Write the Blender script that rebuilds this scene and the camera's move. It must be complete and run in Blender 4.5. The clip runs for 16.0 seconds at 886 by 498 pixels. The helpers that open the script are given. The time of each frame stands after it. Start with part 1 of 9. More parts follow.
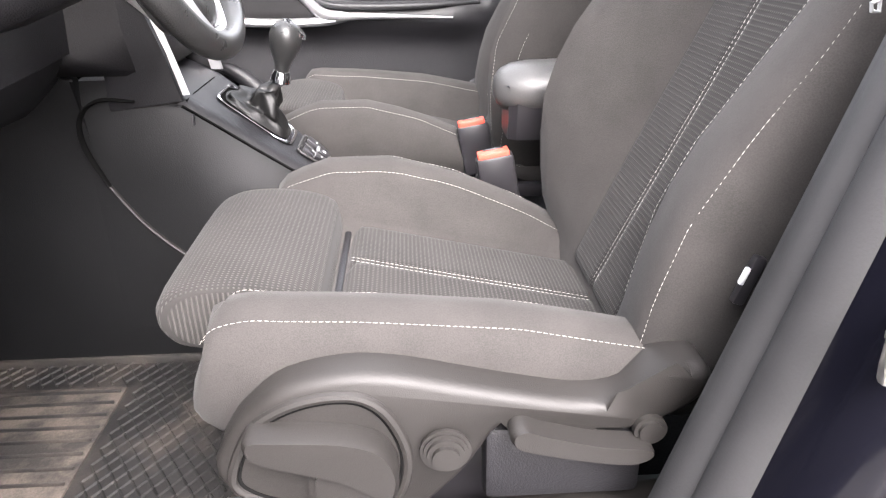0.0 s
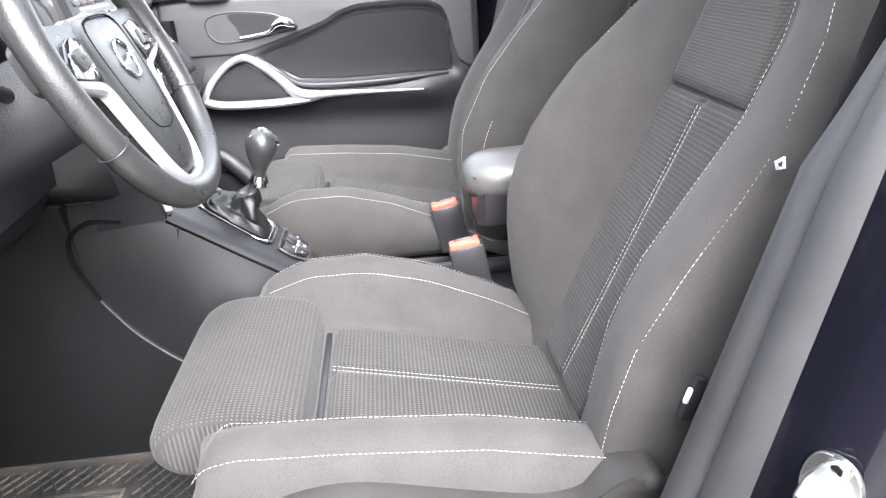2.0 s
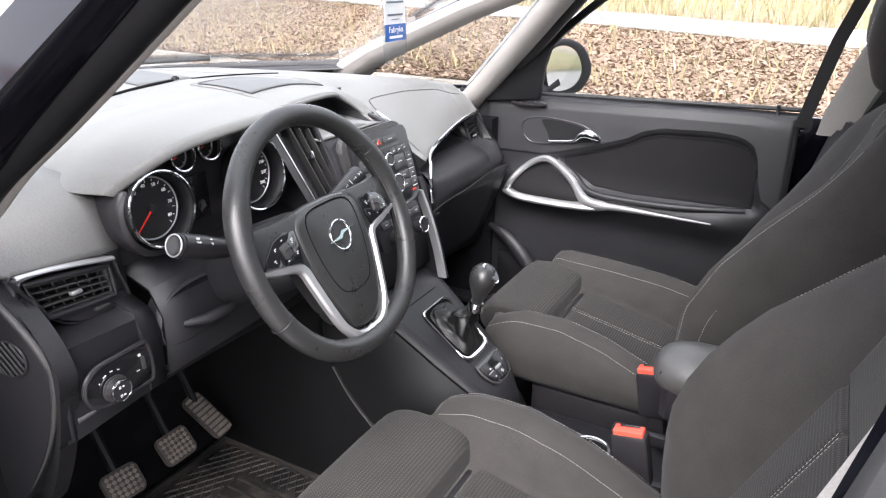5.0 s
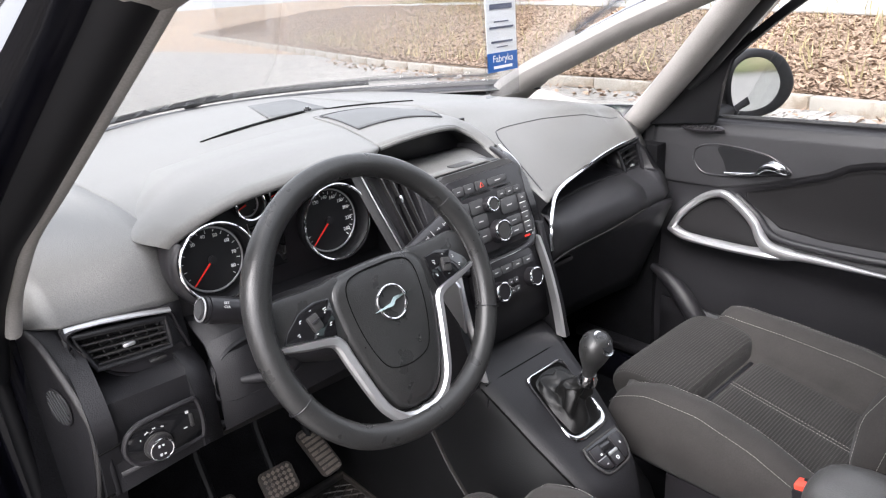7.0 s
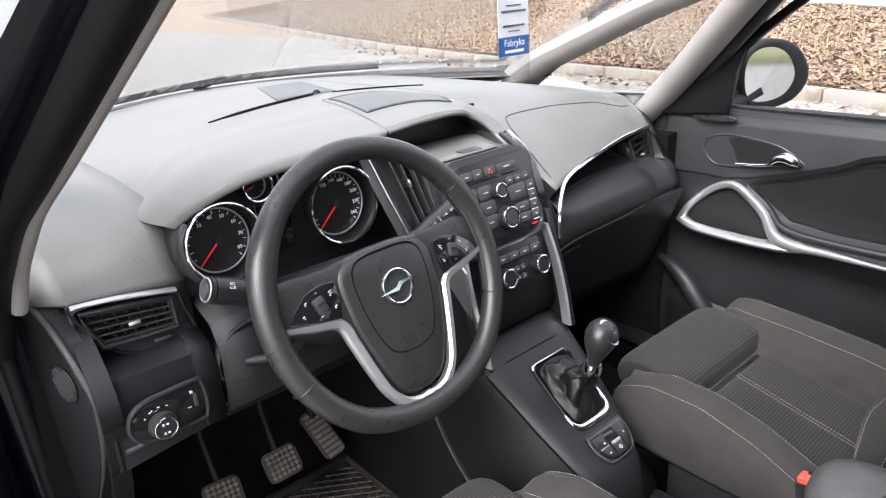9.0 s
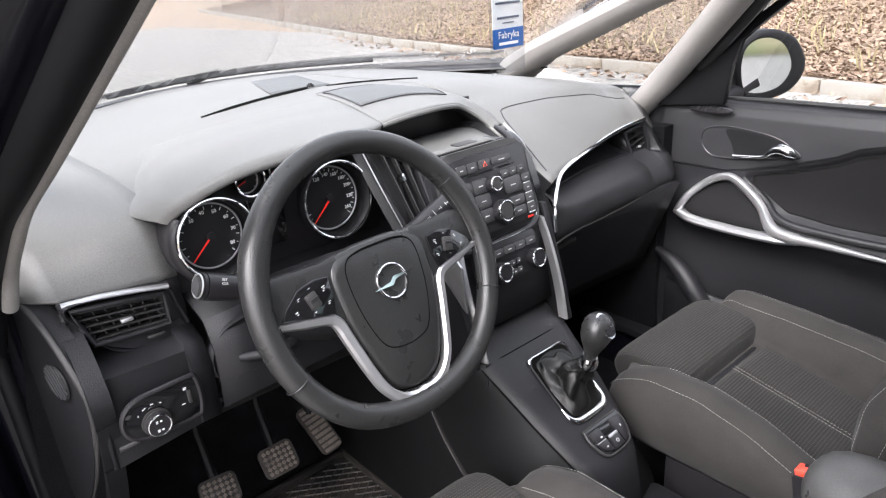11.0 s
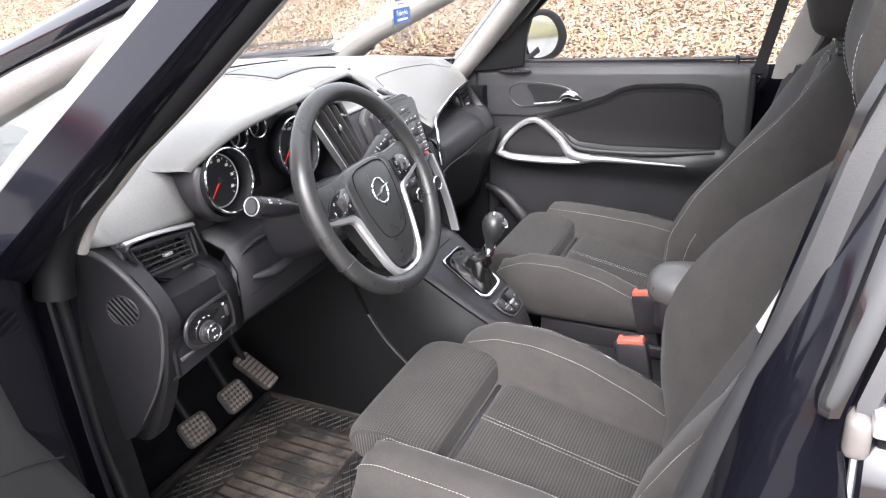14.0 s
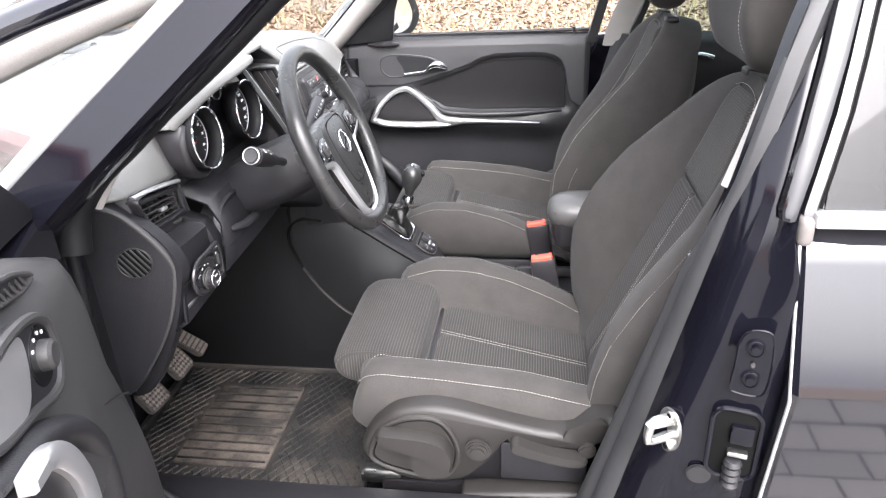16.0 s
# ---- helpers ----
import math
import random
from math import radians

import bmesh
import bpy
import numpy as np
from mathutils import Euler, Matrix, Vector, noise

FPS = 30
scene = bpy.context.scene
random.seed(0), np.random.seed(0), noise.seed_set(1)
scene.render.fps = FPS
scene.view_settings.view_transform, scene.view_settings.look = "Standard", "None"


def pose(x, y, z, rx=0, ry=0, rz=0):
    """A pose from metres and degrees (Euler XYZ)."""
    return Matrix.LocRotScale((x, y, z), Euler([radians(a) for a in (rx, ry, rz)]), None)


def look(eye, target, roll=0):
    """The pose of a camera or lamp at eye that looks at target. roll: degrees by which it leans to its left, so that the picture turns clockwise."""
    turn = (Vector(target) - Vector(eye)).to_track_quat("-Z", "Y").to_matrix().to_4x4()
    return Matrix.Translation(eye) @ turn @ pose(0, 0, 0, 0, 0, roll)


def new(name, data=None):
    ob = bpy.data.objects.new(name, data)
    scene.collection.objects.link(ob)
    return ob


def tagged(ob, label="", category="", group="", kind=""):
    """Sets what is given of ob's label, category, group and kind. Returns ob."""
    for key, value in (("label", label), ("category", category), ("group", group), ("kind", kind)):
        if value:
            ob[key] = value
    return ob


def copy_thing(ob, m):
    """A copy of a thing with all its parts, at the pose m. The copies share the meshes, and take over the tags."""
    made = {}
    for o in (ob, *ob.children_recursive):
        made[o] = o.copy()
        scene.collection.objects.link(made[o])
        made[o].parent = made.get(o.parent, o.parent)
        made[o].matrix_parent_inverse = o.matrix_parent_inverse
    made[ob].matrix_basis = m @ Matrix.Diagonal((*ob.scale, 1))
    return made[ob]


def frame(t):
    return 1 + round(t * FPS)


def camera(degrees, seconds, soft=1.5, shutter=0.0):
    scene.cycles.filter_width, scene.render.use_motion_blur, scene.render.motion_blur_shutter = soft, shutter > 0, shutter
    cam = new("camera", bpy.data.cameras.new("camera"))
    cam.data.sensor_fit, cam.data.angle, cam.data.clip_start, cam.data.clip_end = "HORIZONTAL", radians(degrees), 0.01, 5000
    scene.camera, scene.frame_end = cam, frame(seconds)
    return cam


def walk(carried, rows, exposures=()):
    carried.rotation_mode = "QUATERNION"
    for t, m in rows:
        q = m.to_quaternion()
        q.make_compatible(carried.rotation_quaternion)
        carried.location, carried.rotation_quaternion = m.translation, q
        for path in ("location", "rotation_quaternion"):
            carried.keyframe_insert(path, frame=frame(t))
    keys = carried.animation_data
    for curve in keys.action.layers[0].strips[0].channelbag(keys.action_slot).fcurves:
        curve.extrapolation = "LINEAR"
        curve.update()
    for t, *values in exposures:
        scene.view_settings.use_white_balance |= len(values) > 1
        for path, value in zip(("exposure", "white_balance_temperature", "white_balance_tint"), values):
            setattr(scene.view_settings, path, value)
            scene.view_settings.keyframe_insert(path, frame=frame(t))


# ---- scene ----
# ---------------------------------------------------------------- camera and its walk
cam = camera(65.9, 16.0, 1.2)
ROWS = [
    (0.0, 0.0011, -1.1583, 0.9882, 64.98, 0.76, -3.20),
    (0.5, -0.0650, -1.1762, 0.9710, 63.15, 0.90, -4.86),
    (1.0, -0.0439, -1.2030, 1.0143, 64.17, 2.33, -4.60),
    (1.5, 0.0037, -1.1652, 1.0491, 66.27, 3.78, -6.18),
    (2.0, 0.0346, -1.1642, 1.1172, 66.51, 3.66, -5.14),
    (2.5, 0.0782, -1.1869, 1.2304, 67.66, 3.46, -3.04),
    (3.0, 0.1184, -1.2171, 1.3074, 67.30, 1.70, 1.45),
    (3.5, 0.1273, -1.2253, 1.3511, 66.93, 0.61, 2.59),
    (4.0, 0.1495, -1.2346, 1.3922, 68.77, -0.02, 9.11),
    (4.5, 0.2790, -1.1564, 1.3849, 68.71, -0.71, 19.75),
    (5.0, 0.3417, -1.0871, 1.3854, 68.19, 0.52, 29.25),
    (7.5, 0.4089, -0.7886, 1.4076, 69.27, 4.08, 48.83),
    (8.0, 0.4109, -0.8106, 1.4048, 69.04, 3.08, 48.85),
    (8.5, 0.4033, -0.8097, 1.4022, 68.54, 3.27, 48.71),
    (11.0, 0.3996, -0.7995, 1.3986, 67.61, 3.77, 48.26),
    (11.5, 0.4075, -0.8072, 1.3878, 67.37, 2.99, 51.27),
    (12.0, 0.3850, -0.8391, 1.3941, 67.07, 3.65, 50.86),
    (12.5, 0.3082, -0.9039, 1.4102, 67.24, 3.08, 36.95),
    (13.0, 0.2806, -1.0333, 1.4161, 66.42, 1.69, 31.75),
    (13.5, 0.3493, -1.1753, 1.4156, 67.12, 2.24, 27.94),
    (14.0, 0.3662, -1.3060, 1.4120, 66.23, 4.26, 25.78),
    (14.5, 0.3016, -1.3925, 1.4208, 66.50, 4.29, 22.40),
    (15.0, 0.1854, -1.4982, 1.4231, 65.98, 5.17, 13.89),
    (15.5, 0.1259, -1.5796, 1.4261, 64.70, 1.94, 10.32),
    (16.0, 0.1226, -1.6171, 1.4154, 64.39, 2.25, 7.45),
]
EXPOSURES = [(0.0, 3.92, 6400, 16), (0.7, 3.92, 6350, 16), (1.5, 4.12, 6050, 13), (2.5, 4.32, 6050, 12), (3.0, 3.80, 6000, 12), (3.6, 3.45, 6050, 12), (4.5, 2.98, 6200, 14), (7.5, 2.62, 6200, 14), (12.0, 2.64, 6200, 14), (13.0, 2.93, 6200, 14), (16.0, 3.40, 6200, 14)]
walk(cam, [(t, pose(x, y, z, rx, ry, rz)) for t, x, y, z, rx, ry, rz in ROWS], EXPOSURES)

# ---------------------------------------------------------------- sky and sun (overcast)
SUN_UP, SUN_ROUND = radians(48), radians(166)
world = bpy.data.worlds.new("overcast_sky")
scene.world = world
world.use_nodes = True
wn = world.node_tree
sky = wn.nodes.new("ShaderNodeTexSky")
sky.sky_type = "NISHITA"
sky.sun_disc = False
sky.sun_elevation, sky.sun_rotation = SUN_UP, SUN_ROUND
sky.air_density, sky.dust_density, sky.ozone_density = 0.9, 8.0, 0.0
grey = wn.nodes.new("ShaderNodeHueSaturation")
grey.inputs["Saturation"].default_value = 0.35
wn.links.new(sky.outputs[0], grey.inputs["Color"])
cloud = wn.nodes.new("ShaderNodeMix")
cloud.data_type = "RGBA"
cloud.inputs[0].default_value = 0.55
cloud.inputs[7].default_value = (3.4, 3.42, 3.45, 1)
wn.links.new(grey.outputs[0], cloud.inputs[6])
wn.links.new(cloud.outputs[2], wn.nodes["Background"].inputs[0])
wn.nodes["Background"].inputs[1].default_value = 0.15
sun = new("sun", bpy.data.lights.new("sun", "SUN"))
sun.data.energy, sun.data.angle, sun.data.color = 0.45, radians(40), (1.0, 0.97, 0.93)
sun.matrix_world = look((0, 0, 30), (0 - math.sin(SUN_ROUND), 0 - math.cos(SUN_ROUND), 30 - math.tan(SUN_UP)))

# ---------------------------------------------------------------- materials
def material(name, color, rough=0.6, metal=0.0, grain=0.0, grain_size=0.002, mottle=0.15, mottle_size=0.08, coat=0.0, spec=0.5,
             sheen=0.0, dirt=None, dirt_size=0.15, dirt_cover=0.5, coords="Object"):
    """A surface with colour mottle at a large scale, fine relief at a small one and, where given, dirt patches."""
    m = bpy.data.materials.new(name)
    m.use_nodes = True
    nt, bs = m.node_tree, m.node_tree.nodes["Principled BSDF"]
    n, link = nt.nodes.new, nt.links.new
    tc = n("ShaderNodeTexCoord")
    big = n("ShaderNodeTexNoise")
    big.inputs["Scale"].default_value, big.inputs["Detail"].default_value = 1 / mottle_size, 4
    link(tc.outputs[coords], big.inputs["Vector"])
    ramp = n("ShaderNodeMapRange")
    ramp.inputs[1].default_value, ramp.inputs[2].default_value = 0.3, 0.7
    ramp.inputs[3].default_value, ramp.inputs[4].default_value = 1 - mottle, 1 + mottle
    link(big.outputs["Fac"], ramp.inputs[0])
    mul = n("ShaderNodeMix")
    mul.data_type, mul.blend_type = "RGBA", "MULTIPLY"
    mul.inputs[0].default_value = 1
    mul.inputs[6].default_value = (*color, 1)
    link(ramp.outputs[0], mul.inputs[7])
    out = mul.outputs[2]
    if dirt:
        dn = n("ShaderNodeTexNoise")
        dn.inputs["Scale"].default_value, dn.inputs["Detail"].default_value, dn.inputs["Roughness"].default_value = 1 / dirt_size, 8, 0.65
        link(tc.outputs[coords], dn.inputs["Vector"])
        dr = n("ShaderNodeMapRange")
        dr.inputs[1].default_value, dr.inputs[2].default_value = 0.62 - 0.3 * dirt_cover, 0.78 - 0.3 * dirt_cover
        link(dn.outputs["Fac"], dr.inputs[0])
        dm = n("ShaderNodeMix")
        dm.data_type = "RGBA"
        link(dr.outputs[0], dm.inputs[0])
        link(out, dm.inputs[6])
        dm.inputs[7].default_value = (*dirt, 1)
        out = dm.outputs[2]
    link(out, bs.inputs["Base Color"])
    rr = n("ShaderNodeMapRange")
    rr.inputs[3].default_value, rr.inputs[4].default_value = max(rough - 0.06, 0.02), min(rough + 0.06, 1)
    link(big.outputs["Fac"], rr.inputs[0])
    link(rr.outputs[0], bs.inputs["Roughness"])
    bs.inputs["Metallic"].default_value = metal
    bs.inputs["Specular IOR Level"].default_value = spec
    bs.inputs["Coat Weight"].default_value = coat
    bs.inputs["Coat Roughness"].default_value = 0.03
    bs.inputs["Sheen Weight"].default_value = sheen
    if grain:
        fine = n("ShaderNodeTexNoise")
        fine.inputs["Scale"].default_value, fine.inputs["Detail"].default_value = 1 / grain_size, 3
        link(tc.outputs[coords], fine.inputs["Vector"])
        bump = n("ShaderNodeBump")
        bump.inputs["Strength"].default_value, bump.inputs["Distance"].default_value = grain, grain_size * 0.5
        link(fine.outputs["Fac"], bump.inputs["Height"])
        link(bump.outputs[0], bs.inputs["Normal"])
        speck, spread = n("ShaderNodeMapRange"), n("ShaderNodeMix")
        speck.inputs[1].default_value, speck.inputs[2].default_value = 0.35, 0.65
        speck.inputs[3].default_value, speck.inputs[4].default_value = 1 - 0.3 * grain, 1 + 0.3 * grain
        link(fine.outputs["Fac"], speck.inputs[0])
        spread.data_type, spread.blend_type = "RGBA", "MULTIPLY"
        spread.inputs[0].default_value = 1
        link(out, spread.inputs[6])
        link(speck.outputs[0], spread.inputs[7])
        link(spread.outputs[2], bs.inputs["Base Color"])
    return m


def ribbed_fabric(name, color, light, axis, pitch=0.0062, dot=0.0045, amount=0.65):
    """Woven seat cloth: ribs across the seat, each rib broken into small pale stitches."""
    m = material(name, color, 0.95, grain=0.0, sheen=0.05, spec=0.2)
    nt, bs = m.node_tree, m.node_tree.nodes["Principled BSDF"]
    n, link = nt.nodes.new, nt.links.new
    tc, sep = n("ShaderNodeTexCoord"), n("ShaderNodeSeparateXYZ")
    link(tc.outputs["Object"], sep.inputs[0])

    def wave(socket, size, phase=None):
        a = n("ShaderNodeMath")
        a.operation = "MULTIPLY"
        a.inputs[1].default_value = 2 * math.pi / size
        link(socket, a.inputs[0])
        b = n("ShaderNodeMath")
        b.operation = "SINE"
        if phase:
            c = n("ShaderNodeMath")
            link(a.outputs[0], c.inputs[0])
            link(phase, c.inputs[1])
            link(c.outputs[0], b.inputs[0])
        else:
            link(a.outputs[0], b.inputs[0])
        return b.outputs[0]

    rib = wave(sep.outputs[axis], pitch)
    dots = wave(sep.outputs[1], dot)
    both = n("ShaderNodeMath")
    both.operation = "MULTIPLY"
    pos = n("ShaderNodeMath")
    pos.operation = "MAXIMUM"
    pos.inputs[1].default_value = 0
    link(rib, pos.inputs[0])
    sh = n("ShaderNodeMapRange")
    sh.inputs[1].default_value, sh.inputs[2].default_value = -0.35, 0.55
    link(dots, sh.inputs[0])
    link(pos.outputs[0], both.inputs[0])
    link(sh.outputs[0], both.inputs[1])
    mix = n("ShaderNodeMix")
    mix.data_type = "RGBA"
    old = bs.inputs["Base Color"].links[0].from_socket
    sc = n("ShaderNodeMath")
    sc.operation = "MULTIPLY"
    sc.inputs[1].default_value = amount
    link(both.outputs[0], sc.inputs[0])
    link(sc.outputs[0], mix.inputs[0])
    link(old, mix.inputs[6])
    mix.inputs[7].default_value = (*light, 1)
    link(mix.outputs[2], bs.inputs["Base Color"])
    bump = n("ShaderNodeBump")
    bump.inputs["Strength"].default_value, bump.inputs["Distance"].default_value = 0.8, 0.0015
    link(both.outputs[0], bump.inputs["Height"])
    link(bump.outputs[0], bs.inputs["Normal"])
    return m


def pane_glass(name, tint=(0.97, 0.98, 0.975), base=0.05):
    """A thin clear pane: light goes straight through, gloss by Fresnel."""
    m = bpy.data.materials.new(name)
    m.use_nodes = True
    nt = m.node_tree
    n, link = nt.nodes.new, nt.links.new
    nt.nodes.remove(nt.nodes["Principled BSDF"])
    clear, gloss, mix = n("ShaderNodeBsdfTransparent"), n("ShaderNodeBsdfGlossy"), n("ShaderNodeMixShader")
    clear.inputs[0].default_value = (*tint, 1)
    gloss.inputs["Roughness"].default_value = 0.01
    weight = n("ShaderNodeLayerWeight")
    weight.inputs[0].default_value = 0.5
    power, scale = n("ShaderNodeMath"), n("ShaderNodeMath")
    power.operation, scale.operation = "POWER", "MULTIPLY_ADD"
    power.inputs[1].default_value = 5.0
    scale.inputs[1].default_value, scale.inputs[2].default_value = 0.9, base
    link(weight.outputs["Facing"], power.inputs[0])
    link(power.outputs[0], scale.inputs[0])
    link(scale.outputs[0], mix.inputs[0])
    link(clear.outputs[0], mix.inputs[1])
    link(gloss.outputs[0], mix.inputs[2])
    link(mix.outputs[0], nt.nodes["Material Output"].inputs[0])
    return m


FABRIC = material("seat_cloth", (0.035, 0.0325, 0.031), 0.95, spec=0.2, grain=0.5, grain_size=0.0014, mottle=0.12, mottle_size=0.05, sheen=0.05)
RIB_X = ribbed_fabric("seat_rib_cloth_cushion", (0.025, 0.0235, 0.0225), (0.080, 0.075, 0.071), 0, 0.0056, 0.0044)
RIB_Z = ribbed_fabric("seat_rib_cloth_back", (0.025, 0.0235, 0.0225), (0.080, 0.075, 0.071), 2, 0.0056, 0.0044)
RIB_FINE = ribbed_fabric("seat_fine_cloth", (0.032, 0.030, 0.028), (0.07, 0.066, 0.06), 2, 0.004, 0.004, 0.7)
THREAD = material("white_thread", (0.40, 0.385, 0.36), 0.8, mottle=0.05)
TUNNEL = material("tunnel_side_plastic", (0.0050, 0.0052, 0.0058), 0.5, spec=0.3, grain=0.4, grain_size=0.0018, mottle=0.15, mottle_size=0.08)
DOOR_CLOTH = material("door_insert_cloth", (0.0085, 0.008, 0.0085), 0.85, spec=0.2, grain=0.6, grain_size=0.0015, mottle=0.12, mottle_size=0.05)
# dash plastic with the sky's sheen put into a paler base colour
DASH_TOP_SKYLIT = material("dash_top_skylit_plastic", (0.126, 0.1245, 0.120), 0.42, grain=0.5, grain_size=0.0016, mottle=0.05, mottle_size=0.2)
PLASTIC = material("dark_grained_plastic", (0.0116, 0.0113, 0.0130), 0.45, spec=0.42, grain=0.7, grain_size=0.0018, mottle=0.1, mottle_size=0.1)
DOOR_UPPER = material("door_upper_plastic", (0.0195, 0.0192, 0.0210), 0.5, spec=0.42, grain=0.5, grain_size=0.0015, mottle=0.1)
PLASTIC_MID = material("grey_plastic", (0.030, 0.029, 0.029), 0.5, grain=0.55, grain_size=0.0015, mottle=0.1)
PLASTIC_BROWN = material("seat_side_plastic", (0.018, 0.0165, 0.0155), 0.5, spec=0.36, grain=0.45, grain_size=0.0012, mottle=0.1)
PLASTIC_SMOOTH = material("smooth_black_plastic", (0.017, 0.016, 0.018), 0.32, mottle=0.1)
GLOSS_BLACK = material("gloss_black", (0.008, 0.008, 0.009), 0.08, coat=0.5, mottle=0.05)
LEATHER = material("black_leather", (0.021, 0.021, 0.021), 0.29, grain=0.45, grain_size=0.0018, mottle=0.08, mottle_size=0.03)
ARM_LEATHER = material("soft_grey_leather", (0.060, 0.059, 0.058), 0.36, grain=0.4, grain_size=0.0018, mottle=0.12, mottle_size=0.03)
RADIO_GREY = material("radio_grey_plastic", (0.045, 0.045, 0.047), 0.42, grain=0.15, grain_size=0.001, mottle=0.05)
RUBBER = material("rubber_seal", (0.022, 0.022, 0.023), 0.6, grain=0.2, grain_size=0.002, mottle=0.15)
CARPET = material("black_carpet", (0.007, 0.007, 0.008), 1.0, spec=0.08, grain=0.9, grain_size=0.003, mottle=0.3, mottle_size=0.05)
CHROME = material("chrome", (0.82, 0.83, 0.85), 0.1, metal=1.0, mottle=0.03)
SATIN = material("satin_silver_trim", (0.60, 0.60, 0.61), 0.36, metal=0.85, mottle=0.04)
STEEL = material("zinc_steel", (0.62, 0.62, 0.6), 0.3, metal=1.0, mottle=0.15, mottle_size=0.02)
TRIM_GREY = material("light_pillar_trim", (0.27, 0.256, 0.243), 0.85, grain=0.3, grain_size=0.002, mottle=0.06)
HEADLINER = material("headliner_cloth", (0.42, 0.40, 0.38), 0.95, grain=0.4, grain_size=0.002, mottle=0.06)
PAINT = material("black_car_paint", (0.005, 0.005, 0.008), 0.05, spec=0.6, coat=0.45, mottle=0.1, mottle_size=0.4)
FRAME_PAINT = material("black_frame_paint", (0.004, 0.004, 0.0065), 0.10, mottle=0.1, mottle_size=0.3, spec=0.26)
BOOT = material("soft_gaiter_leather", (0.006, 0.006, 0.006), 0.42, spec=0.35, grain=0.4, grain_size=0.002, mottle=0.2, mottle_size=0.02)
DASH_INSET = material("dash_inset_plastic", (0.075, 0.077, 0.078), 0.5, grain=0.3, grain_size=0.001, mottle=0.05)
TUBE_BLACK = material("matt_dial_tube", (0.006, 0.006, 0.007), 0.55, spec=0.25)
GAP = material("dark_joint_gap", (0.005, 0.005, 0.005), 1.0, spec=0.05)
INK = material("grey_print", (0.50, 0.50, 0.50), 0.6, mottle=0.02)
MAT_RUBBER = material("dusty_rubber_mat", (0.013, 0.0125, 0.0125), 0.60, spec=0.35, grain=0.4, grain_size=0.003, dirt=(0.046, 0.039, 0.034), dirt_size=0.16, dirt_cover=0.55)
MAT_DUSTY = material("muddy_rubber", (0.017, 0.015, 0.0135), 0.85, grain=0.5, grain_size=0.003, dirt=(0.080, 0.066, 0.055), dirt_size=0.10, dirt_cover=0.75)
PEDAL_BASE = material("pedal_groove_rubber", (0.045, 0.040, 0.037), 0.85, grain=0.5, grain_size=0.002, dirt=(0.06, 0.05, 0.044), dirt_size=0.03, dirt_cover=0.6)
PEDAL = material("worn_pedal_rubber", (0.06, 0.052, 0.048), 0.85, grain=0.5, grain_size=0.002, dirt=(0.17, 0.145, 0.125), dirt_size=0.03, dirt_cover=1.0)
RED = material("red_plastic", (0.72, 0.075, 0.045), 0.4, mottle=0.1)
NEEDLE = material("red_needle", (0.80, 0.03, 0.02), 0.5, mottle=0.02)
WHITE_INK = material("white_print", (0.78, 0.78, 0.78), 0.6, mottle=0.02)
DIAL = material("dial_face", (0.010, 0.010, 0.011), 0.35, mottle=0.05)
CARD = material("white_card", (0.62, 0.63, 0.64), 0.5, mottle=0.03)
CARD_BLUE = material("blue_card_print", (0.02, 0.10, 0.33), 0.5, mottle=0.03)
CARD_DARK = material("grey_card_print", (0.08, 0.09, 0.13), 0.5, mottle=0.03)
GLASS = pane_glass("window_glass")
GLASS_QUARTER = pane_glass("quarter_glass", (0.94, 0.95, 0.945), 0.16)
GLASS_SCREEN = pane_glass("screen_glass", (0.96, 0.97, 0.965), 0.07)
GLASS_GREEN = pane_glass("tinted_glass", (0.66, 0.74, 0.72), 0.12)
GLASS_DARK = pane_glass("privacy_glass", (0.12, 0.13, 0.135), 0.033)
SEALANT = material("grey_sealant", (0.11, 0.10, 0.095), 0.6, mottle=0.15, mottle_size=0.02)
FILM = pane_glass("clear_plastic_film", (0.90, 0.91, 0.92))
COVER_BLACK = material("gloss_black_cover", (0.008, 0.008, 0.009), 0.06, coat=0.1, spec=0.5, mottle=0.03)
MIRROR = material("mirror_face", (0.50, 0.52, 0.53), 0.02, metal=1.0, mottle=0.01)
PAVING = material("grey_paving_block", (0.34, 0.325, 0.30), 0.9, grain=0.5, grain_size=0.006, mottle=0.2, mottle_size=0.5)
KERB = material("concrete_kerb", (0.27, 0.252, 0.225), 0.9, grain=0.6, grain_size=0.006, mottle=0.2, mottle_size=0.3, dirt=(0.16, 0.13, 0.10), dirt_size=0.3, dirt_cover=0.5)
SOIL = material("leafy_soil", (0.17, 0.115, 0.075), 1.0, grain=0.9, grain_size=0.02, mottle=0.4, mottle_size=0.25, dirt=(0.30, 0.22, 0.15), dirt_size=0.1, dirt_cover=0.7)
GRASS_GROUND = material("dry_grass_ground", (0.20, 0.17, 0.09), 1.0, grain=0.9, grain_size=0.03, mottle=0.35, mottle_size=0.8, dirt=(0.10, 0.12, 0.04), dirt_size=1.5, dirt_cover=0.6)
PATH_GREY = material("pale_footpath", (0.28, 0.27, 0.258), 0.9, grain=0.4, grain_size=0.01, mottle=0.1, mottle_size=0.8)


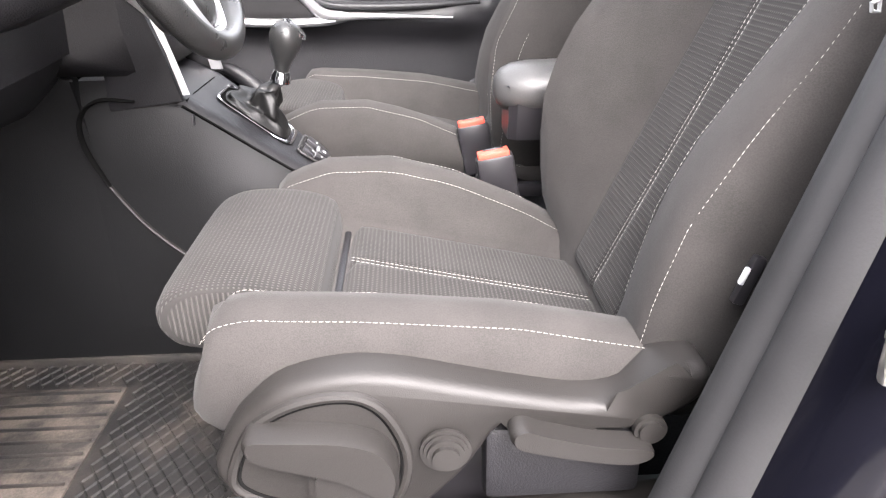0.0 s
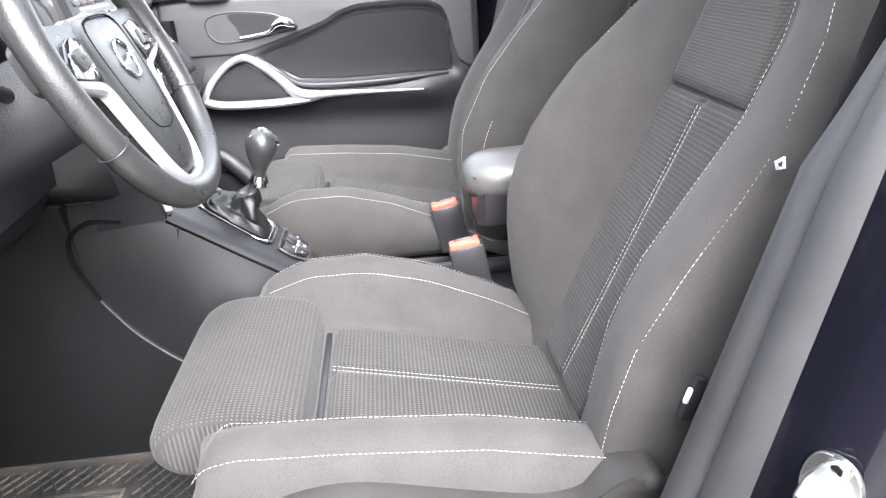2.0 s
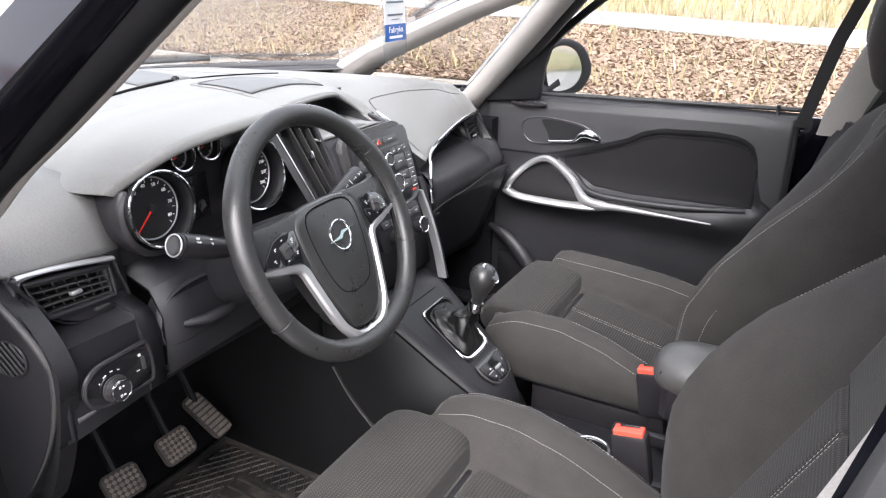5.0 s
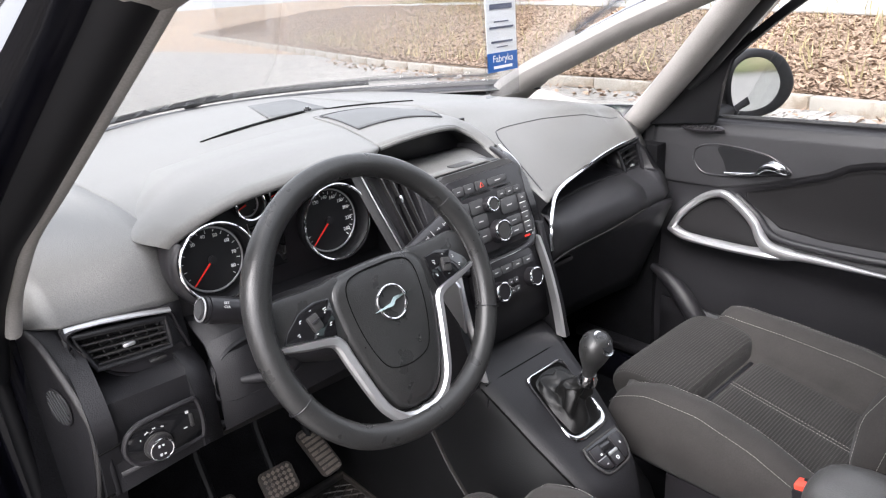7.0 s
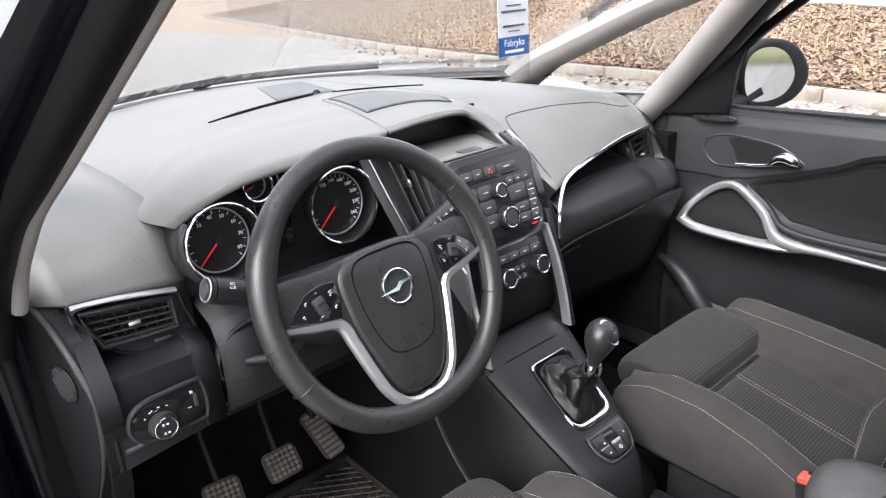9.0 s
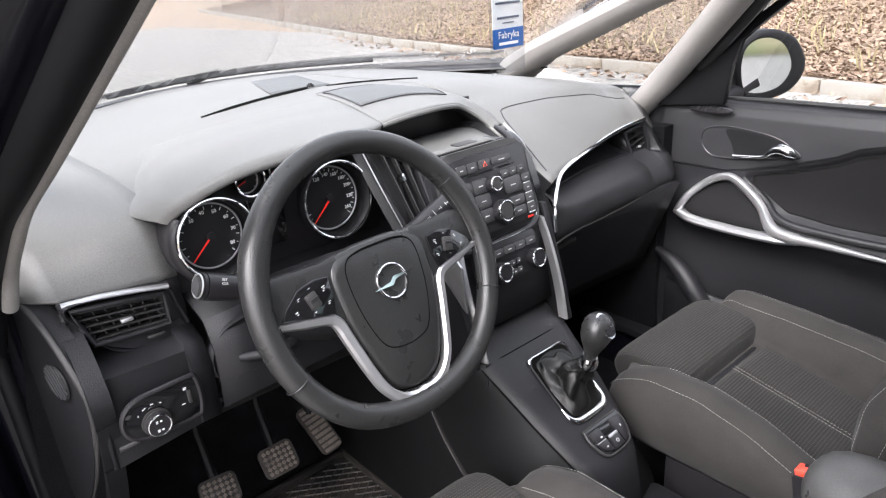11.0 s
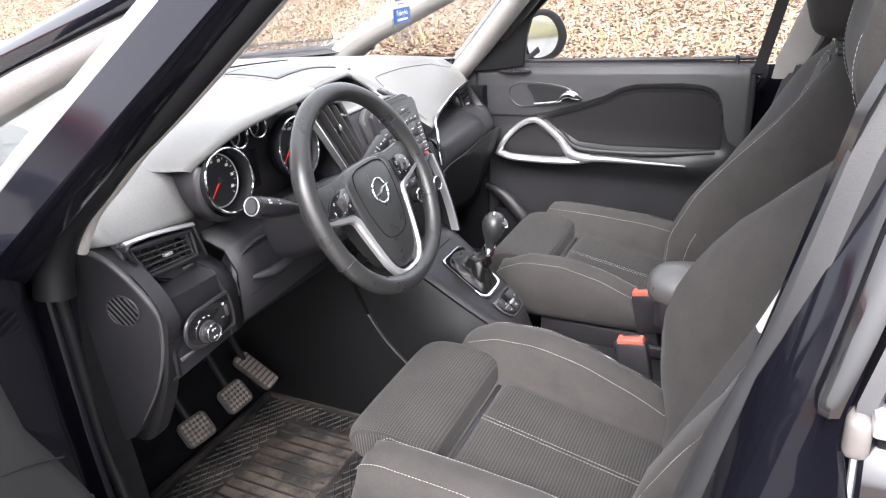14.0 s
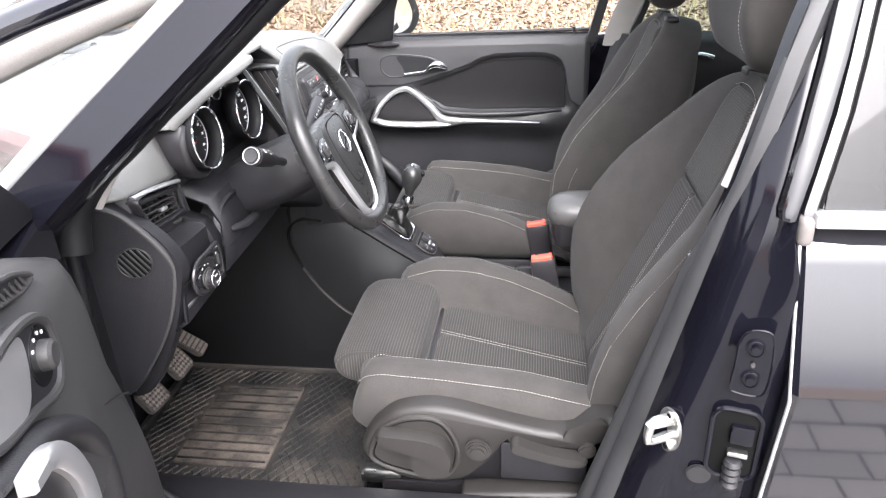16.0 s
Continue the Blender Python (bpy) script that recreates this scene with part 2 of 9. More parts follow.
def random_tint(m, low, high, source="Random Per Island"):
    """Varies the colour from piece to piece."""
    nt, bs = m.node_tree, m.node_tree.nodes["Principled BSDF"]
    geo = nt.nodes.new("ShaderNodeNewGeometry")
    ramp = nt.nodes.new("ShaderNodeMix")
    ramp.data_type = "RGBA"
    ramp.inputs[6].default_value, ramp.inputs[7].default_value = (*low, 1), (*high, 1)
    nt.links.new(geo.outputs[source], ramp.inputs[0])
    nt.links.new(ramp.outputs[2], bs.inputs["Base Color"])
    return m


def piece_tint(m, low, high):
    """Varies the colour from object to object."""
    nt, bs = m.node_tree, m.node_tree.nodes["Principled BSDF"]
    info, ramp = nt.nodes.new("ShaderNodeObjectInfo"), nt.nodes.new("ShaderNodeMix")
    ramp.data_type = "RGBA"
    ramp.inputs[6].default_value, ramp.inputs[7].default_value = (*low, 1), (*high, 1)
    nt.links.new(info.outputs["Random"], ramp.inputs[0])
    nt.links.new(ramp.outputs[2], bs.inputs["Base Color"])
    return m


PAVING_PIECE = piece_tint(material("single_paving_block", (0.36, 0.34, 0.31), 0.9, grain=0.5, grain_size=0.006), (0.20, 0.192, 0.180), (0.265, 0.253, 0.237))
LEAF = random_tint(material("dead_leaves", (0.3, 0.2, 0.1), 0.85), (0.128, 0.083, 0.058), (0.30, 0.218, 0.158))
GRASS_BLADE = random_tint(material("grass_blades", (0.2, 0.2, 0.1), 0.9), (0.17, 0.15, 0.075), (0.43, 0.36, 0.21))
FOLIAGE = random_tint(material("far_foliage", (0.1, 0.1, 0.05), 0.9), (0.05, 0.07, 0.025), (0.16, 0.17, 0.07))
BARK = material("bark", (0.12, 0.09, 0.07), 0.95, grain=0.8, grain_size=0.02, mottle=0.3)
ROOF_RED = material("red_roof_tiles", (0.30, 0.07, 0.05), 0.8, grain=0.5, grain_size=0.05, mottle=0.2)
WALL_PALE = material("pale_render", (0.60, 0.58, 0.55), 0.9, grain=0.3, grain_size=0.01, mottle=0.1, mottle_size=0.8)
FENCE_GREEN = material("green_panel", (0.30, 0.46, 0.33), 0.7, mottle=0.15, mottle_size=0.5)

# ---------------------------------------------------------------- building helpers
def solid_mesh(name, bm, mat, label="", angle=38, solid=0.0):
    bmesh.ops.remove_doubles(bm, verts=bm.verts, dist=1e-6)
    bmesh.ops.recalc_face_normals(bm, faces=bm.faces)
    me = bpy.data.meshes.new(name)
    bm.to_mesh(me)
    bm.free()
    me.materials.append(mat)
    if len(me.polygons) > 1:
        me.shade_smooth()
        me.set_sharp_from_angle(angle=radians(angle))
    else:
        me.shade_flat()
    ob = new(name, me)
    if solid:
        mod = ob.modifiers.new("thickness", "SOLIDIFY")
        mod.thickness, mod.offset = solid, 0
    if label:
        ob["label"] = label
    return ob


def thing(name, at, label, category, group="", kind=""):
    """An empty at the base of a thing that parents its parts."""
    ob = new(name)
    ob.location = at
    ob.empty_display_size = 0.05
    return tagged(ob, label, category, group, kind)


def part(name, bm, mat, parent, label="", angle=38, solid=0.0):
    """One mesh under a thing or under a part of it, given in the world's metres."""
    ob = solid_mesh(name, bm, mat, label, angle, solid)
    ob.parent = parent
    if parent.type == "EMPTY":
        ob.matrix_parent_inverse = Matrix.Translation(-parent.location)
    return ob


def solo(name, bm, mat, label, category, group="", kind="", angle=38, solid=0.0):
    """A thing of a single mesh."""
    return tagged(solid_mesh(name, bm, mat, "", angle, solid), label, category, group, kind)


def lerp(x, table):
    return float(np.interp(x, [a for a, _ in table], [b for _, b in table]))


def spline(pts, n=40, closed=False):
    """Points along a smooth curve through pts."""
    p = [Vector(q) for q in pts]
    k = len(p)
    out = []
    spans = k if closed else k - 1
    for s in range(spans):
        a, b, c, d = (p[(s + j) % k] if closed else p[min(max(s + j, 0), k - 1)] for j in (-1, 0, 1, 2))
        m = max(2, n // spans)
        for i in range(m):
            u = i / m
            out.append(0.5 * ((2 * b) + (c - a) * u + (2 * a - 5 * b + 4 * c - d) * u * u + (3 * b - a - 3 * c + d) * u ** 3))
    if not closed:
        out.append(p[-1])
    return out


def grid(fn, nu, nv, bm=None, wrap=False):
    """A surface fn(u, v) for u and v from 0 to 1."""
    bm = bm or bmesh.new()
    cols = nu if wrap else nu + 1
    vs = [[bm.verts.new(fn(i / nu, j / nv)) for j in range(nv + 1)] for i in range(cols)]
    for i in range(nu):
        for j in range(nv):
            a, b = vs[i], vs[(i + 1) % cols]
            bm.faces.new((a[j], b[j], b[j + 1], a[j + 1]))
    return bm


def loft(rings, closed=True, cap=True, bm=None):
    bm = bm or bmesh.new()
    vs = [[bm.verts.new(p) for p in r] for r in rings]
    n = len(rings[0])
    for a, b in zip(vs, vs[1:]):
        for i in range(n if closed else n - 1):
            bm.faces.new((a[i], a[(i + 1) % n], b[(i + 1) % n], b[i]))
    if cap and closed:
        bm.faces.new(vs[0])
        bm.faces.new(vs[-1])
    return bm


def tube(pts, r, n=10, closed=False, bm=None, squash=1.0, up=(0, 0, 1)):
    """A round bar along pts; r may be a list, spread evenly over its length."""
    bm = bm or bmesh.new()
    p = [Vector(q) for q in pts]
    k = len(p)
    rs = [float(v) for v in np.interp(np.linspace(0, 1, k), np.linspace(0, 1, len(r)), r)] if isinstance(r, (list, tuple)) else [r] * k
    rings = []
    side = None
    for i in range(k):
        if closed:
            t = (p[(i + 1) % k] - p[i - 1]).normalized()
        else:
            t = (p[min(i + 1, k - 1)] - p[max(i - 1, 0)]).normalized()
        if side is None:
            side = t.cross(Vector(up))
            if side.length < 1e-3:
                side = t.cross(Vector((1, 0, 0)))
        side = (side - t * side.dot(t)).normalized()
        nrm = t.cross(side)
        rings.append([p[i] + (side * math.cos(a) + nrm * math.sin(a) * squash) * rs[i] for a in (2 * math.pi * j / n for j in range(n))])
    if closed:
        rings.append(rings[0])
    return loft(rings, cap=not closed, bm=bm)


def prism(poly, axis, lo, hi, bevel=0.0, seg=2, bm=None, jitter=None):
    """A flat outline pushed from lo to hi along axis; poly in the other two axes, in order x, y, z."""
    own = bmesh.new()

    def p3(q, w):
        c = list(q)
        c.insert("xyz".index(axis), w)
        return Vector(c)
    a = [own.verts.new(p3(q, lo)) for q in poly]
    b = [own.verts.new(p3(q, hi)) for q in poly]
    own.faces.new(a)
    own.faces.new(list(reversed(b)))
    for i in range(len(poly)):
        j = (i + 1) % len(poly)
        own.faces.new((a[i], a[j], b[j], b[i]))
    if bevel:
        bmesh.ops.bevel(own, geom=own.edges[:], offset=bevel, segments=seg, profile=0.5, affect="EDGES", clamp_overlap=True)
    return join(bm, own)


def join(bm, own, m=None):
    if m is not None:
        own.transform(m)
    if bm is None:
        return own
    me = bpy.data.meshes.new("scratch")
    own.to_mesh(me)
    own.free()
    bm.from_mesh(me)
    bpy.data.meshes.remove(me)
    return bm


def rbox(size, m=None, bevel=0.003, seg=2, bm=None):
    """A box with rounded edges; m: its pose."""
    own = bmesh.new()
    bmesh.ops.create_cube(own, size=1)
    own.transform(Matrix.Diagonal((*size, 1)))
    if bevel:
        bmesh.ops.bevel(own, geom=own.edges[:], offset=min(bevel, min(size) * 0.49), segments=seg, profile=0.5, affect="EDGES")
    own.transform(m if isinstance(m, Matrix) else Matrix.Translation(m or (0, 0, 0)))
    return join(bm, own)


def disc(r, depth, m, n=32, bevel=0.0, bm=None, r2=None):
    """A round knob or disc along its own z."""
    own = bmesh.new()
    bmesh.ops.create_cone(own, cap_ends=True, segments=n, radius1=r, radius2=r if r2 is None else r2, depth=depth)
    if bevel:
        bmesh.ops.bevel(own, geom=[e for e in own.edges if len(e.link_faces) == 2 and any(len(f.verts) > 4 for f in e.link_faces)], offset=bevel, segments=2, affect="EDGES")
    own.transform(m)
    return join(bm, own)


def ring(r, thick, m, n=48, k=8, bm=None, squash=1.0):
    return join(bm, tube([(r * math.cos(a), r * math.sin(a), 0) for a in (2 * math.pi * i / n for i in range(n))], thick, k, True, squash=squash), m)


def rounded(w, h, r, n=5):
    """The outline of a rounded rectangle, centred."""
    out = []
    for cx, cy, a0 in ((w / 2 - r, h / 2 - r, 0), (-w / 2 + r, h / 2 - r, 90), (-w / 2 + r, -h / 2 + r, 180), (w / 2 - r, -h / 2 + r, 270)):
        out += [(cx + r * math.cos(radians(a0 + 90 * i / n)), cy + r * math.sin(radians(a0 + 90 * i / n))) for i in range(n + 1)]
    return out


def slab(outline, depth, m, bevel=0.0, bm=None):
    """An outline in its own x, y pushed along its own z by depth."""
    return join(bm, prism(outline, "z", 0, depth, bevel), m)


def facing(at, normal, up=(0, 0, 1)):
    """A pose whose z points along normal and whose y leans towards up."""
    z = Vector(normal).normalized()
    x = Vector(up).cross(z).normalized()
    y = z.cross(x)
    m = Matrix((x, y, z)).transposed().to_4x4()
    m.translation = Vector(at)
    return m


def dashes(pts, long=0.0046, gap=0.0018, r=0.00038, bm=None, lift=None):
    """A row of sewn stitches along a curve."""
    bm = bm or bmesh.new()
    p = [Vector(q) for q in pts]
    s = [0.0]
    for a, b in zip(p, p[1:]):
        s.append(s[-1] + (b - a).length)
    arr = np.array([tuple(q) for q in p])

    def at(d):
        return Vector([float(np.interp(d, s, arr[:, i])) for i in range(3)])
    d = 0.0
    while d + long < s[-1]:
        a, b = at(d), at(d + long)
        t = (b - a).normalized()
        u = t.cross(Vector((0.3, 0.2, 1))).normalized() * r
        w = t.cross(u).normalized() * r
        mid = (a + b) / 2
        ra = [bm.verts.new(q) for q in (a + u * 0.4, a + w * 0.4, a - u * 0.4, a - w * 0.4)]
        rm = [bm.verts.new(q) for q in (mid + u, mid + w, mid - u, mid - w)]
        rb = [bm.verts.new(q) for q in (b + u * 0.4, b + w * 0.4, b - u * 0.4, b - w * 0.4)]
        for x, y in ((ra, rm), (rm, rb)):
            for i in range(4):
                bm.faces.new((x[i], x[(i + 1) % 4], y[(i + 1) % 4], y[i]))
        d += long + gap
    return bm


def letters(text, size, m, mat, parent, name="lettering", depth=0.0004):
    """Raised print with the built-in font; m: the pose of its middle."""
    cu = bpy.data.curves.new("letters", "FONT")
    cu.body, cu.size, cu.extrude, cu.align_x, cu.align_y = text, size, depth, "CENTER", "CENTER"
    cu.resolution_u = 3
    ob = bpy.data.objects.new("letters", cu)
    scene.collection.objects.link(ob)
    dg = bpy.context.evaluated_depsgraph_get()
    me = bpy.data.meshes.new_from_object(ob.evaluated_get(dg))
    bpy.data.objects.remove(ob)
    bm = bmesh.new()
    bm.from_mesh(me)
    bpy.data.meshes.remove(me)
    bm.transform(m)
    return part(name, bm, mat, parent)

# ---------------------------------------------------------------- ground outside
def kerb_y(x):
    return lerp(x, [(-60, 24), (-39, 15.9), (-23.8, 11.6), (-11.5, 8.05), (-8, 7.35), (-4.75, 6.92), (-2.3, 6.5), (-0.9, 6.2), (0.2, 5.95), (3, 5.6), (12, 5.3), (60, 5)])


def build_ground():
    xs = [-500, -200, -100, -60] + [float(v) for v in np.arange(-42, 27, 1.5)] + [45, 80, 200, 500]
    bm = bmesh.new()
    rows = [-500, -120, -40, -15, -8, -4, 0, 3, 5]
    grids = []
    for x in xs:
        k = kerb_y(x)
        col = [(x, y, -0.03) for y in rows] + [(x, k, -0.03), (x, k + 0.14, 0.10)]
        for d in (0.6, 1.2, 2, 3, 4, 5, 6, 7, 9, 12, 20, 60, 200, 500):
            col.append((x, k + 0.14 + d, 0.12 + min(d, 7.2) * 0.085 + 0.05 * noise.noise((x * 0.4, d * 0.6, 0))))
        grids.append(col)
    vs = [[bm.verts.new(p) for p in c] for c in grids]
    for a, b in zip(vs, vs[1:]):
        for j in range(len(a) - 1):
            bm.faces.new((a[j], b[j], b[j + 1], a[j + 1]))
    return bm


ground_sheet = solo("ground", build_ground(), SOIL, "leaf-strewn brown earth bank and sandy bed under paving", "ground", kind="structure", angle=80)

# kerb stones in a gentle curve
kerb = thing("kerb", (0, 6.8, 0), "weathered concrete kerb stones along the bank", "kerb", kind="structure")
kx = -40.0
kerb_mesh = None
while kx < 24:
    y0, y1 = kerb_y(kx), kerb_y(kx + 1.0)
    ang = math.atan2(y1 - y0, 1.0)
    if kerb_mesh is None:
        stone = part("kerb_stone", rbox((0.985, 0.14, 0.32), None, 0.012, 2), KERB, kerb)
        kerb_mesh = stone.data
        stone.matrix_parent_inverse = Matrix.Identity(4)
    else:
        stone = new("kerb_stone", kerb_mesh)
        stone.parent = kerb
    stone.matrix_basis = Matrix.Translation((kx + 0.5 - 0, (y0 + y1) / 2 + 0.07 - 6.8, -0.035 + random.uniform(-0.004, 0.004))) @ Matrix.Rotation(ang, 4, "Z")
    kx += math.cos(ang)

# paving blocks between car and kerb
paving = bmesh.new()
near_blocks = []
random_tint(PAVING, (0.20, 0.192, 0.180), (0.265, 0.253, 0.237))
for i in range(-130, 118):
    for j in range(-80, 90):
        x, y = i * 0.205 + (0.1 if j % 2 else 0), j * 0.105 + 0.0
        if y > kerb_y(x) - 0.06 or (abs(x) < 2.2 and abs(y) < 0.85) or (x > 12.7 and not -2 < y < 5) or (y < -1.4 and not -9 < x < 8):
            continue
        if -4.0 < x < 0.4 and 5.15 < y < 6.7:
            near_blocks.append((x, y))
            continue
        z = random.uniform(-0.003, 0.003)
        q = [(x - 0.098, y - 0.048), (x + 0.098, y - 0.048), (x + 0.098, y + 0.048), (x - 0.098, y + 0.048)]
        top = [paving.verts.new((a, b, z)) for a, b in q]
        low = [paving.verts.new((a + (0.004 if a > x else -0.004), b + (0.004 if b > y else -0.004), -0.03)) for a, b in q]
        paving.faces.new(top)
        for k in range(4):
            paving.faces.new((top[k], low[k], low[(k + 1) % 4], top[(k + 1) % 4]))
me = bpy.data.meshes.new("paving_blocks")
paving.to_mesh(me)
paving.free()
me.materials.append(PAVING)
tagged(new("paving_blocks", me), "pale grey concrete paving blocks with sandy joints", "paving", kind="stuff")


def bank_z(x, d):
    return 0.12 + min(d, 7.2) * 0.085 + 0.05 * noise.noise((x * 0.4, d * 0.6, 0))


def path_d(x):
    """How far behind the kerb the footpath runs."""
    return lerp(x, [(-40, 11), (-20, 8.2), (-8.1, 6.0), (-4, 4.75), (0.4, 3.6), (10, 2.6), (30, 2.2)])


def scatter(name, count, xr, dr, size, mat, label, category, upright=False, seed=3, gutter=False):
    """Many small leaves or blades on the bank, one mesh."""
    rnd = random.Random(seed)
    verts, faces = [], []
    for _ in range(count):
        x = rnd.uniform(*xr)
        d = rnd.uniform(*dr) if rnd.random() < 0.5 else dr[0] + (dr[1] - dr[0]) * rnd.random() ** 2
        if name == "leaf_litter":
            d *= (path_d(x) - 0.1) / dr[1]
        elif name == "dry_grass":
            d += path_d(x) - 4.3
        y = kerb_y(x) + 0.14 + d
        z = bank_z(x, d) if not gutter else 0.004
        s = size * rnd.uniform(0.5, 1.4)
        a = rnd.uniform(0, 6.28)
        if upright:
            w = Vector((math.cos(a), math.sin(a), 0)) * s * 0.05
            lean = Vector((rnd.uniform(-0.4, 0.4), rnd.uniform(-0.4, 0.4), 1)) * s
            c = Vector((x, y, z - 0.01))
            k = len(verts)
            verts += [tuple(c - w), tuple(c + w), tuple(c + lean * 0.6 + w * 0.7), tuple(c + lean)]
            faces.append((k, k + 1, k + 2, k + 3))
            continue
        u = Vector((math.cos(a), math.sin(a), rnd.uniform(-0.5, 0.5))) * s
        v = Vector((-math.sin(a), math.cos(a), rnd.uniform(-0.5, 0.7))) * s * 0.6
        c = Vector((x, y, z + 0.012 + rnd.random() * 0.03))
        k = len(verts)
        verts += [tuple(c - u), tuple(c - v * 0.9 + u * 0.1), tuple(c + u), tuple(c + v + Vector((0, 0, s * 0.25)))]
        faces += [(k, k + 1, k + 3), (k + 1, k + 2, k + 3)]
    me = bpy.data.meshes.new(name)
    me.from_pydata(verts, [], faces)
    me.materials.append(mat)
    return tagged(new(name, me), label, category, kind="stuff")


scatter("leaf_litter", 190000, (-38, 10), (-0.05, 8.5), 0.029, LEAF, "brown and beige fallen leaves covering the bank", "leaves")
scatter("gutter_leaves", 900, (-14, 6), (-0.75, -0.2), 0.04, LEAF, "dead leaves blown against the kerb", "leaves", seed=5, gutter=True)
scatter("grass_tufts", 3000, (-20, 9), (0.3, 8.5), 0.22, GRASS_BLADE, "sparse dry grass on the bank", "grass", True, 7)

# ---------------------------------------------------------------- footpath, trees, fence and house round the place
rows_ = []
for x in [float(v) for v in np.arange(-42, 27, 1.5)]:
    k = kerb_y(x) + 0.14
    p = path_d(x)
    rows_.append([(x, k + d, bank_z(x, d) + 0.035) for d in (p, p + 0.45, p + 0.9, p + 1.3)])
solo("footpath", loft(rows_, closed=False), PATH_GREY, "pale concrete footpath along the bank", "footpath", kind="structure", angle=80, solid=0.05)
scatter("dry_grass", 26000, (-34, 24), (5.8, 22), 0.30, GRASS_BLADE, "long dry grass behind the footpath", "grass", True, 9)


def tree(seed, height, spread):
    """A tapered trunk with limbs and a crown of small leaf clumps."""
    rnd = random.Random(seed)
    root = thing("tree", (0, 0, 0), "bushy green tree with a grey trunk", "tree", "trees beyond the bank")
    tr = bmesh.new()
    tube([(0, 0, -0.1), (0.05, 0.02, height * 0.3), (0.0, 0.08, height * 0.65), (0.05, 0.0, height * 0.92)], [0.16, 0.12, 0.07, 0.02], 8, bm=tr)
    tips = [Vector((0.05, 0, height * 0.92))]
    for i in range(14):
        z = height * rnd.uniform(0.22, 0.8)
        a = i * 2.4 + rnd.uniform(-0.4, 0.4)
        r = spread * (1.1 - z / height) * rnd.uniform(0.7, 1.1) + 0.3
        tip = Vector((r * math.cos(a), r * math.sin(a), z + r * rnd.uniform(0.3, 0.7)))
        tube([(0, 0.03, z), tuple(Vector((0, 0.03, z)).lerp(tip, 0.5) + Vector((0, 0, 0.1))), tuple(tip)], [0.05, 0.03, 0.012], 6, bm=tr)
        tips += [tip, Vector((0, 0, z)).lerp(tip, 0.6)]
    part("trunk", tr, BARK, root)
    verts, faces = [], []
    for tip in tips:
        for _ in range(110):
            c = tip + Vector((rnd.gauss(0, 0.42), rnd.gauss(0, 0.42), rnd.gauss(0.05, 0.34))) * (spread / 2.2)
            u = Vector((rnd.uniform(-1, 1), rnd.uniform(-1, 1), rnd.uniform(-0.6, 0.6))).normalized() * rnd.uniform(0.05, 0.11)
            v = u.cross(Vector((rnd.uniform(-1, 1), rnd.uniform(-1, 1), 1))).normalized() * u.length * 0.6
            k = len(verts)
            verts += [tuple(c - u), tuple(c + v), tuple(c + u), tuple(c - v)]
            faces.append((k, k + 1, k + 2, k + 3))
    me = bpy.data.meshes.new("crown")
    me.from_pydata(verts, [], faces)
    me.materials.append(FOLIAGE)
    crown = new("crown", me)
    crown.parent = root
    return root


def set_down(root, x, y, turn):
    root.location = (x, y, 0.65)
    root.rotation_euler = (0, 0, turn)


first = tree(4, 6.5, 2.4)
second = tree(9, 5.0, 2.2)
set_down(first, 8.0, 21.0, 0.4)
set_down(second, 12.5, 23.0, 2.0)
for x, y, turn, src in ((16.5, 20.0, 1.0, first), (5.2, 25.0, 3.0, first), (21, 24, 2.2, second), (56, 4, 4.0, first), (58, 11, 1.0, second), (57, -5, 2.0, first), (60, 18, 3.0, first), (-2.0, 38, 5.0, first), (-12, 40, 0.9, second), (-22, 42, 2.9, first)):
    copy_thing(src, Matrix.Translation((x, y, 0.65)) @ Matrix.Rotation(turn, 4, "Z"))

# slim pale posts along the path
post = thing("marker_post", (-5.5, 13.4, 0.68), "slim pale metal post beside the footpath", "post", "posts along the path")
part("post_tube", tube([(-5.5, 13.4, 0.66), (-5.5, 13.4, 2.5)], 0.03, 10), PATH_GREY, post)
part("post_cap", disc(0.036, 0.03, Matrix.Translation((-5.5, 13.4, 2.51)), 12, 0.004), PATH_GREY, post)
for x in (-13.5, -9.5, -1.5, 2.5, 6.5):
    copy_thing(post, Matrix.Translation((x, 13.4, 0.68)))

# green panel fence and turf behind the car
solo("turf", grid(lambda u, v: Vector((13.0 + 51 * u, -16 + 44 * v, 0.012 + 0.02 * math.sin(9 * u + 5 * v))), 20, 14), GRASS_GROUND, "short green turf behind the car", "grass", kind="structure", angle=80, solid=0.02)
fence = thing("fence", (46, 0, 0), "green mesh panel fence on posts", "fence")
for i in range(9):
    y = -8 + i * 4
    part("fence_post", tube([(46, y, 0), (46, y, 2.0)], 0.06, 8), FENCE_GREEN, fence)
    if i < 8:
        for k in range(11):
            part("fence_wire", tube([(46, y, 0.15 + 0.165 * k), (46, y + 4, 0.15 + 0.165 * k)], 0.055, 5), FENCE_GREEN, fence)

# two-storey house across the yard
house = thing("house", (-10, -11.2, 0), "pale rendered house with red tiled roof", "house")
HR = Matrix.Translation((-10, -11.2, 0)) @ Matrix.Rotation(radians(-42), 4, "Z")
part("wall", join(None, rbox((11, 8, 6.4), Matrix.Translation((0, -2.5, 3.2)), 0.02), HR), WALL_PALE, house)
part("roof", join(None, prism([(-7.1, 6.3), (2.1, 6.3), (2.1, 6.5), (-2.5, 8.9), (-7.1, 6.5)], "x", -6.0, 6.0), HR), ROOF_RED, house)
part("chimney", join(None, rbox((0.6, 0.6, 1.6), Matrix.Translation((2.4, -3.4, 8.9)), 0.03), HR), WALL_PALE, house)
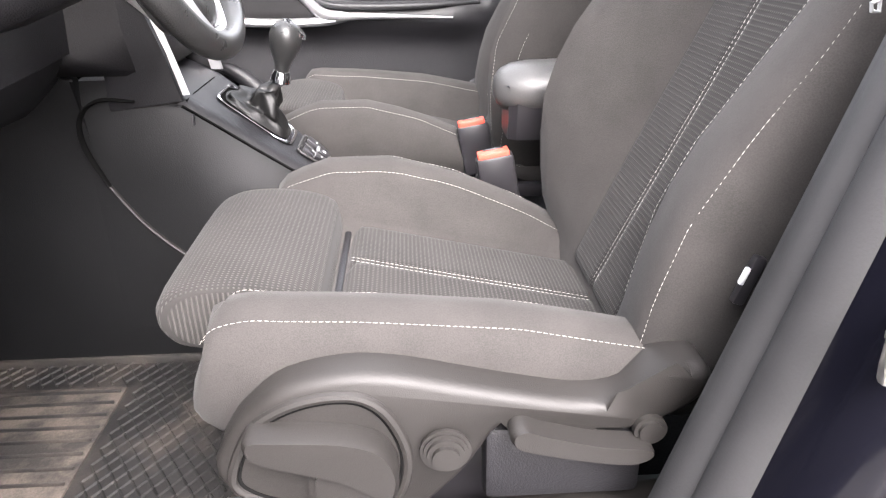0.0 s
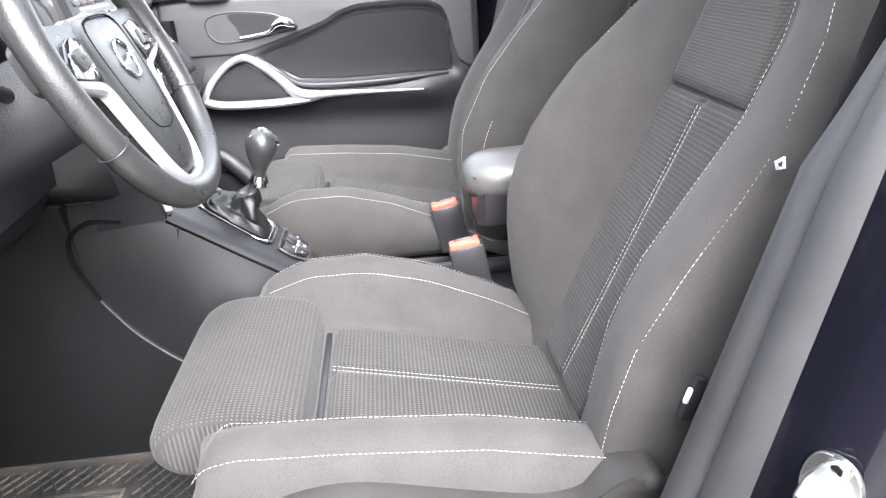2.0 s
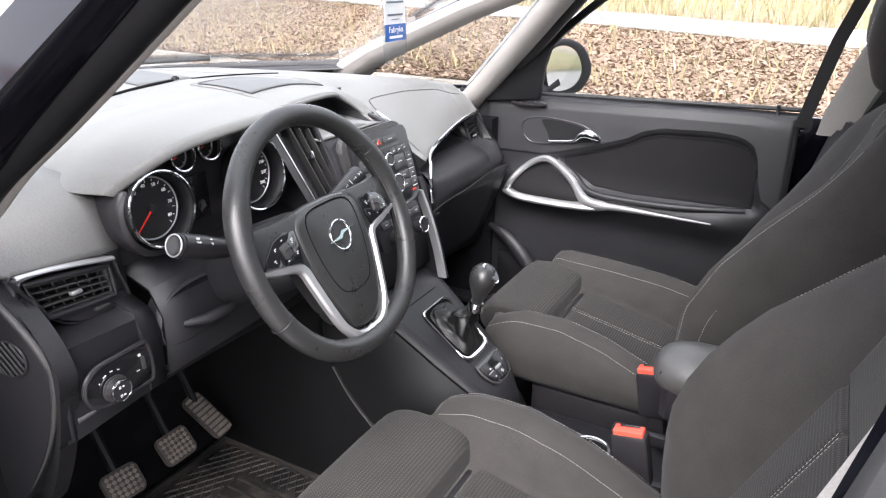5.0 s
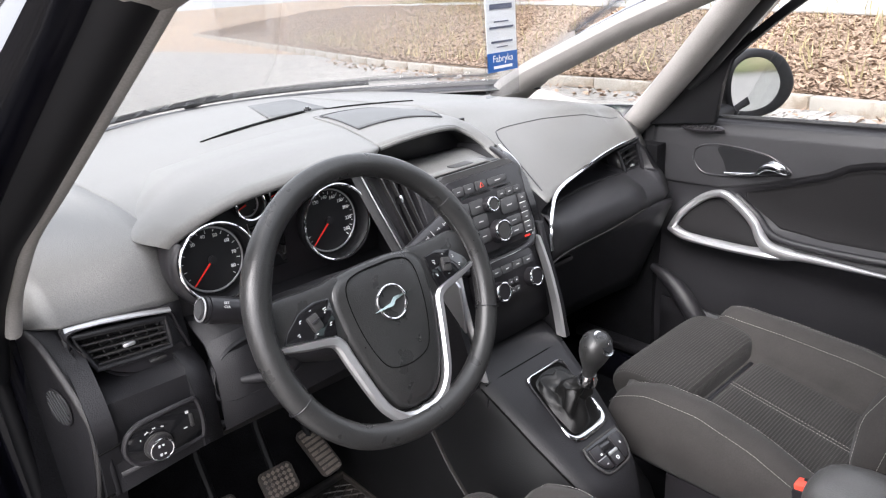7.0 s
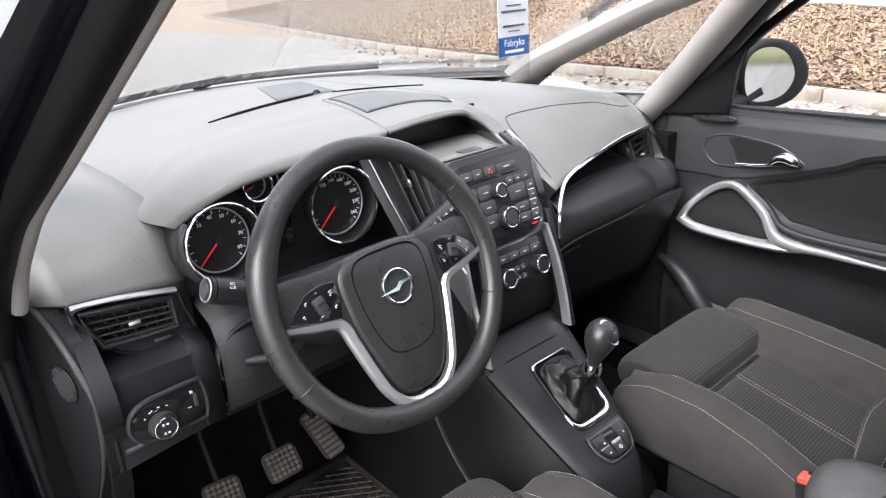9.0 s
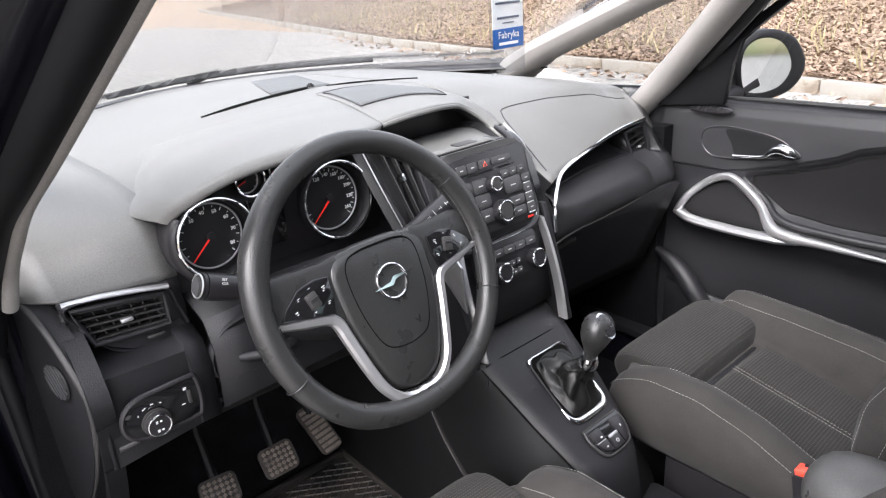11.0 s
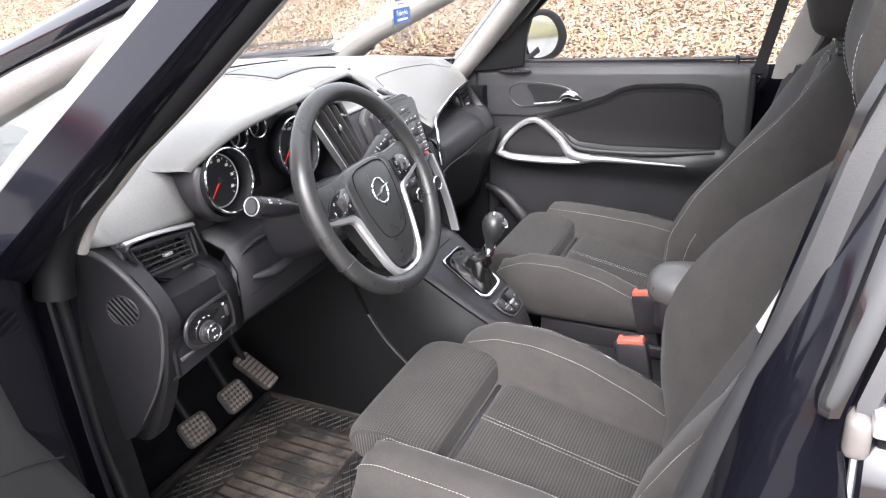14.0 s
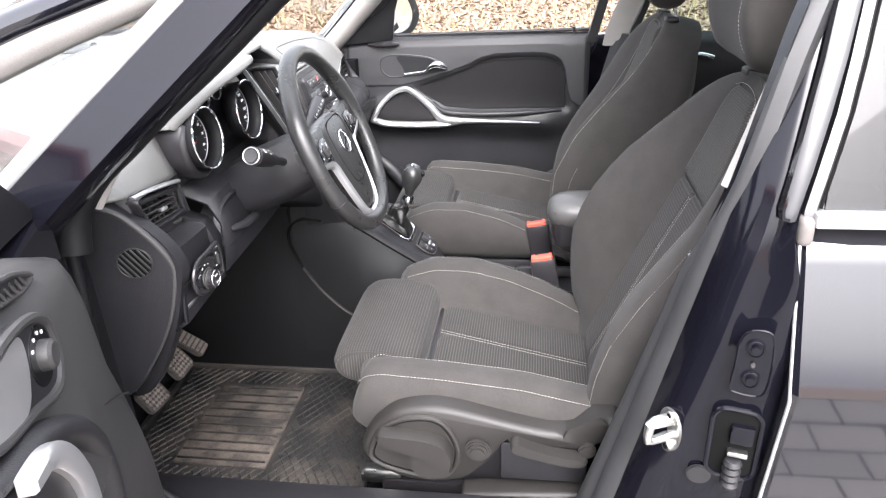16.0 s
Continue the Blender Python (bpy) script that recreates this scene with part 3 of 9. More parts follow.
for z in (1.7, 4.6):
    for x in (-3.8, -1.3, 1.3, 3.8):
        w = part("window_frame", join(None, rbox((1.15, 0.10, 1.35), Matrix.Translation((x, 1.52, z)), 0.02), HR), CARD, house)
        part("pane", join(None, rbox((0.95, 0.02, 1.15), Matrix.Translation((x, 1.576, z)), 0.0), HR), GLOSS_BLACK, w)

# ---------------------------------------------------------------- car shell
def smooth_step(k):
    return k * k * (3 - 2 * k)


def side(y, s):
    """Body half-width tables work on the driver's side (s = -1) and mirrored (s = +1)."""
    return s * abs(y)


def rail_y(z):
    return lerp(z, [(0.2, 0.80), (0.5, 0.84), (0.8, 0.85), (1.05, 0.83), (1.2, 0.755), (1.4, 0.645), (1.5, 0.59), (1.56, 0.52)])


car = thing("car_shell", (0, 0, 0), "black painted car body with pale pillar trim and open driver side", "car", kind="structure")


def pillar(name, spine, width, depth, mat, parent, label=""):
    """A bar along spine; each entry: place, half-size along x and along y."""
    rings = []
    for (x, y, z), hx, hy in zip(spine, width, depth):
        rings.append([(x + hx * a, y + hy * b, z) for a, b in ((-1, -0.6), (-0.8, -1), (0.8, -1), (1, -0.6), (1, 0.6), (0.8, 1), (-0.8, 1), (-1, 0.6))])
    return part(name, loft(rings), mat, parent, label)


for s in (-1, 1):
    # main front pillar: painted outside, pale trim inside, rubber seal between
    ZS = (0.98, 1.1, 1.2, 1.3, 1.4, 1.47)
    def px(z):
        return -0.650 + (z - 1.0) * 1.075
    pillar("a_pillar", [(px(z), s * (rail_y(z) + 0.004), z) for z in ZS], [0.058] * 6, [0.047] * 6, FRAME_PAINT, car)
    if s > 0:
        part("a_pillar_trim", tube([(px(z) + 0.012, rail_y(z) - 0.075, z) for z in ZS], 0.042, 14, squash=0.75), TRIM_GREY, car, "pale grey inner pillar trim")
        part("door_seal", tube([(px(z) + 0.056, rail_y(z) - 0.036, z) for z in ZS], 0.015, 10), RUBBER, car, "black rubber door seal")
    else:
        edge = [(0.98, -0.550, 0.727), (1.04, -0.542, 0.714), (1.10, -0.500, 0.706), (1.15, -0.440, 0.699), (1.20, -0.383, 0.688), (1.25, -0.320, 0.667), (1.30, -0.262, 0.645), (1.40, -0.150, 0.60), (1.47, -0.07, 0.57)]
        part("a_pillar_trim", tube(spline([(x - 0.010, -y, z) for z, x, y in edge[1:]], 32), 0.0105, 14), TRIM_GREY, car, "pale grey inner pillar trim")
        part("door_seal", tube(spline([(x - 0.031, -(y + 0.030), z) for z, x, y in edge], 32), 0.029, 12), TUBE_BLACK, car, "black rubber door seal")
    # slim front pillar beside the windscreen
    F = [(-1.03, 0.745, 1.10), (-0.90, 0.725, 1.17), (-0.56, 0.68, 1.30), (-0.22, 0.62, 1.41), (-0.05, 0.585, 1.46)]
    part("screen_pillar_trim", tube([(x, s * y, z) for x, y, z in F], [0.075, 0.06, 0.052, 0.045, 0.045], 14, squash=0.6), TRIM_GREY, car, "pale grey inner pillar trim")
    part("screen_pillar", tube([(x - 0.03, s * (y + 0.035), z + 0.012) for x, y, z in F], 0.032, 12, squash=0.7), PAINT, car)
    # quarter window between the two
    q = [(-0.98, 0.775, 1.12), (-0.67, 0.80, 1.05), (-0.20, 0.62, 1.43)]
    bm = bmesh.new()
    bm.faces.new([bm.verts.new((x, s * y, z)) for x, y, z in q])
    pane = part("quarter_pane", bm, GLASS_QUARTER, car, solid=0.004)
    pane.visible_shadow = False
    part("quarter_trim", tube([(px(z) - 0.064, s * (rail_y(z) + 0.034), z) for z in (1.02, 1.2, 1.45)], 0.017, 10), SATIN, car, "grey window edge strip")
    # roof rail
    R = [(-0.10, 0.60, 1.47), (0.1, 0.585, 1.51), (0.6, 0.58, 1.53), (1.4, 0.58, 1.52), (2.0, 0.58, 1.46)]
    part("roof_rail", tube([(x, s * y, z) for x, y, z in R], 0.045, 12), FRAME_PAINT, car)
    # sill
    part("sill", rbox((3.0, 0.19, 0.16), Matrix.Translation((0.3, s * 0.765, 0.335)), 0.03, 3), PAINT, car)
    part("sill_trim", rbox((1.15, 0.09, 0.025), Matrix.Translation((-0.15, s * 0.70, 0.425)), 0.008), PLASTIC, car, "black plastic sill cover")

# windscreen
def screen(u, v):
    y = (v * 2 - 1) * (0.74 - 0.17 * u)
    low = Vector((-1.54 + 0.75 * (y / 0.74) ** 2 * 0.74, y, 1.14))
    top = Vector((0.30 + 0.1 * y * y, y, 1.58))
    p = low.lerp(top, u)
    p.z += 0.06 * math.sin(math.pi * u)
    return p


ws = part("windscreen", grid(screen, 12, 20), GLASS_SCREEN, car, solid=0.004)
ws.visible_shadow = False
part("screen_edge", tube([screen(0.0, i / 24) - Vector((0.01, 0, 0.012)) for i in range(25)], 0.014, 8), PLASTIC_SMOOTH, car, "black rubber lower screen edge")
part("screen_band", grid(lambda u, v: screen(0.0, v) + Vector((-0.02 + 0.10 * u, 0, -0.008 - 0.016 * u)), 3, 24), PLASTIC_SMOOTH, car, "black strip under the screen edge", solid=0.004)
part("cowl", grid(lambda u, v: screen(0.0, v) - Vector((0.02 + 0.3 * u, 0, 0.03 + 0.05 * u)), 3, 20), PLASTIC, car, solid=0.01)
# bonnet
part("bonnet", grid(lambda u, v: Vector((-1.72 - 0.75 * u + 0.15 * (v * 2 - 1) ** 2, (v * 2 - 1) * 0.75, 1.045 - 0.20 * u - 0.02 * u * u - 0.06 * (v * 2 - 1) ** 4)), 12, 16), PAINT, car, solid=0.01)
# roof
part("roof", grid(lambda u, v: Vector((0.28 + 1.89 * u, (v * 2 - 1) * 0.6, 1.53 + 0.07 * math.sin(math.pi * (0.35 + 0.55 * u)) - 0.06 * (v * 2 - 1) ** 2)), 12, 10), PAINT, car, solid=0.01)
part("headliner", grid(lambda u, v: Vector((0.30 + 1.82 * u, (v * 2 - 1) * 0.57, 1.50 + 0.068 * math.sin(math.pi * (0.35 + 0.55 * u)) - 0.05 * (v * 2 - 1) ** 2)), 12, 10), HEADLINER, car, "pale grey cloth roof lining", solid=0.01)
# floor, tunnel, firewall
part("floor_pan", rbox((3.2, 1.42, 0.03), Matrix.Translation((0.6, 0, 0.285)), 0.0), CARPET, car, "black carpeted floor")
part("tunnel", prism([(-0.13, 0.29), (-0.115, 0.40), (-0.07, 0.46), (0.07, 0.46), (0.115, 0.40), (0.13, 0.29)], "x", -1.0, 1.0), CARPET, car)
part("firewall", grid(lambda u, v: Vector((-0.86 - 0.12 * math.sin(math.pi * u) - (0.15 * u), -0.71 + 1.42 * v, 0.29 + 0.66 * u)), 8, 4), CARPET, car, "black carpeted footwell wall", solid=0.02)
part("tail_wall", rbox((0.06, 1.36, 0.70), Matrix.Translation((2.15, 0, 0.65)), 0.02), PLASTIC, car)
for s in (-1, 1):
    part("footwell_side", prism([(-0.98, 0.29), (-0.60 if s < 0 else -0.50, 0.29), (-0.60 if s < 0 else -0.50, 1.0), (-0.98, 1.0)], "y", min(s * 0.70, s * 0.74), max(s * 0.70, s * 0.74)), CARPET, car)

# middle pillars: seal, painted post, dark lower and pale upper inner trim
BZ = (0.40, 0.5, 0.65, 0.8, 0.95, 1.1, 1.25, 1.36, 1.42, 1.50)
for s in (-1, 1):
    def bx(z):
        return lerp(z, [(0.40, 0.169), (0.50, 0.192), (1.30, 0.374), (1.36, 0.405), (1.42, 0.46), (1.50, 0.55)])

    def by(z):
        return lerp(z, [(0.4, 0.762), (1.1, 0.757), (1.28, 0.737), (1.36, 0.695), (1.42, 0.645), (1.5, 0.59)])

    def seal_ring(z):
        inner = Vector((lerp(z, [(0.4, 0.178), (1.3, 0.439), (1.36, 0.462), (1.5, 0.60)]), by(z) - 0.072))
        if z > 1.08:
            inner = Vector((lerp(z, [(1.06, 0.380), (1.2, 0.429), (1.305, 0.468), (1.36, 0.492), (1.5, 0.60)]), by(z) - 0.034))
        outer = Vector((bx(z) + 0.05, by(z) + 0.006))
        out = [inner + Vector((0.05, 0.0)), inner + Vector((0.006, -0.003)), inner + Vector((0.0, 0.008))]
        for k, lift in ((0.22, 0.007), (0.40, 0.010), (0.52, 0.004), (0.62, 0.010), (0.80, 0.009)):
            out.append(inner.lerp(outer, k) - Vector((lift, 0)))
        out += [outer, outer + Vector((0.018, 0.004)), outer + Vector((0.05, -0.03))]
        return [(q.x, s * q.y, z) for q in out]
    part("b_pillar_seal", loft([seal_ring(z) for z in BZ]), RUBBER, car, "grey-black rubber door seal", angle=50)
    def skin(z):
        return lerp(z, [(0.4, 0.815), (0.9, 0.824), (1.05, 0.812), (1.12, 0.788), (1.2, 0.755), (1.32, 0.700), (1.42, 0.640), (1.5, 0.585)])
    post = []
    for z in (0.40, 0.5, 0.6, 0.7, 0.8, 0.9, 1.0, 1.06, 1.12, 1.2, 1.28, 1.36, 1.42, 1.50):
        Y, far = skin(z), lerp(z, [(0.9, 0.456), (1.0, 0.445), (1.07, 0.430), (1.09, 0.434), (1.133, 0.447), (1.194, 0.464), (1.254, 0.480), (1.313, 0.493), (1.42, 0.53), (1.50, 0.645)]) - bx(z)
        row = [(0.045, by(z) - 0.02), (0.050, by(z) + 0.003), (0.056, Y - 0.032), (0.066, Y - 0.010), (0.074, Y - 0.004), (0.079, Y), (min(0.084, far * 0.84), Y + 0.003), (min(0.092, far * 0.85), Y + 0.002), (min(0.103, far * 0.86), Y + 0.004), (min(0.115, far * 0.88), Y + 0.010),
               (min(0.135, far * 0.93), Y + 0.018), (min(0.135, far * 0.93) * 0.5 + far * 0.5, Y + 0.022), (far, Y + 0.016), (far, by(z) - 0.02)]
        post.append([(bx(z) + dx, s * dy, z) for dx, dy in row])
    part("b_pillar", loft(post), FRAME_PAINT, car, angle=50)
    cover = []
    for z in (1.078, 1.09, 1.133, 1.194, 1.254, 1.313, 1.38, 1.44):
        e = lerp(z, [(1.07, 0.428), (1.09, 0.433), (1.133, 0.446), (1.194, 0.463), (1.254, 0.479), (1.313, 0.492), (1.44, 0.541)])
        w = lerp(z, [(1.07, 0.016), (1.09, 0.022), (1.194, 0.027), (1.44, 0.030)])
        cover.append([(x, s * y, z) for x, y in ((e - w, skin(z) + 0.012), (e - w + 0.002, skin(z) + 0.022), (e - w * 0.5, skin(z) + 0.0265), (e - 0.002, skin(z) + 0.024), (e, skin(z) + 0.010))])
    part("pillar_cover", loft(cover), COVER_BLACK, car, "gloss black outer pillar cover", angle=40)
    trim = []
    for z in ((1.03,) if s > 0 else ()) + (1.085, 1.13, 1.20, 1.25, 1.30, 1.36, 1.42, 1.5):
        if s > 0:
            tx = lerp(z, [(1.06, 0.326), (1.2, 0.373), (1.305, 0.410), (1.36, 0.438), (1.42, 0.475), (1.5, 0.535)])
            ty = lerp(z, [(1.06, 0.728), (1.2, 0.675), (1.305, 0.640), (1.36, 0.60), (1.42, 0.575), (1.5, 0.54)])
        else:
            tx = lerp(z, [(1.06, 0.352), (1.2, 0.428), (1.30, 0.484), (1.36, 0.505), (1.42, 0.525), (1.5, 0.58)])
            ty = lerp(z, [(1.06, 0.735), (1.2, 0.632), (1.30, 0.552), (1.36, 0.535), (1.42, 0.525), (1.5, 0.51)])
        back = max(ty + 0.02, by(z) - 0.028)
        trim.append([(x, s * y, z) for x, y in ((tx + 0.030, back), (tx + 0.003, ty + 0.014), (tx, ty + 0.004), (tx + 0.008, ty - 0.004), (tx + 0.075, ty - 0.010), (tx + 0.090, back))])
    part("b_pillar_trim", loft(trim), TRIM_GREY, car, "pale grey upper pillar trim", angle=60)
    low = []
    for z in (0.42, 0.6, 0.8, 1.0, 1.072):
        lx = lerp(z, [(0.4, 0.178), (1.3, 0.439)])
        low.append([(lx + dx, s * dy, z) for dx, dy in ((0.008, 0.689), (0.032, 0.660), (0.12, 0.648), (0.15, 0.70))])
    part("b_pillar_lower_trim", loft(low), PLASTIC, car, angle=50)
    # front wing
    part("front_wing", grid(lambda u, v: Vector((-2.35 + 1.70 * u, s * (0.80 + 0.06 * math.sin(math.pi * v) + 0.03 * smooth_step(u)), 0.28 + (0.70 + 0.09 * u) * v)), 10, 8), PAINT, car, solid=0.008)

# ---------------------------------------------------------------- passenger door (closed)
def bump(x, c, w):
    return math.exp(-((x - c) / w) ** 2)


def smooth(a, b, x):
    k = min(1.0, max(0.0, (x - a) / (b - a)))
    return k * k * (3 - 2 * k)


def insert_top(x):
    return lerp(x, [(-0.36, 0.893), (-0.30, 0.905), (-0.208, 0.931), (-0.117, 0.961), (-0.076, 0.984), (-0.028, 0.996), (0.10, 0.999), (0.15, 0.995), (0.18, 0.985), (0.20, 0.968), (0.212, 0.935), (0.218, 0.885), (0.232, 0.835), (0.26, 0.815)])


def door_y(x, z):
    y = lerp(z, [(0.35, 0.735), (0.6, 0.738), (0.72, 0.742), (0.85, 0.742), (0.95, 0.748), (1.0, 0.752), (1.035, 0.757), (1.055, 0.770), (1.064, 0.79)])
    # armrest swelling under the silver trim
    span = smooth(-0.50, -0.40, x) * (1 - smooth(0.12, 0.26, x))
    mid = lerp(x, [(-0.5, 0.80), (-0.25, 0.79), (0.2, 0.775)])
    y -= 0.034 * span * math.exp(-((z - mid) / 0.045) ** 2)
    # soft panel sunk above the armrest
    top = insert_top(x)
    sunk = smooth(-0.34, -0.25, x) * (1 - smooth(0.212, 0.232, x)) * smooth(0.80, 0.83, z) * (1 - smooth(top - 0.012, top + 0.006, z))
    y += 0.016 * sunk
    # lower door bulges forward towards the speaker
    y -= 0.02 * bump(x, -0.5, 0.15) * bump(z, 0.55, 0.15)
    return y


pdoor = thing("passenger_door", (-0.1, 0.78, 0.40), "closed passenger door with dark trim and silver armrest handle", "car door")
part("door_trim", grid(lambda u, v: Vector((-0.575 + 0.03 * (1 - v) + (0.862 - 0.10 * (1 - v) ** 2) * u, door_y(-0.575 + 0.03 * (1 - v) + (0.862 - 0.10 * (1 - v) ** 2) * u, 0.36 + 0.704 * v), 0.36 + 0.704 * v)), 90, 90), PLASTIC, pdoor, angle=70, solid=0.006)
part("door_skin", grid(lambda u, v: Vector((-0.70 + 1.10 * u, lerp(0.25 + 0.80 * v, [(0.25, 0.84), (0.6, 0.875), (0.9, 0.865), (1.05, 0.835)]), 0.25 + 0.80 * v)), 8, 10), PAINT, pdoor, solid=0.008)


def insert_low(x):
    return lerp(x, [(-0.30, 0.890), (-0.25, 0.858), (-0.20, 0.830), (-0.10, 0.822), (0.2, 0.822)])


def trim_at(x, z, lift=0.0035):
    return Vector((x, door_y(x, z) - lift, z))


part("upper_trim", grid(lambda u, v: trim_at(-0.54 + 0.82 * u, insert_top(-0.54 + 0.82 * u) + 0.010 + (1.060 - insert_top(-0.54 + 0.82 * u) - 0.010) * v), 70, 24), DOOR_UPPER, pdoor, "dark grey grained upper door trim", angle=70, solid=0.003)
part("door_insert", grid(lambda u, v: trim_at(-0.29 + 0.505 * u, insert_low(-0.29 + 0.505 * u) + (insert_top(-0.29 + 0.505 * u) - 0.006 - insert_low(-0.29 + 0.505 * u)) * v), 60, 24), DOOR_CLOTH, pdoor, "dark cloth door insert", angle=70, solid=0.003)
# silver loop and strip
loop = spline([(-0.454, 0.795, 0), (-0.428, 0.838, 0), (-0.388, 0.876, 0), (-0.350, 0.893, 0), (-0.322, 0.889, 0), (-0.275, 0.852, 0), (-0.220, 0.806, 0), (-0.180, 0.791, 0), (-0.10, 0.790, 0), (0.0, 0.787, 0), (0.128, 0.783, 0)], 60)
n = len(loop)
part("pull_handle", tube([(q.x, door_y(q.x, q.y) - 0.014, q.y) for q in loop], [0.0115 + 0.0065 * math.exp(-((i - n * 0.64) / 11) ** 2) for i in range(n - 16)] + [0.0125 - 0.00066 * k for k in range(16)], 10, squash=0.8), SATIN, pdoor, "satin silver pull handle loop")
base_ = spline([(-0.458, 0.790, 0), (-0.40, 0.780, 0), (-0.30, 0.776, 0), (-0.20, 0.779, 0), (-0.14, 0.786, 0)], 30)
part("handle_base", tube([(q.x, door_y(q.x, q.y) - 0.010, q.y) for q in base_], [0.0165] * 22 + [0.015 - 0.001 * k for k in range(len(base_) - 22)], 10, squash=0.7), SATIN, pdoor, "satin silver lower bar")
tri = spline([(-0.435, 0.80, 0), (-0.39, 0.862, 0), (-0.352, 0.878, 0), (-0.315, 0.862, 0), (-0.23, 0.795, 0), (-0.32, 0.788, 0)], 48, True)
part("speaker_mesh", loft([[(-0.33 + (q.x + 0.33) * k, door_y(-0.33 + (q.x + 0.33) * k, 0.825 + (q.y - 0.825) * k) - d, 0.825 + (q.y - 0.825) * k) for q in tri] for d, k in ((-0.004, 1.0), (0.006, 1.0), (0.007, 0.85), (0.007, 0.7), (0.007, 0.55), (0.007, 0.4), (0.007, 0.2), (0.007, 0.03))]), DOOR_CLOTH, pdoor, "black mesh inside the loop")
part("armrest_roll", tube(spline([(-0.31, door_y(-0.31, 0.885) - 0.004, 0.892), (-0.255, door_y(-0.25, 0.85) - 0.012, 0.852), (-0.20, door_y(-0.2, 0.815) - 0.016, 0.820), (-0.10, door_y(-0.1, 0.81) - 0.018, 0.812), (0.05, door_y(0.05, 0.81) - 0.016, 0.812), (0.2, door_y(0.2, 0.81) + 0.004, 0.815)], 30), 0.0085, 12), PLASTIC, pdoor, "padded armrest roll")
part("window_switch", slab(rounded(0.115, 0.018, 0.006), 0.004, facing((-0.10, door_y(-0.10, 0.843) + 0.001, 0.843), (0.0, -0.95, 0.3)), 0.0012), PLASTIC, pdoor)
# inner opener in its dish
dish = [(q.x, q.y) for q in spline([(-0.425, 0.975, 0), (-0.417, 0.996, 0), (-0.384, 1.007, 0), (-0.335, 1.008, 0), (-0.254, 0.998, 0), (-0.214, 0.981, 0), (-0.190, 0.963, 0), (-0.213, 0.955, 0), (-0.30, 0.942, 0), (-0.345, 0.936, 0), (-0.391, 0.936, 0), (-0.415, 0.952, 0)], 72, True)]
opener = part("opener_dish", loft([[(x, door_y(x, z) + d, z) for x, z in dish] for d in (-0.006, 0.004)]), DOOR_UPPER, pdoor)
hollow = [(q.x, q.y) for q in spline([(-0.364, 1.000, 0), (-0.335, 1.004, 0), (-0.254, 0.994, 0), (-0.214, 0.977, 0), (-0.198, 0.965, 0), (-0.22, 0.960, 0), (-0.30, 0.947, 0), (-0.332, 0.943, 0), (-0.348, 0.972, 0)], 54, True)]
# raised black patch painting the shade of the dish's hollow
part("dish_shade", loft([[(x, door_y(x, z) + d, z) for x, z in hollow] for d in (-0.0078, 0.0)]), TUBE_BLACK, opener, "black patch for the shaded hollow behind the lever")
part("dish_rim", tube([(x, door_y(x, z) - 0.006, z) for x, z in dish], 0.0022, 8, True), PLASTIC_SMOOTH, opener)
part("opener_lever", tube(spline([(-0.338, 0.733, 0.946), (-0.30, 0.730, 0.950), (-0.262, 0.727, 0.956), (-0.243, 0.724, 0.972), (-0.222, 0.723, 0.979), (-0.204, 0.726, 0.972), (-0.194, 0.731, 0.962)], 28), [0.0032, 0.0034, 0.0045, 0.009, 0.013, 0.012, 0.006], 12), CHROME, opener, "chrome opener lever")
# tweeter slot on the door top, lock pin
tm = facing((-0.405, 0.742, 1.044), (0, -0.45, 1), (0, 1, 0))
tw = part("tweeter_grille", slab([(0.055 * math.cos(a) * (1 if abs(math.cos(a)) < 0.9 else 1.0), 0.013 * math.sin(a)) for a in (2 * math.pi * i / 28 for i in range(28))], 0.004, tm, 0.001), PLASTIC_SMOOTH, pdoor, "leaf shaped black vent grille")
for i in range(9):
    part("slat", rbox((0.0025, 0.020 * math.sqrt(max(0.05, 1 - ((i - 4) / 5) ** 2)), 0.003), tm @ Matrix.Translation((-0.04 + 0.01 * i, 0, 0.0045)), 0.0005), PLASTIC_MID, tw)
part("lock_pin", tube([(0.235, 0.778, 1.055), (0.235, 0.778, 1.066), (0.235, 0.777, 1.085)], [0.008, 0.0045, 0.005], 12), PLASTIC_SMOOTH, pdoor)
part("pocket_edge", tube(spline([(-0.50, 0.70, 0.675), (-0.46, 0.69, 0.665), (-0.42, 0.685, 0.64), (-0.38, 0.68, 0.60), (-0.35, 0.68, 0.565), (-0.31, 0.685, 0.545)], 24), [0.010, 0.018, 0.024, 0.024, 0.019], 14), PLASTIC, pdoor, "raised map pocket edge")
part("map_pocket", grid(lambda u, v: Vector((-0.47 + 0.60 * u, 0.70 + 0.0 * v, 0.40 + (0.20 - 0.05 * u) * v)), 6, 4), PLASTIC, pdoor, solid=0.01)
# window frame, black mirror corner, pane
part("mirror_corner", prism([(-0.585, 1.040), (-0.372, 1.060), (-0.360, 1.15), (-0.346, 1.208), (-0.312, 1.234), (-0.25, 1.286), (-0.18, 1.338), (-0.22, 1.335)], "y", 0.735, 0.752, 0.004), TUBE_BLACK, pdoor, "black triangular mirror corner")
part("window_seal", tube([(-0.55, 0.79, 1.060), (-0.30, 0.792, 1.068), (0.31, 0.792, 1.074)], 0.006, 8), RUBBER, pdoor)
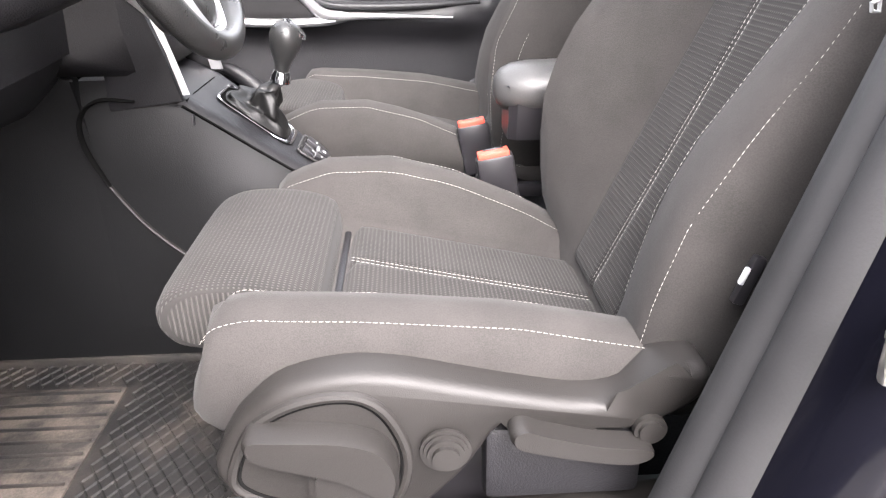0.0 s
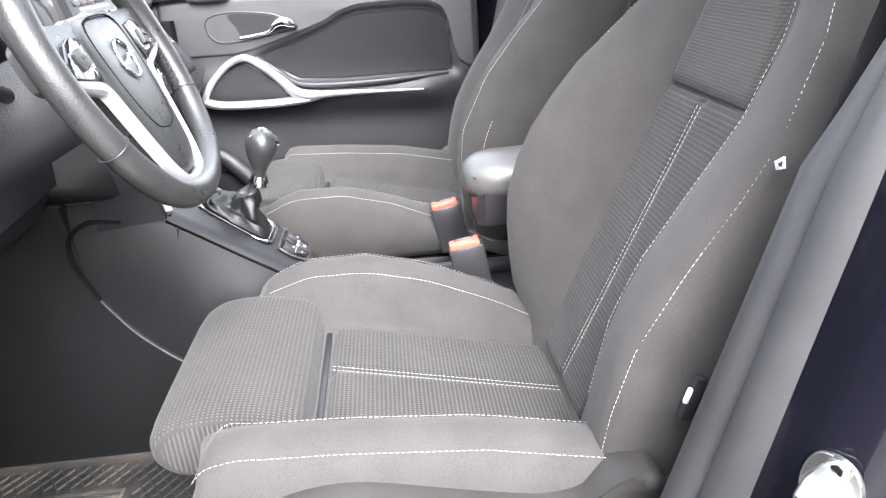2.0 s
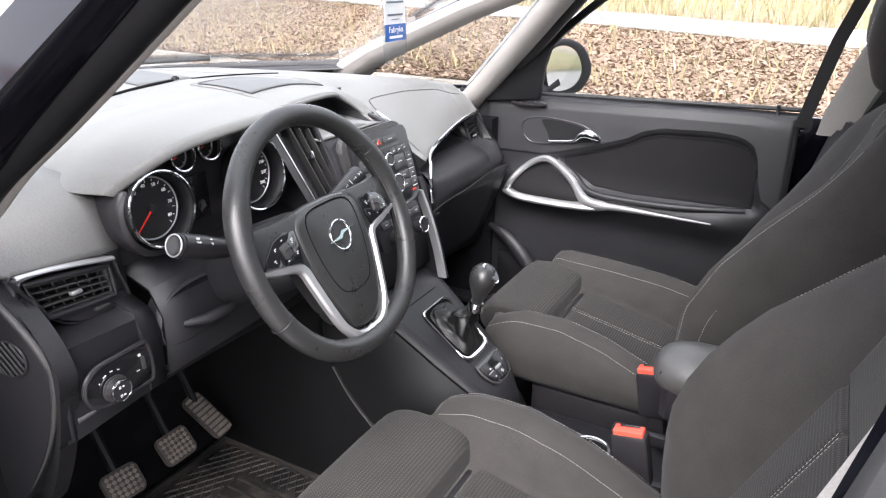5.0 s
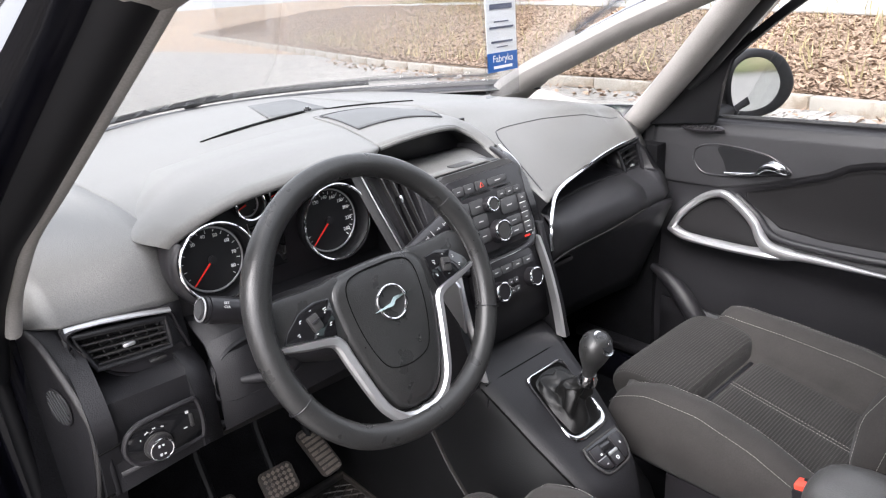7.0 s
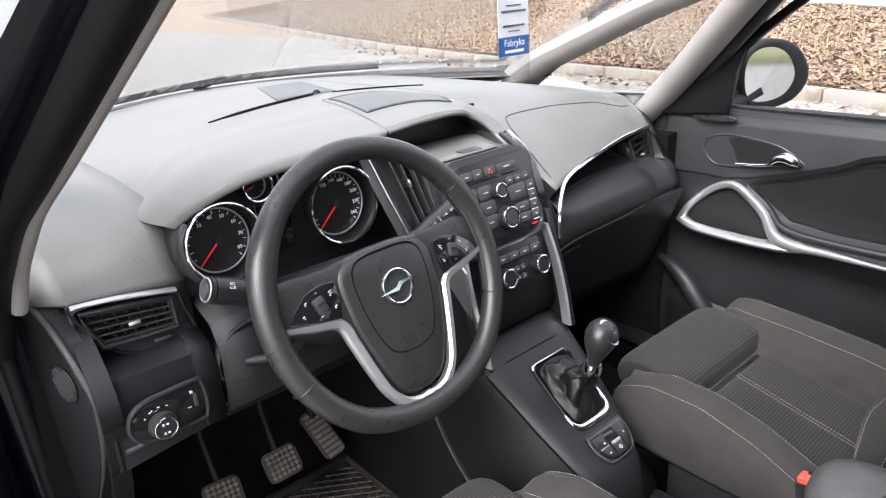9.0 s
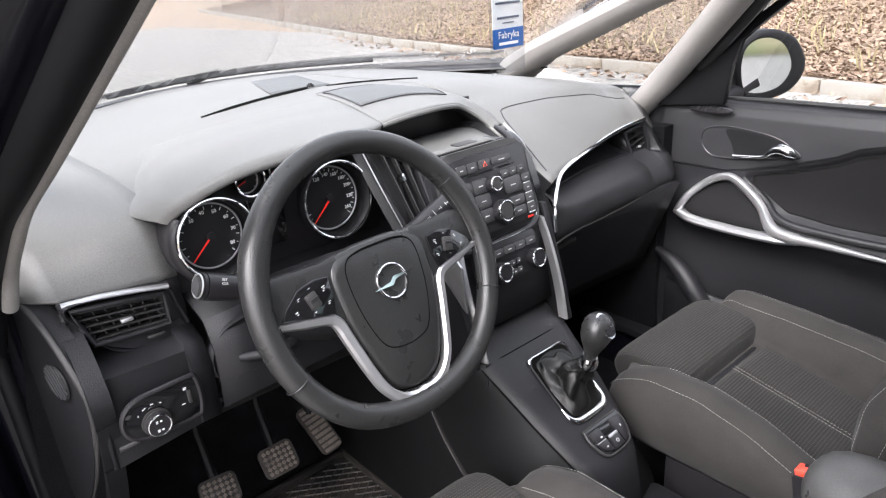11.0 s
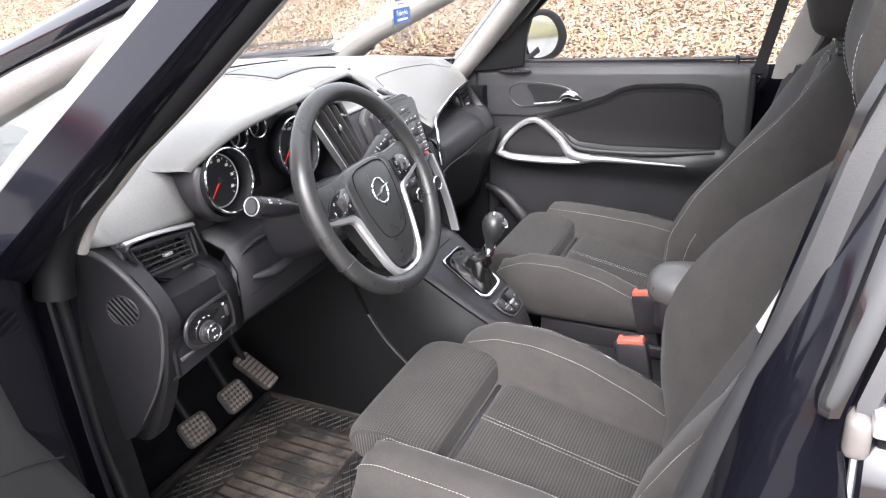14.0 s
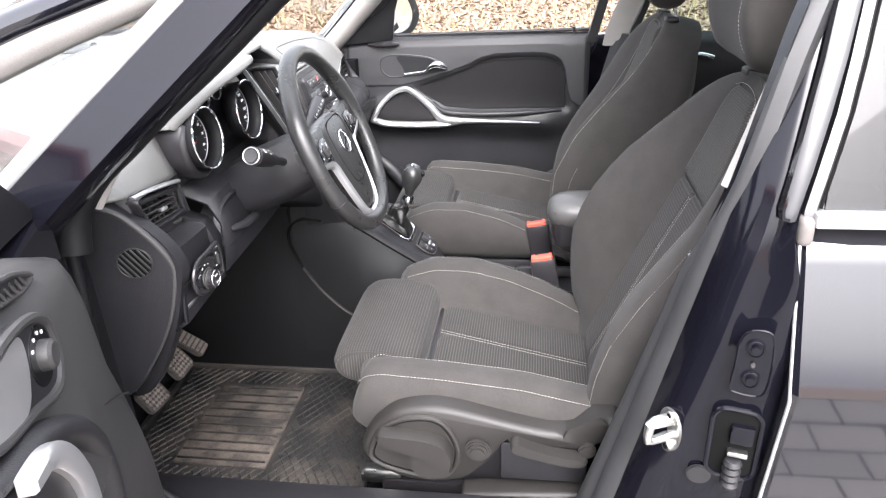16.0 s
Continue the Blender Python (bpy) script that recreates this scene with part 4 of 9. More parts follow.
part("window_post", loft([[(x + a, y + b, z) for a, b in ((-0.014, -0.012), (0.016, -0.012), (0.016, 0.02), (-0.014, 0.02))] for x, y, z in ((0.290, 0.760, 1.04), (0.335, 0.70, 1.245), (0.40, 0.63, 1.44))]), RUBBER, pdoor, "black window channel")
bm = bmesh.new()
bm.faces.new([bm.verts.new(q) for q in ((-0.36, 0.80, 1.05), (0.31, 0.80, 1.06), (0.40, 0.645, 1.45), (-0.10, 0.645, 1.45))])
pane = part("window_pane", bm, GLASS, pdoor, solid=0.004)
pane.visible_shadow = False
# outside mirror
MN = Vector((0.872, -0.487, 0.030)).normalized()
mm = facing((-0.383, 0.982, 1.120), MN)
oval = [(q.x, q.y) for q in spline([(-0.088, -0.01, 0), (-0.080, 0.045, 0), (-0.045, 0.072, 0), (0.01, 0.074, 0), (0.06, 0.050, 0), (0.090, 0.0, 0), (0.082, -0.040, 0), (0.045, -0.070, 0), (-0.02, -0.080, 0), (-0.07, -0.065, 0)], 60, True)]
face = [(a * 0.80 - 0.014, b * 0.86) for a, b in oval]
shell = [[mm @ Vector((a, b, d)) for a, b in face] for d in (-0.002, 0.005)]
shell += [[mm @ Vector((a * k, b * k, -d)) for a, b in oval] for d, k in ((-0.007, 0.98), (-0.004, 1.07), (0.0, 1.11), (0.03, 1.12), (0.07, 0.95), (0.10, 0.6), (0.108, 0.2))]
mir = part("mirror_housing", loft(shell), TUBE_BLACK, pdoor, "black door mirror housing", angle=40)
part("mirror_glass", slab([(a * 1.01, b * 1.01) for a, b in face], 0.003, mm @ Matrix.Translation((0, 0, 0.0005))), MIRROR, mir, "mirror glass")
part("mirror_arm", tube([(-0.43, 0.79, 1.062), (-0.435, 0.85, 1.052), (-0.43, 0.92, 1.058), (-0.42, 0.96, 1.075)], [0.03, 0.022, 0.02, 0.03], 12), TUBE_BLACK, mir)

# ---------------------------------------------------------------- rear passenger door and rear bench
rdoor = thing("rear_passenger_door", (0.85, 0.78, 0.40), "closed rear door with dark trim and tinted window", "car door")
part("door_trim", grid(lambda u, v: Vector((0.42 + 0.90 * u, 0.745 + 0.04 * smooth(0.9, 1.0, v), 0.36 + 0.70 * v)), 10, 16), PLASTIC, rdoor, solid=0.006)
part("door_skin", grid(lambda u, v: Vector((0.42 + 0.95 * u, lerp(0.25 + 0.80 * v, [(0.25, 0.84), (0.6, 0.875), (0.9, 0.865), (1.05, 0.835)]), 0.25 + 0.80 * v)), 8, 10), PAINT, rdoor, solid=0.008)
part("opener_lever", tube(spline([(0.60, 0.735, 0.99), (0.64, 0.728, 0.995), (0.68, 0.735, 0.985)], 10), 0.009, 10), CHROME, rdoor, "chrome opener lever")
bm = bmesh.new()
bm.faces.new([bm.verts.new(q) for q in ((0.40, 0.80, 1.05), (1.36, 0.80, 1.05), (1.30, 0.645, 1.45), (0.47, 0.645, 1.45))])
pane = part("window_pane", bm, GLASS_GREEN, rdoor, solid=0.004)
pane.visible_shadow = False
part("window_post", tube([(1.36, 0.78, 1.04), (1.33, 0.64, 1.45)], 0.03, 8), RUBBER, rdoor)

bench = thing("rear_bench", (1.15, 0, 0.32), "dark grey cloth rear bench with three places", "car seat")
for y in (-0.45, 0.0, 0.45):
    part("bench_cushion", rbox((0.50, 0.44, 0.18), Matrix.Translation((1.05, y, 0.52)) @ Matrix.Rotation(radians(5), 4, "Y"), 0.05, 4), FABRIC, bench)
    part("bench_back", rbox((0.14, 0.44, 0.62), Matrix.Translation((1.36, y, 0.84)) @ Matrix.Rotation(radians(20), 4, "Y"), 0.05, 4), FABRIC, bench)
    part("bench_headrest", rbox((0.08, 0.24, 0.14), Matrix.Translation((1.49, y, 1.20)) @ Matrix.Rotation(radians(12), 4, "Y"), 0.035, 4), FABRIC, bench)

# rear glass and tail posts close the cabin
for s in (-1, 1):
    part("tail_pillar", tube([(1.38, s * 0.80, 1.03), (1.45, s * 0.72, 1.3), (1.55, s * 0.60, 1.47)], 0.06, 10), PAINT, car)
    part("body_quarter", grid(lambda u, v: Vector((1.36 + 0.82 * u, s * (0.86 - 0.10 * u - 0.03 * v), 0.25 + 0.80 * v)), 6, 6), PAINT, car, solid=0.01)
    bm = bmesh.new()
    bm.faces.new([bm.verts.new(q) for q in ((1.42, s * 0.80, 1.05), (2.05, s * 0.72, 1.05), (1.95, s * 0.58, 1.42), (1.55, s * 0.62, 1.44))])
    p = part("quarter_pane", bm, GLASS_GREEN, car, solid=0.004)
    p.visible_shadow = False
bm = bmesh.new()
bm.faces.new([bm.verts.new(q) for q in ((2.15, -0.62, 1.0), (2.15, 0.62, 1.0), (2.05, 0.5, 1.46), (2.05, -0.5, 1.46))])
p = part("tail_pane", bm, GLASS_GREEN, car, solid=0.004)
p.visible_shadow = False

# ---------------------------------------------------------------- rear driver-side door (closed)
rl = thing("rear_driver_side_door", (0.9, -0.84, 0.30), "closed glossy dark rear door with bright window strip", "car door")


def skin_y(z):
    return lerp(z, [(0.25, -0.815), (0.45, -0.850), (0.65, -0.868), (0.862, -0.877), (0.875, -0.873), (0.98, -0.837), (1.07, -0.806)])


def edge_x(z):
    return lerp(z, [(0.25, 0.42), (0.62, 0.436), (0.86, 0.447), (1.07, 0.444)])


rows_ = []
for z in (0.25, 0.35, 0.45, 0.55, 0.65, 0.75, 0.82, 0.862, 0.875, 0.92, 0.98, 1.02, 1.068):
    e = edge_x(z)
    rows_.append([(e + 0.014, skin_y(z) + 0.05, z), (e + 0.002, skin_y(z) + 0.03, z), (e, skin_y(z) + 0.008, z), (e + 0.006, skin_y(z), z)] + [(x, skin_y(z) + 0.004 * math.sin((x - 0.45) * 3), z) for x in (0.55, 0.7, 0.9, 1.1, 1.37)])
part("door_skin", loft(rows_, closed=False), PAINT, rl, angle=9, solid=0.004)
part("edge_trim", tube([(edge_x(z) - 0.001, skin_y(z) + 0.004, z) for z in (0.26, 0.45, 0.65, 0.85, 1.068)], 0.0026, 8), SATIN, rl, "thin bright door edge")
part("belt_strip", prism([(0.4475, -0.836), (1.38, -0.836), (1.38, -0.79), (0.4475, -0.79)], "z", 1.072, 1.090, 0.004), SATIN, rl, "bright window strip")
part("strip_end", rbox((0.018, 0.03, 0.036), Matrix.Translation((0.441, -0.820, 1.066)), 0.007, 3), SEALANT, rl, "pale clip at the strip end")
part("window_frame", loft([[(x, y - 0.004, z), (x + 0.012, y - 0.006, z), (x + 0.016, y - 0.002, z), (x + 0.016, y + 0.02, z), (x, y + 0.02, z)] for x, y, z in ((0.437, -0.822, 1.075), (0.438, -0.816, 1.09), (0.452, -0.796, 1.133), (0.471, -0.768, 1.194), (0.485, -0.740, 1.254), (0.497, -0.713, 1.313), (0.535, -0.655, 1.44))]), PLASTIC_SMOOTH, rl, "dark plastic window frame edge")
part("window_seal", tube([(x + 0.018, y - 0.001, z) for x, y, z in ((0.438, -0.816, 1.092), (0.452, -0.796, 1.133), (0.471, -0.768, 1.194), (0.485, -0.740, 1.254), (0.497, -0.713, 1.313), (0.535, -0.655, 1.44))], 0.0024, 8), GAP, rl, "thin black glass seal")
bm = bmesh.new()
bm.faces.new([bm.verts.new(q) for q in ((0.46, -0.818, 1.085), (1.36, -0.818, 1.085), (1.32, -0.645, 1.46), (0.53, -0.645, 1.46))])
pane = part("window_pane", bm, GLASS_DARK, rl, solid=0.004)
pane.visible_shadow = False
part("door_trim", grid(lambda u, v: Vector((0.52 + 0.80 * u, -0.745 - 0.04 * smooth(0.9, 1.0, v), 0.36 + 0.70 * v)), 6, 8), PLASTIC, rl, solid=0.006)

# hardware on the middle pillar
striker = thing("door_striker", (0.318, -0.806, 0.748), "shiny zinc door striker bracket on the pillar", "door striker")
SM = facing((0.321, -0.812, 0.748), (-0.88, -0.48, 0.0))
part("striker_plate", slab([(q.x, q.y) for q in spline([(0.0, 0.034, 0), (0.016, 0.026, 0), (0.022, 0.0, 0), (0.016, -0.026, 0), (0.0, -0.036, 0), (-0.016, -0.026, 0), (-0.022, 0.0, 0), (-0.016, 0.026, 0)], 32, True)], 0.005, SM, 0.001), STEEL, striker)
part("striker_bow", tube([SM @ Vector(q) for q in ((0.0, 0.018, 0.002), (0.0, 0.020, 0.030), (0.0, 0.017, 0.038), (0.0, 0.0, 0.040), (0.0, -0.010, 0.038), (0.0, -0.012, 0.030), (0.0, -0.012, 0.002))], [0.010, 0.009, 0.0075, 0.0065, 0.0065, 0.0065, 0.008], 12), STEEL, striker, "bent zinc striker bow")
for v in (-0.026, 0.028):
    b = part("striker_bolt", disc(0.0085, 0.007, SM @ Matrix.Translation((0.004, v, 0.007)), 16, 0.001), STEEL, striker)
    part("bolt_socket", disc(0.0045, 0.002, SM @ Matrix.Translation((0.004, v, 0.0105)), 6), GAP, b)
hinge = thing("rear_door_hinge", (0.402, -0.848, 0.83), "black painted bolt plate of the rear door hinge", "hinge")
HM = facing((0.402, -0.847, 0.890), (-0.22, -0.975, 0)) @ Matrix.Diagonal((0.72, 0.84, 0.8, 1))
plate = [(q.x, q.y) for q in spline([(-0.026, 0.040, 0), (-0.010, 0.058, 0), (0.022, 0.056, 0), (0.030, 0.020, 0), (0.030, -0.030, 0), (0.020, -0.056, 0), (-0.022, -0.056, 0), (-0.030, -0.044, 0), (-0.028, 0.0, 0)], 54, True)]
part("hinge_plate", slab(plate, 0.005, HM, 0.002), FRAME_PAINT, hinge)
part("plate_edge", tube([HM @ Vector((a, b, 0.004)) for a, b in plate], 0.0018, 6, True), FRAME_PAINT, hinge)
for v in (-0.028, 0.028):
    b = part("hinge_bolt", disc(0.0175, 0.004, HM @ Matrix.Translation((0, v, 0.006)), 28, 0.0015), FRAME_PAINT, hinge)
    part("bolt_ring", ring(0.0135, 0.0016, HM @ Matrix.Translation((0, v, 0.0085)), 28, 6), FRAME_PAINT, b)
    part("bolt_head", disc(0.0085, 0.008, HM @ Matrix.Translation((0, v, 0.010)), 6, 0.001), FRAME_PAINT, b)
part("hinge_stud", disc(0.004, 0.006, HM @ Matrix.Translation((0.0, 0.0, 0.008)), 12, 0.001), PLASTIC_MID, hinge)
LM = facing((0.398, -0.843, 0.755), (-0.22, -0.975, 0))
pocket = rounded(0.062, 0.115, 0.018)
# thin black slab painting the pocket's shade; nothing is sunk here
part("hinge_pocket_shade", slab(pocket, 0.003, LM, 0.001), GAP, hinge, "black patch for the shaded pocket of the lower hinge")
part("pocket_edge", tube([LM @ Vector((a, b, 0.003)) for a, b in pocket], 0.004, 8, True), FRAME_PAINT, hinge)
part("hinge_arm", rbox((0.03, 0.030, 0.012), LM @ Matrix.Translation((0.008, 0.02, 0.006)), 0.003), FRAME_PAINT, hinge)
part("hinge_arm", rbox((0.026, 0.008, 0.014), LM @ Matrix.Translation((0.006, -0.012, 0.006)), 0.002), STEEL, hinge)
part("wire_boot", tube([LM @ Vector((0.002, -0.02 - 0.006 * i, 0.012)) for i in range(9)], [0.010, 0.013, 0.010, 0.013, 0.010, 0.013, 0.010, 0.013, 0.010], 12), PLASTIC, hinge, "ribbed rubber wire boot")
part("pillar_plug", disc(0.017, 0.005, facing((0.360, -0.838, 0.690), (-0.18, -0.98, 0)), 24, 0.002), PLASTIC, car, "round rubber plug")

# ---------------------------------------------------------------- driver door, swung open
ddoor = thing("driver_door", (-0.60, -0.86, 0.40), "wide open driver door with dark trim and silver pull handle", "car door")
TH = radians(68)
DD, DN, DF = Vector((math.cos(TH), -math.sin(TH), 0)), Vector((math.sin(TH), math.cos(TH), 0)), Vector((-0.43, -0.945, 0))


def D(s, d, z):
    """A place on the open door: s along it from the inner panel's front edge, d out of the panel."""
    p = DF + DD * s + DN * d
    return Vector((p.x, p.y, z))


def front_s(z):
    return lerp(z, [(0.38, -0.190), (0.58, -0.141), (0.71, -0.104), (0.83, -0.058), (0.90, -0.028), (0.995, -0.016), (1.04, -0.018), (1.066, -0.012), (1.09, 0.03), (1.11, 0.085)])


rings = []
for z in (0.38, 0.45, 0.57, 0.675, 0.75, 0.83, 0.9, 0.955, 1.0, 1.04, 1.07, 1.095, 1.11):
    f = front_s(z)
    dd = lerp(z, [(0.38, -0.02), (0.7, 0.0), (1.0, 0.0), (1.07, -0.012), (1.11, -0.05)])
    bul = 0.035 * bump(z, 0.90, 0.05)
    rings.append([D(f, dd - 0.06, z), D(f - 0.004, dd - 0.02, z), D(f + 0.008, dd - 0.004, z), D(f + 0.03, dd, z), D(f + 0.1, dd + bul * 0.2, z), D(f + 0.2, dd + bul, z), D(0.4, dd + bul, z), D(0.55, dd + bul, z), D(0.80, dd, z), D(0.82, dd - 0.06, z)])
part("door_trim", loft(rings, closed=True), PLASTIC_MID, ddoor, "dark grey grained door trim", angle=60)
rings = []
for z in (0.27, 0.4, 0.6, 0.8, 1.0, 1.08):
    o = lerp(z, [(0.27, -0.13), (0.6, -0.165), (1.0, -0.15), (1.08, -0.13)])
    rings.append([D(-0.22, o + 0.05, z), D(-0.20, o, z), D(0.2, o - 0.01, z), D(0.84, o, z), D(0.85, o + 0.04, z), D(0.84, -0.055, z), D(-0.13, -0.055, z)])
part("door_shell", loft(rings), PAINT, ddoor)
# mirror corner, frame, pane
part("mirror_corner", loft([[D(s, d, z) for s, z in ((-0.14, 1.08), (0.10, 1.10), (0.19, 1.32), (0.16, 1.33))] for d in (-0.10, -0.07)]), TUBE_BLACK, ddoor, "black triangular mirror corner")
part("window_frame", tube([D(-0.13, -0.10, 1.09), D(0.16, -0.14, 1.33), D(0.33, -0.17, 1.45), D(0.60, -0.18, 1.47), D(0.80, -0.15, 1.30), D(0.82, -0.09, 1.09)], 0.02, 8), PAINT, ddoor)
bm = bmesh.new()
bm.faces.new([bm.verts.new(q) for q in (D(0.10, -0.095, 1.08), D(0.82, -0.095, 1.08), D(0.80, -0.15, 1.30), D(0.60, -0.18, 1.47), D(0.33, -0.17, 1.45), D(0.19, -0.145, 1.33))])
pane = part("window_pane", bm, GLASS, ddoor, solid=0.004)
pane.visible_shadow = False
# switch dish, knob and pull handle
def flat(pts, d0, d1, n=50):
    c = [(q.x, q.y) for q in spline([(a, b, 0) for a, b in pts], n, True)]
    return loft([[D(a, d, b) for a, b in c] for d in (d0, d1)]), c


bm, c = flat([(0.146, 1.060), (0.167, 1.080), (0.20, 1.093), (0.25, 1.101), (0.31, 1.098), (0.345, 1.07), (0.32, 1.042), (0.24, 1.018), (0.190, 1.001), (0.160, 1.002), (0.143, 1.027)], -0.01, 0.004)
dishm = part("switch_dish", bm, PLASTIC, ddoor)
part("dish_rim", tube([D(a, 0.004, b) for a, b in c], 0.0055, 8, True), PLASTIC_MID, dishm)
part("bezel_plate", flat([(0.218, 1.085), (0.245, 1.094), (0.33, 1.088), (0.335, 1.052), (0.258, 1.028), (0.226, 1.050)], 0.0, 0.0065)[0], SATIN, dishm, "pale silver plate")
km = facing(D(0.184, 0.003, 1.046), DN)
sw = part("mirror_switch", disc(0.031, 0.005, km, 36, 0.001), GLOSS_BLACK, dishm, "round black mirror switch")
part("switch_knob", tube([km @ Vector((0.0, 0, 0.0)), km @ Vector((0, 0, 0.012)), km @ Vector((0, 0, 0.015))], [0.0165, 0.0155, 0.012], 24), PLASTIC_MID, sw)
for a in (50, 80, 110, 140):
    part("switch_mark", rbox((0.003, 0.003, 0.001), km @ Matrix.Translation((0.024 * math.cos(radians(a)), 0.024 * math.sin(radians(a)), 0.003)), 0), WHITE_INK, sw)
bm, c = flat([(0.088, 1.090), (0.111, 1.104), (0.151, 1.119), (0.21, 1.130), (0.23, 1.120), (0.18, 1.104), (0.120, 1.089)], -0.055, -0.018)
tw = part("tweeter_grille", bm, PLASTIC_SMOOTH, ddoor, "leaf shaped black vent grille")
part("grille_rim", tube([D(a, -0.018, b) for a, b in c], 0.0035, 8, True), PLASTIC_MID, tw)
for i in range(8):
    part("slat", tube([D(0.112 + 0.014 * i, -0.015, 1.091 + 0.0025 * i), D(0.116 + 0.014 * i, -0.018, 1.104 + 0.0025 * i)], 0.0018, 6), PLASTIC_MID, tw)
# pull handle: a flat satin strap over a dark grip, in a raised dark surround
strap = spline([(0.345, 1.020, 0), (0.300, 1.010, 0), (0.274, 0.990, 0), (0.252, 0.958, 0), (0.243, 0.922, 0), (0.250, 0.875, 0), (0.275, 0.825, 0), (0.32, 0.79, 0)], 40)
rows_ = []
for i, q in enumerate(strap):
    t = (strap[min(i + 1, len(strap) - 1)] - strap[max(i - 1, 0)]).normalized()
    nrm = Vector((-t.y, t.x, 0))
    w = lerp(i / (len(strap) - 1), [(0, 0.008), (0.3, 0.014), (0.6, 0.019), (1, 0.016)])
    o, a = q - nrm * w, q + nrm * w
    rows_.append([D(o.x, 0.018, o.y), D(o.x, 0.030, o.y), D(q.x - nrm.x * w * 0.5, 0.035, q.y - nrm.y * w * 0.5), D(q.x + nrm.x * w * 0.6, 0.035, q.y + nrm.y * w * 0.6), D(a.x, 0.031, a.y), D(a.x, 0.018, a.y)])
part("pull_handle", loft(rows_), SATIN, ddoor, "broad satin silver pull handle strap", angle=45)
part("handle_surround", tube(spline([D(0.36, 0.004, 1.030), D(0.274, 0.006, 1.008), D(0.222, 0.008, 0.980), D(0.192, 0.010, 0.952), D(0.170, 0.010, 0.905), D(0.162, 0.008, 0.85), D(0.175, 0.006, 0.79), D(0.22, 0.004, 0.74)], 40), [0.012, 0.020, 0.024, 0.026, 0.026, 0.024, 0.020], 14, squash=0.7), PLASTIC, ddoor, "padded dark surround of the handle")
part("handle_core", flat([(0.30, 1.000), (0.345, 1.005), (0.40, 0.93), (0.38, 0.83), (0.30, 0.80), (0.268, 0.88), (0.262, 0.95)], 0.0, 0.024)[0], PLASTIC_SMOOTH, ddoor, "dark grip hollow")
part("panel_seam", tube(spline([D(-0.058, 0.001, 0.825), D(0.0, 0.002, 0.860), D(0.077, 0.006, 0.900), D(0.165, 0.010, 0.940)], 16), 0.0015, 6), PLASTIC_SMOOTH, ddoor)
part("door_check", tube([(-0.60, -0.80, 0.62), D(-0.10, -0.06, 0.62)], 0.008, 8), STEEL, ddoor)
part("courtesy_lamp", slab(rounded(0.018, 0.06, 0.008), 0.003, facing(D(-0.052, -0.012, 0.80), DN - DD * 0.8), 0.001), CARD, ddoor)

# hinge-side body behind the open door
part("hinge_pillar", loft([[(-0.620 + lerp(z, [(0.3, -0.02), (0.7, -0.02), (1.0, 0.0)]) + dx, dy, z) for dx, dy in ((0.02, -0.70), (0.03, -0.735), (0.02, -0.76), (-0.03, -0.775), (-0.07, -0.80), (-0.16, -0.83), (-0.16, -0.70))] for z in (0.30, 0.5, 0.7, 0.9, 1.02)]), FRAME_PAINT, car)
part("hinge_seal", tube([(-0.594, -0.742, 1.02), (-0.602, -0.740, 0.9), (-0.616, -0.740, 0.7), (-0.60, -0.74, 0.5), (-0.53, -0.735, 0.44), (-0.30, -0.735, 0.43), (0.10, -0.735, 0.43), (0.15, -0.74, 0.45)], 0.011, 10), TUBE_BLACK, car, "black rubber door seal")

# ---------------------------------------------------------------- hanging card
card = thing("hanging_card", (-0.39, 0.035, 1.24), "white and blue plastic-sleeved card hanging from the screen", "card")
part("card_sheet", rbox((0.0012, 0.070, 0.130), Matrix.Translation((-0.39, 0.036, 1.338)), 0), CARD, card)
part("blue_band", rbox((0.0018, 0.070, 0.030), Matrix.Translation((-0.3898, 0.036, 1.2875)), 0), CARD_BLUE, card, "blue printed band")
fm = facing((-0.3885, 0.036, 1.2925), (1, 0, 0))
letters("Fabryka", 0.0155, fm, WHITE_INK, card, "word", 0.0001)
part("print_bar", rbox((0.0022, 0.044, 0.0045), Matrix.Translation((-0.3898, 0.036, 1.2795)), 0), WHITE_INK, card)
for z, w, h in ((1.311, 0.026, 0.0016), (1.319, 0.050, 0.0032), (1.341, 0.056, 0.0034), (1.350, 0.034, 0.002), (1.373, 0.052, 0.008)):
    part("print_bar", rbox((0.0022, w, h), Matrix.Translation((-0.3898, 0.036, z)), 0), CARD_DARK, card)
sleeve = part("clear_sleeve", rbox((0.004, 0.078, 0.178), Matrix.Translation((-0.39, 0.034, 1.322)), 0.001), FILM, card, "clear plastic sleeve")
sleeve.visible_shadow = False
part("cord", tube([(-0.39, 0.036, 1.40), (-0.392, 0.036, 1.43), (-0.395, 0.036, 1.462)], 0.0012, 6), WHITE_INK, card)

# wiper on the screen's lower edge
wiper = thing("windscreen_wiper", (-1.40, 0.0, 1.15), "black windscreen wiper lying at the screen base", "wiper")
blade = [screen(0.012, v) + Vector((-0.012, 0, 0.008)) for v in (0.30, 0.40, 0.5, 0.6, 0.7, 0.8)]
part("wiper_blade", tube(spline(blade, 24), 0.006, 8), RUBBER, wiper)
part("wiper_arm", tube([screen(0.0, 0.47) + Vector((-0.03, 0, 0.006)), screen(0.012, 0.53) + Vector((-0.02, 0, 0.018))], [0.014, 0.008], 8), PLASTIC_SMOOTH, wiper)

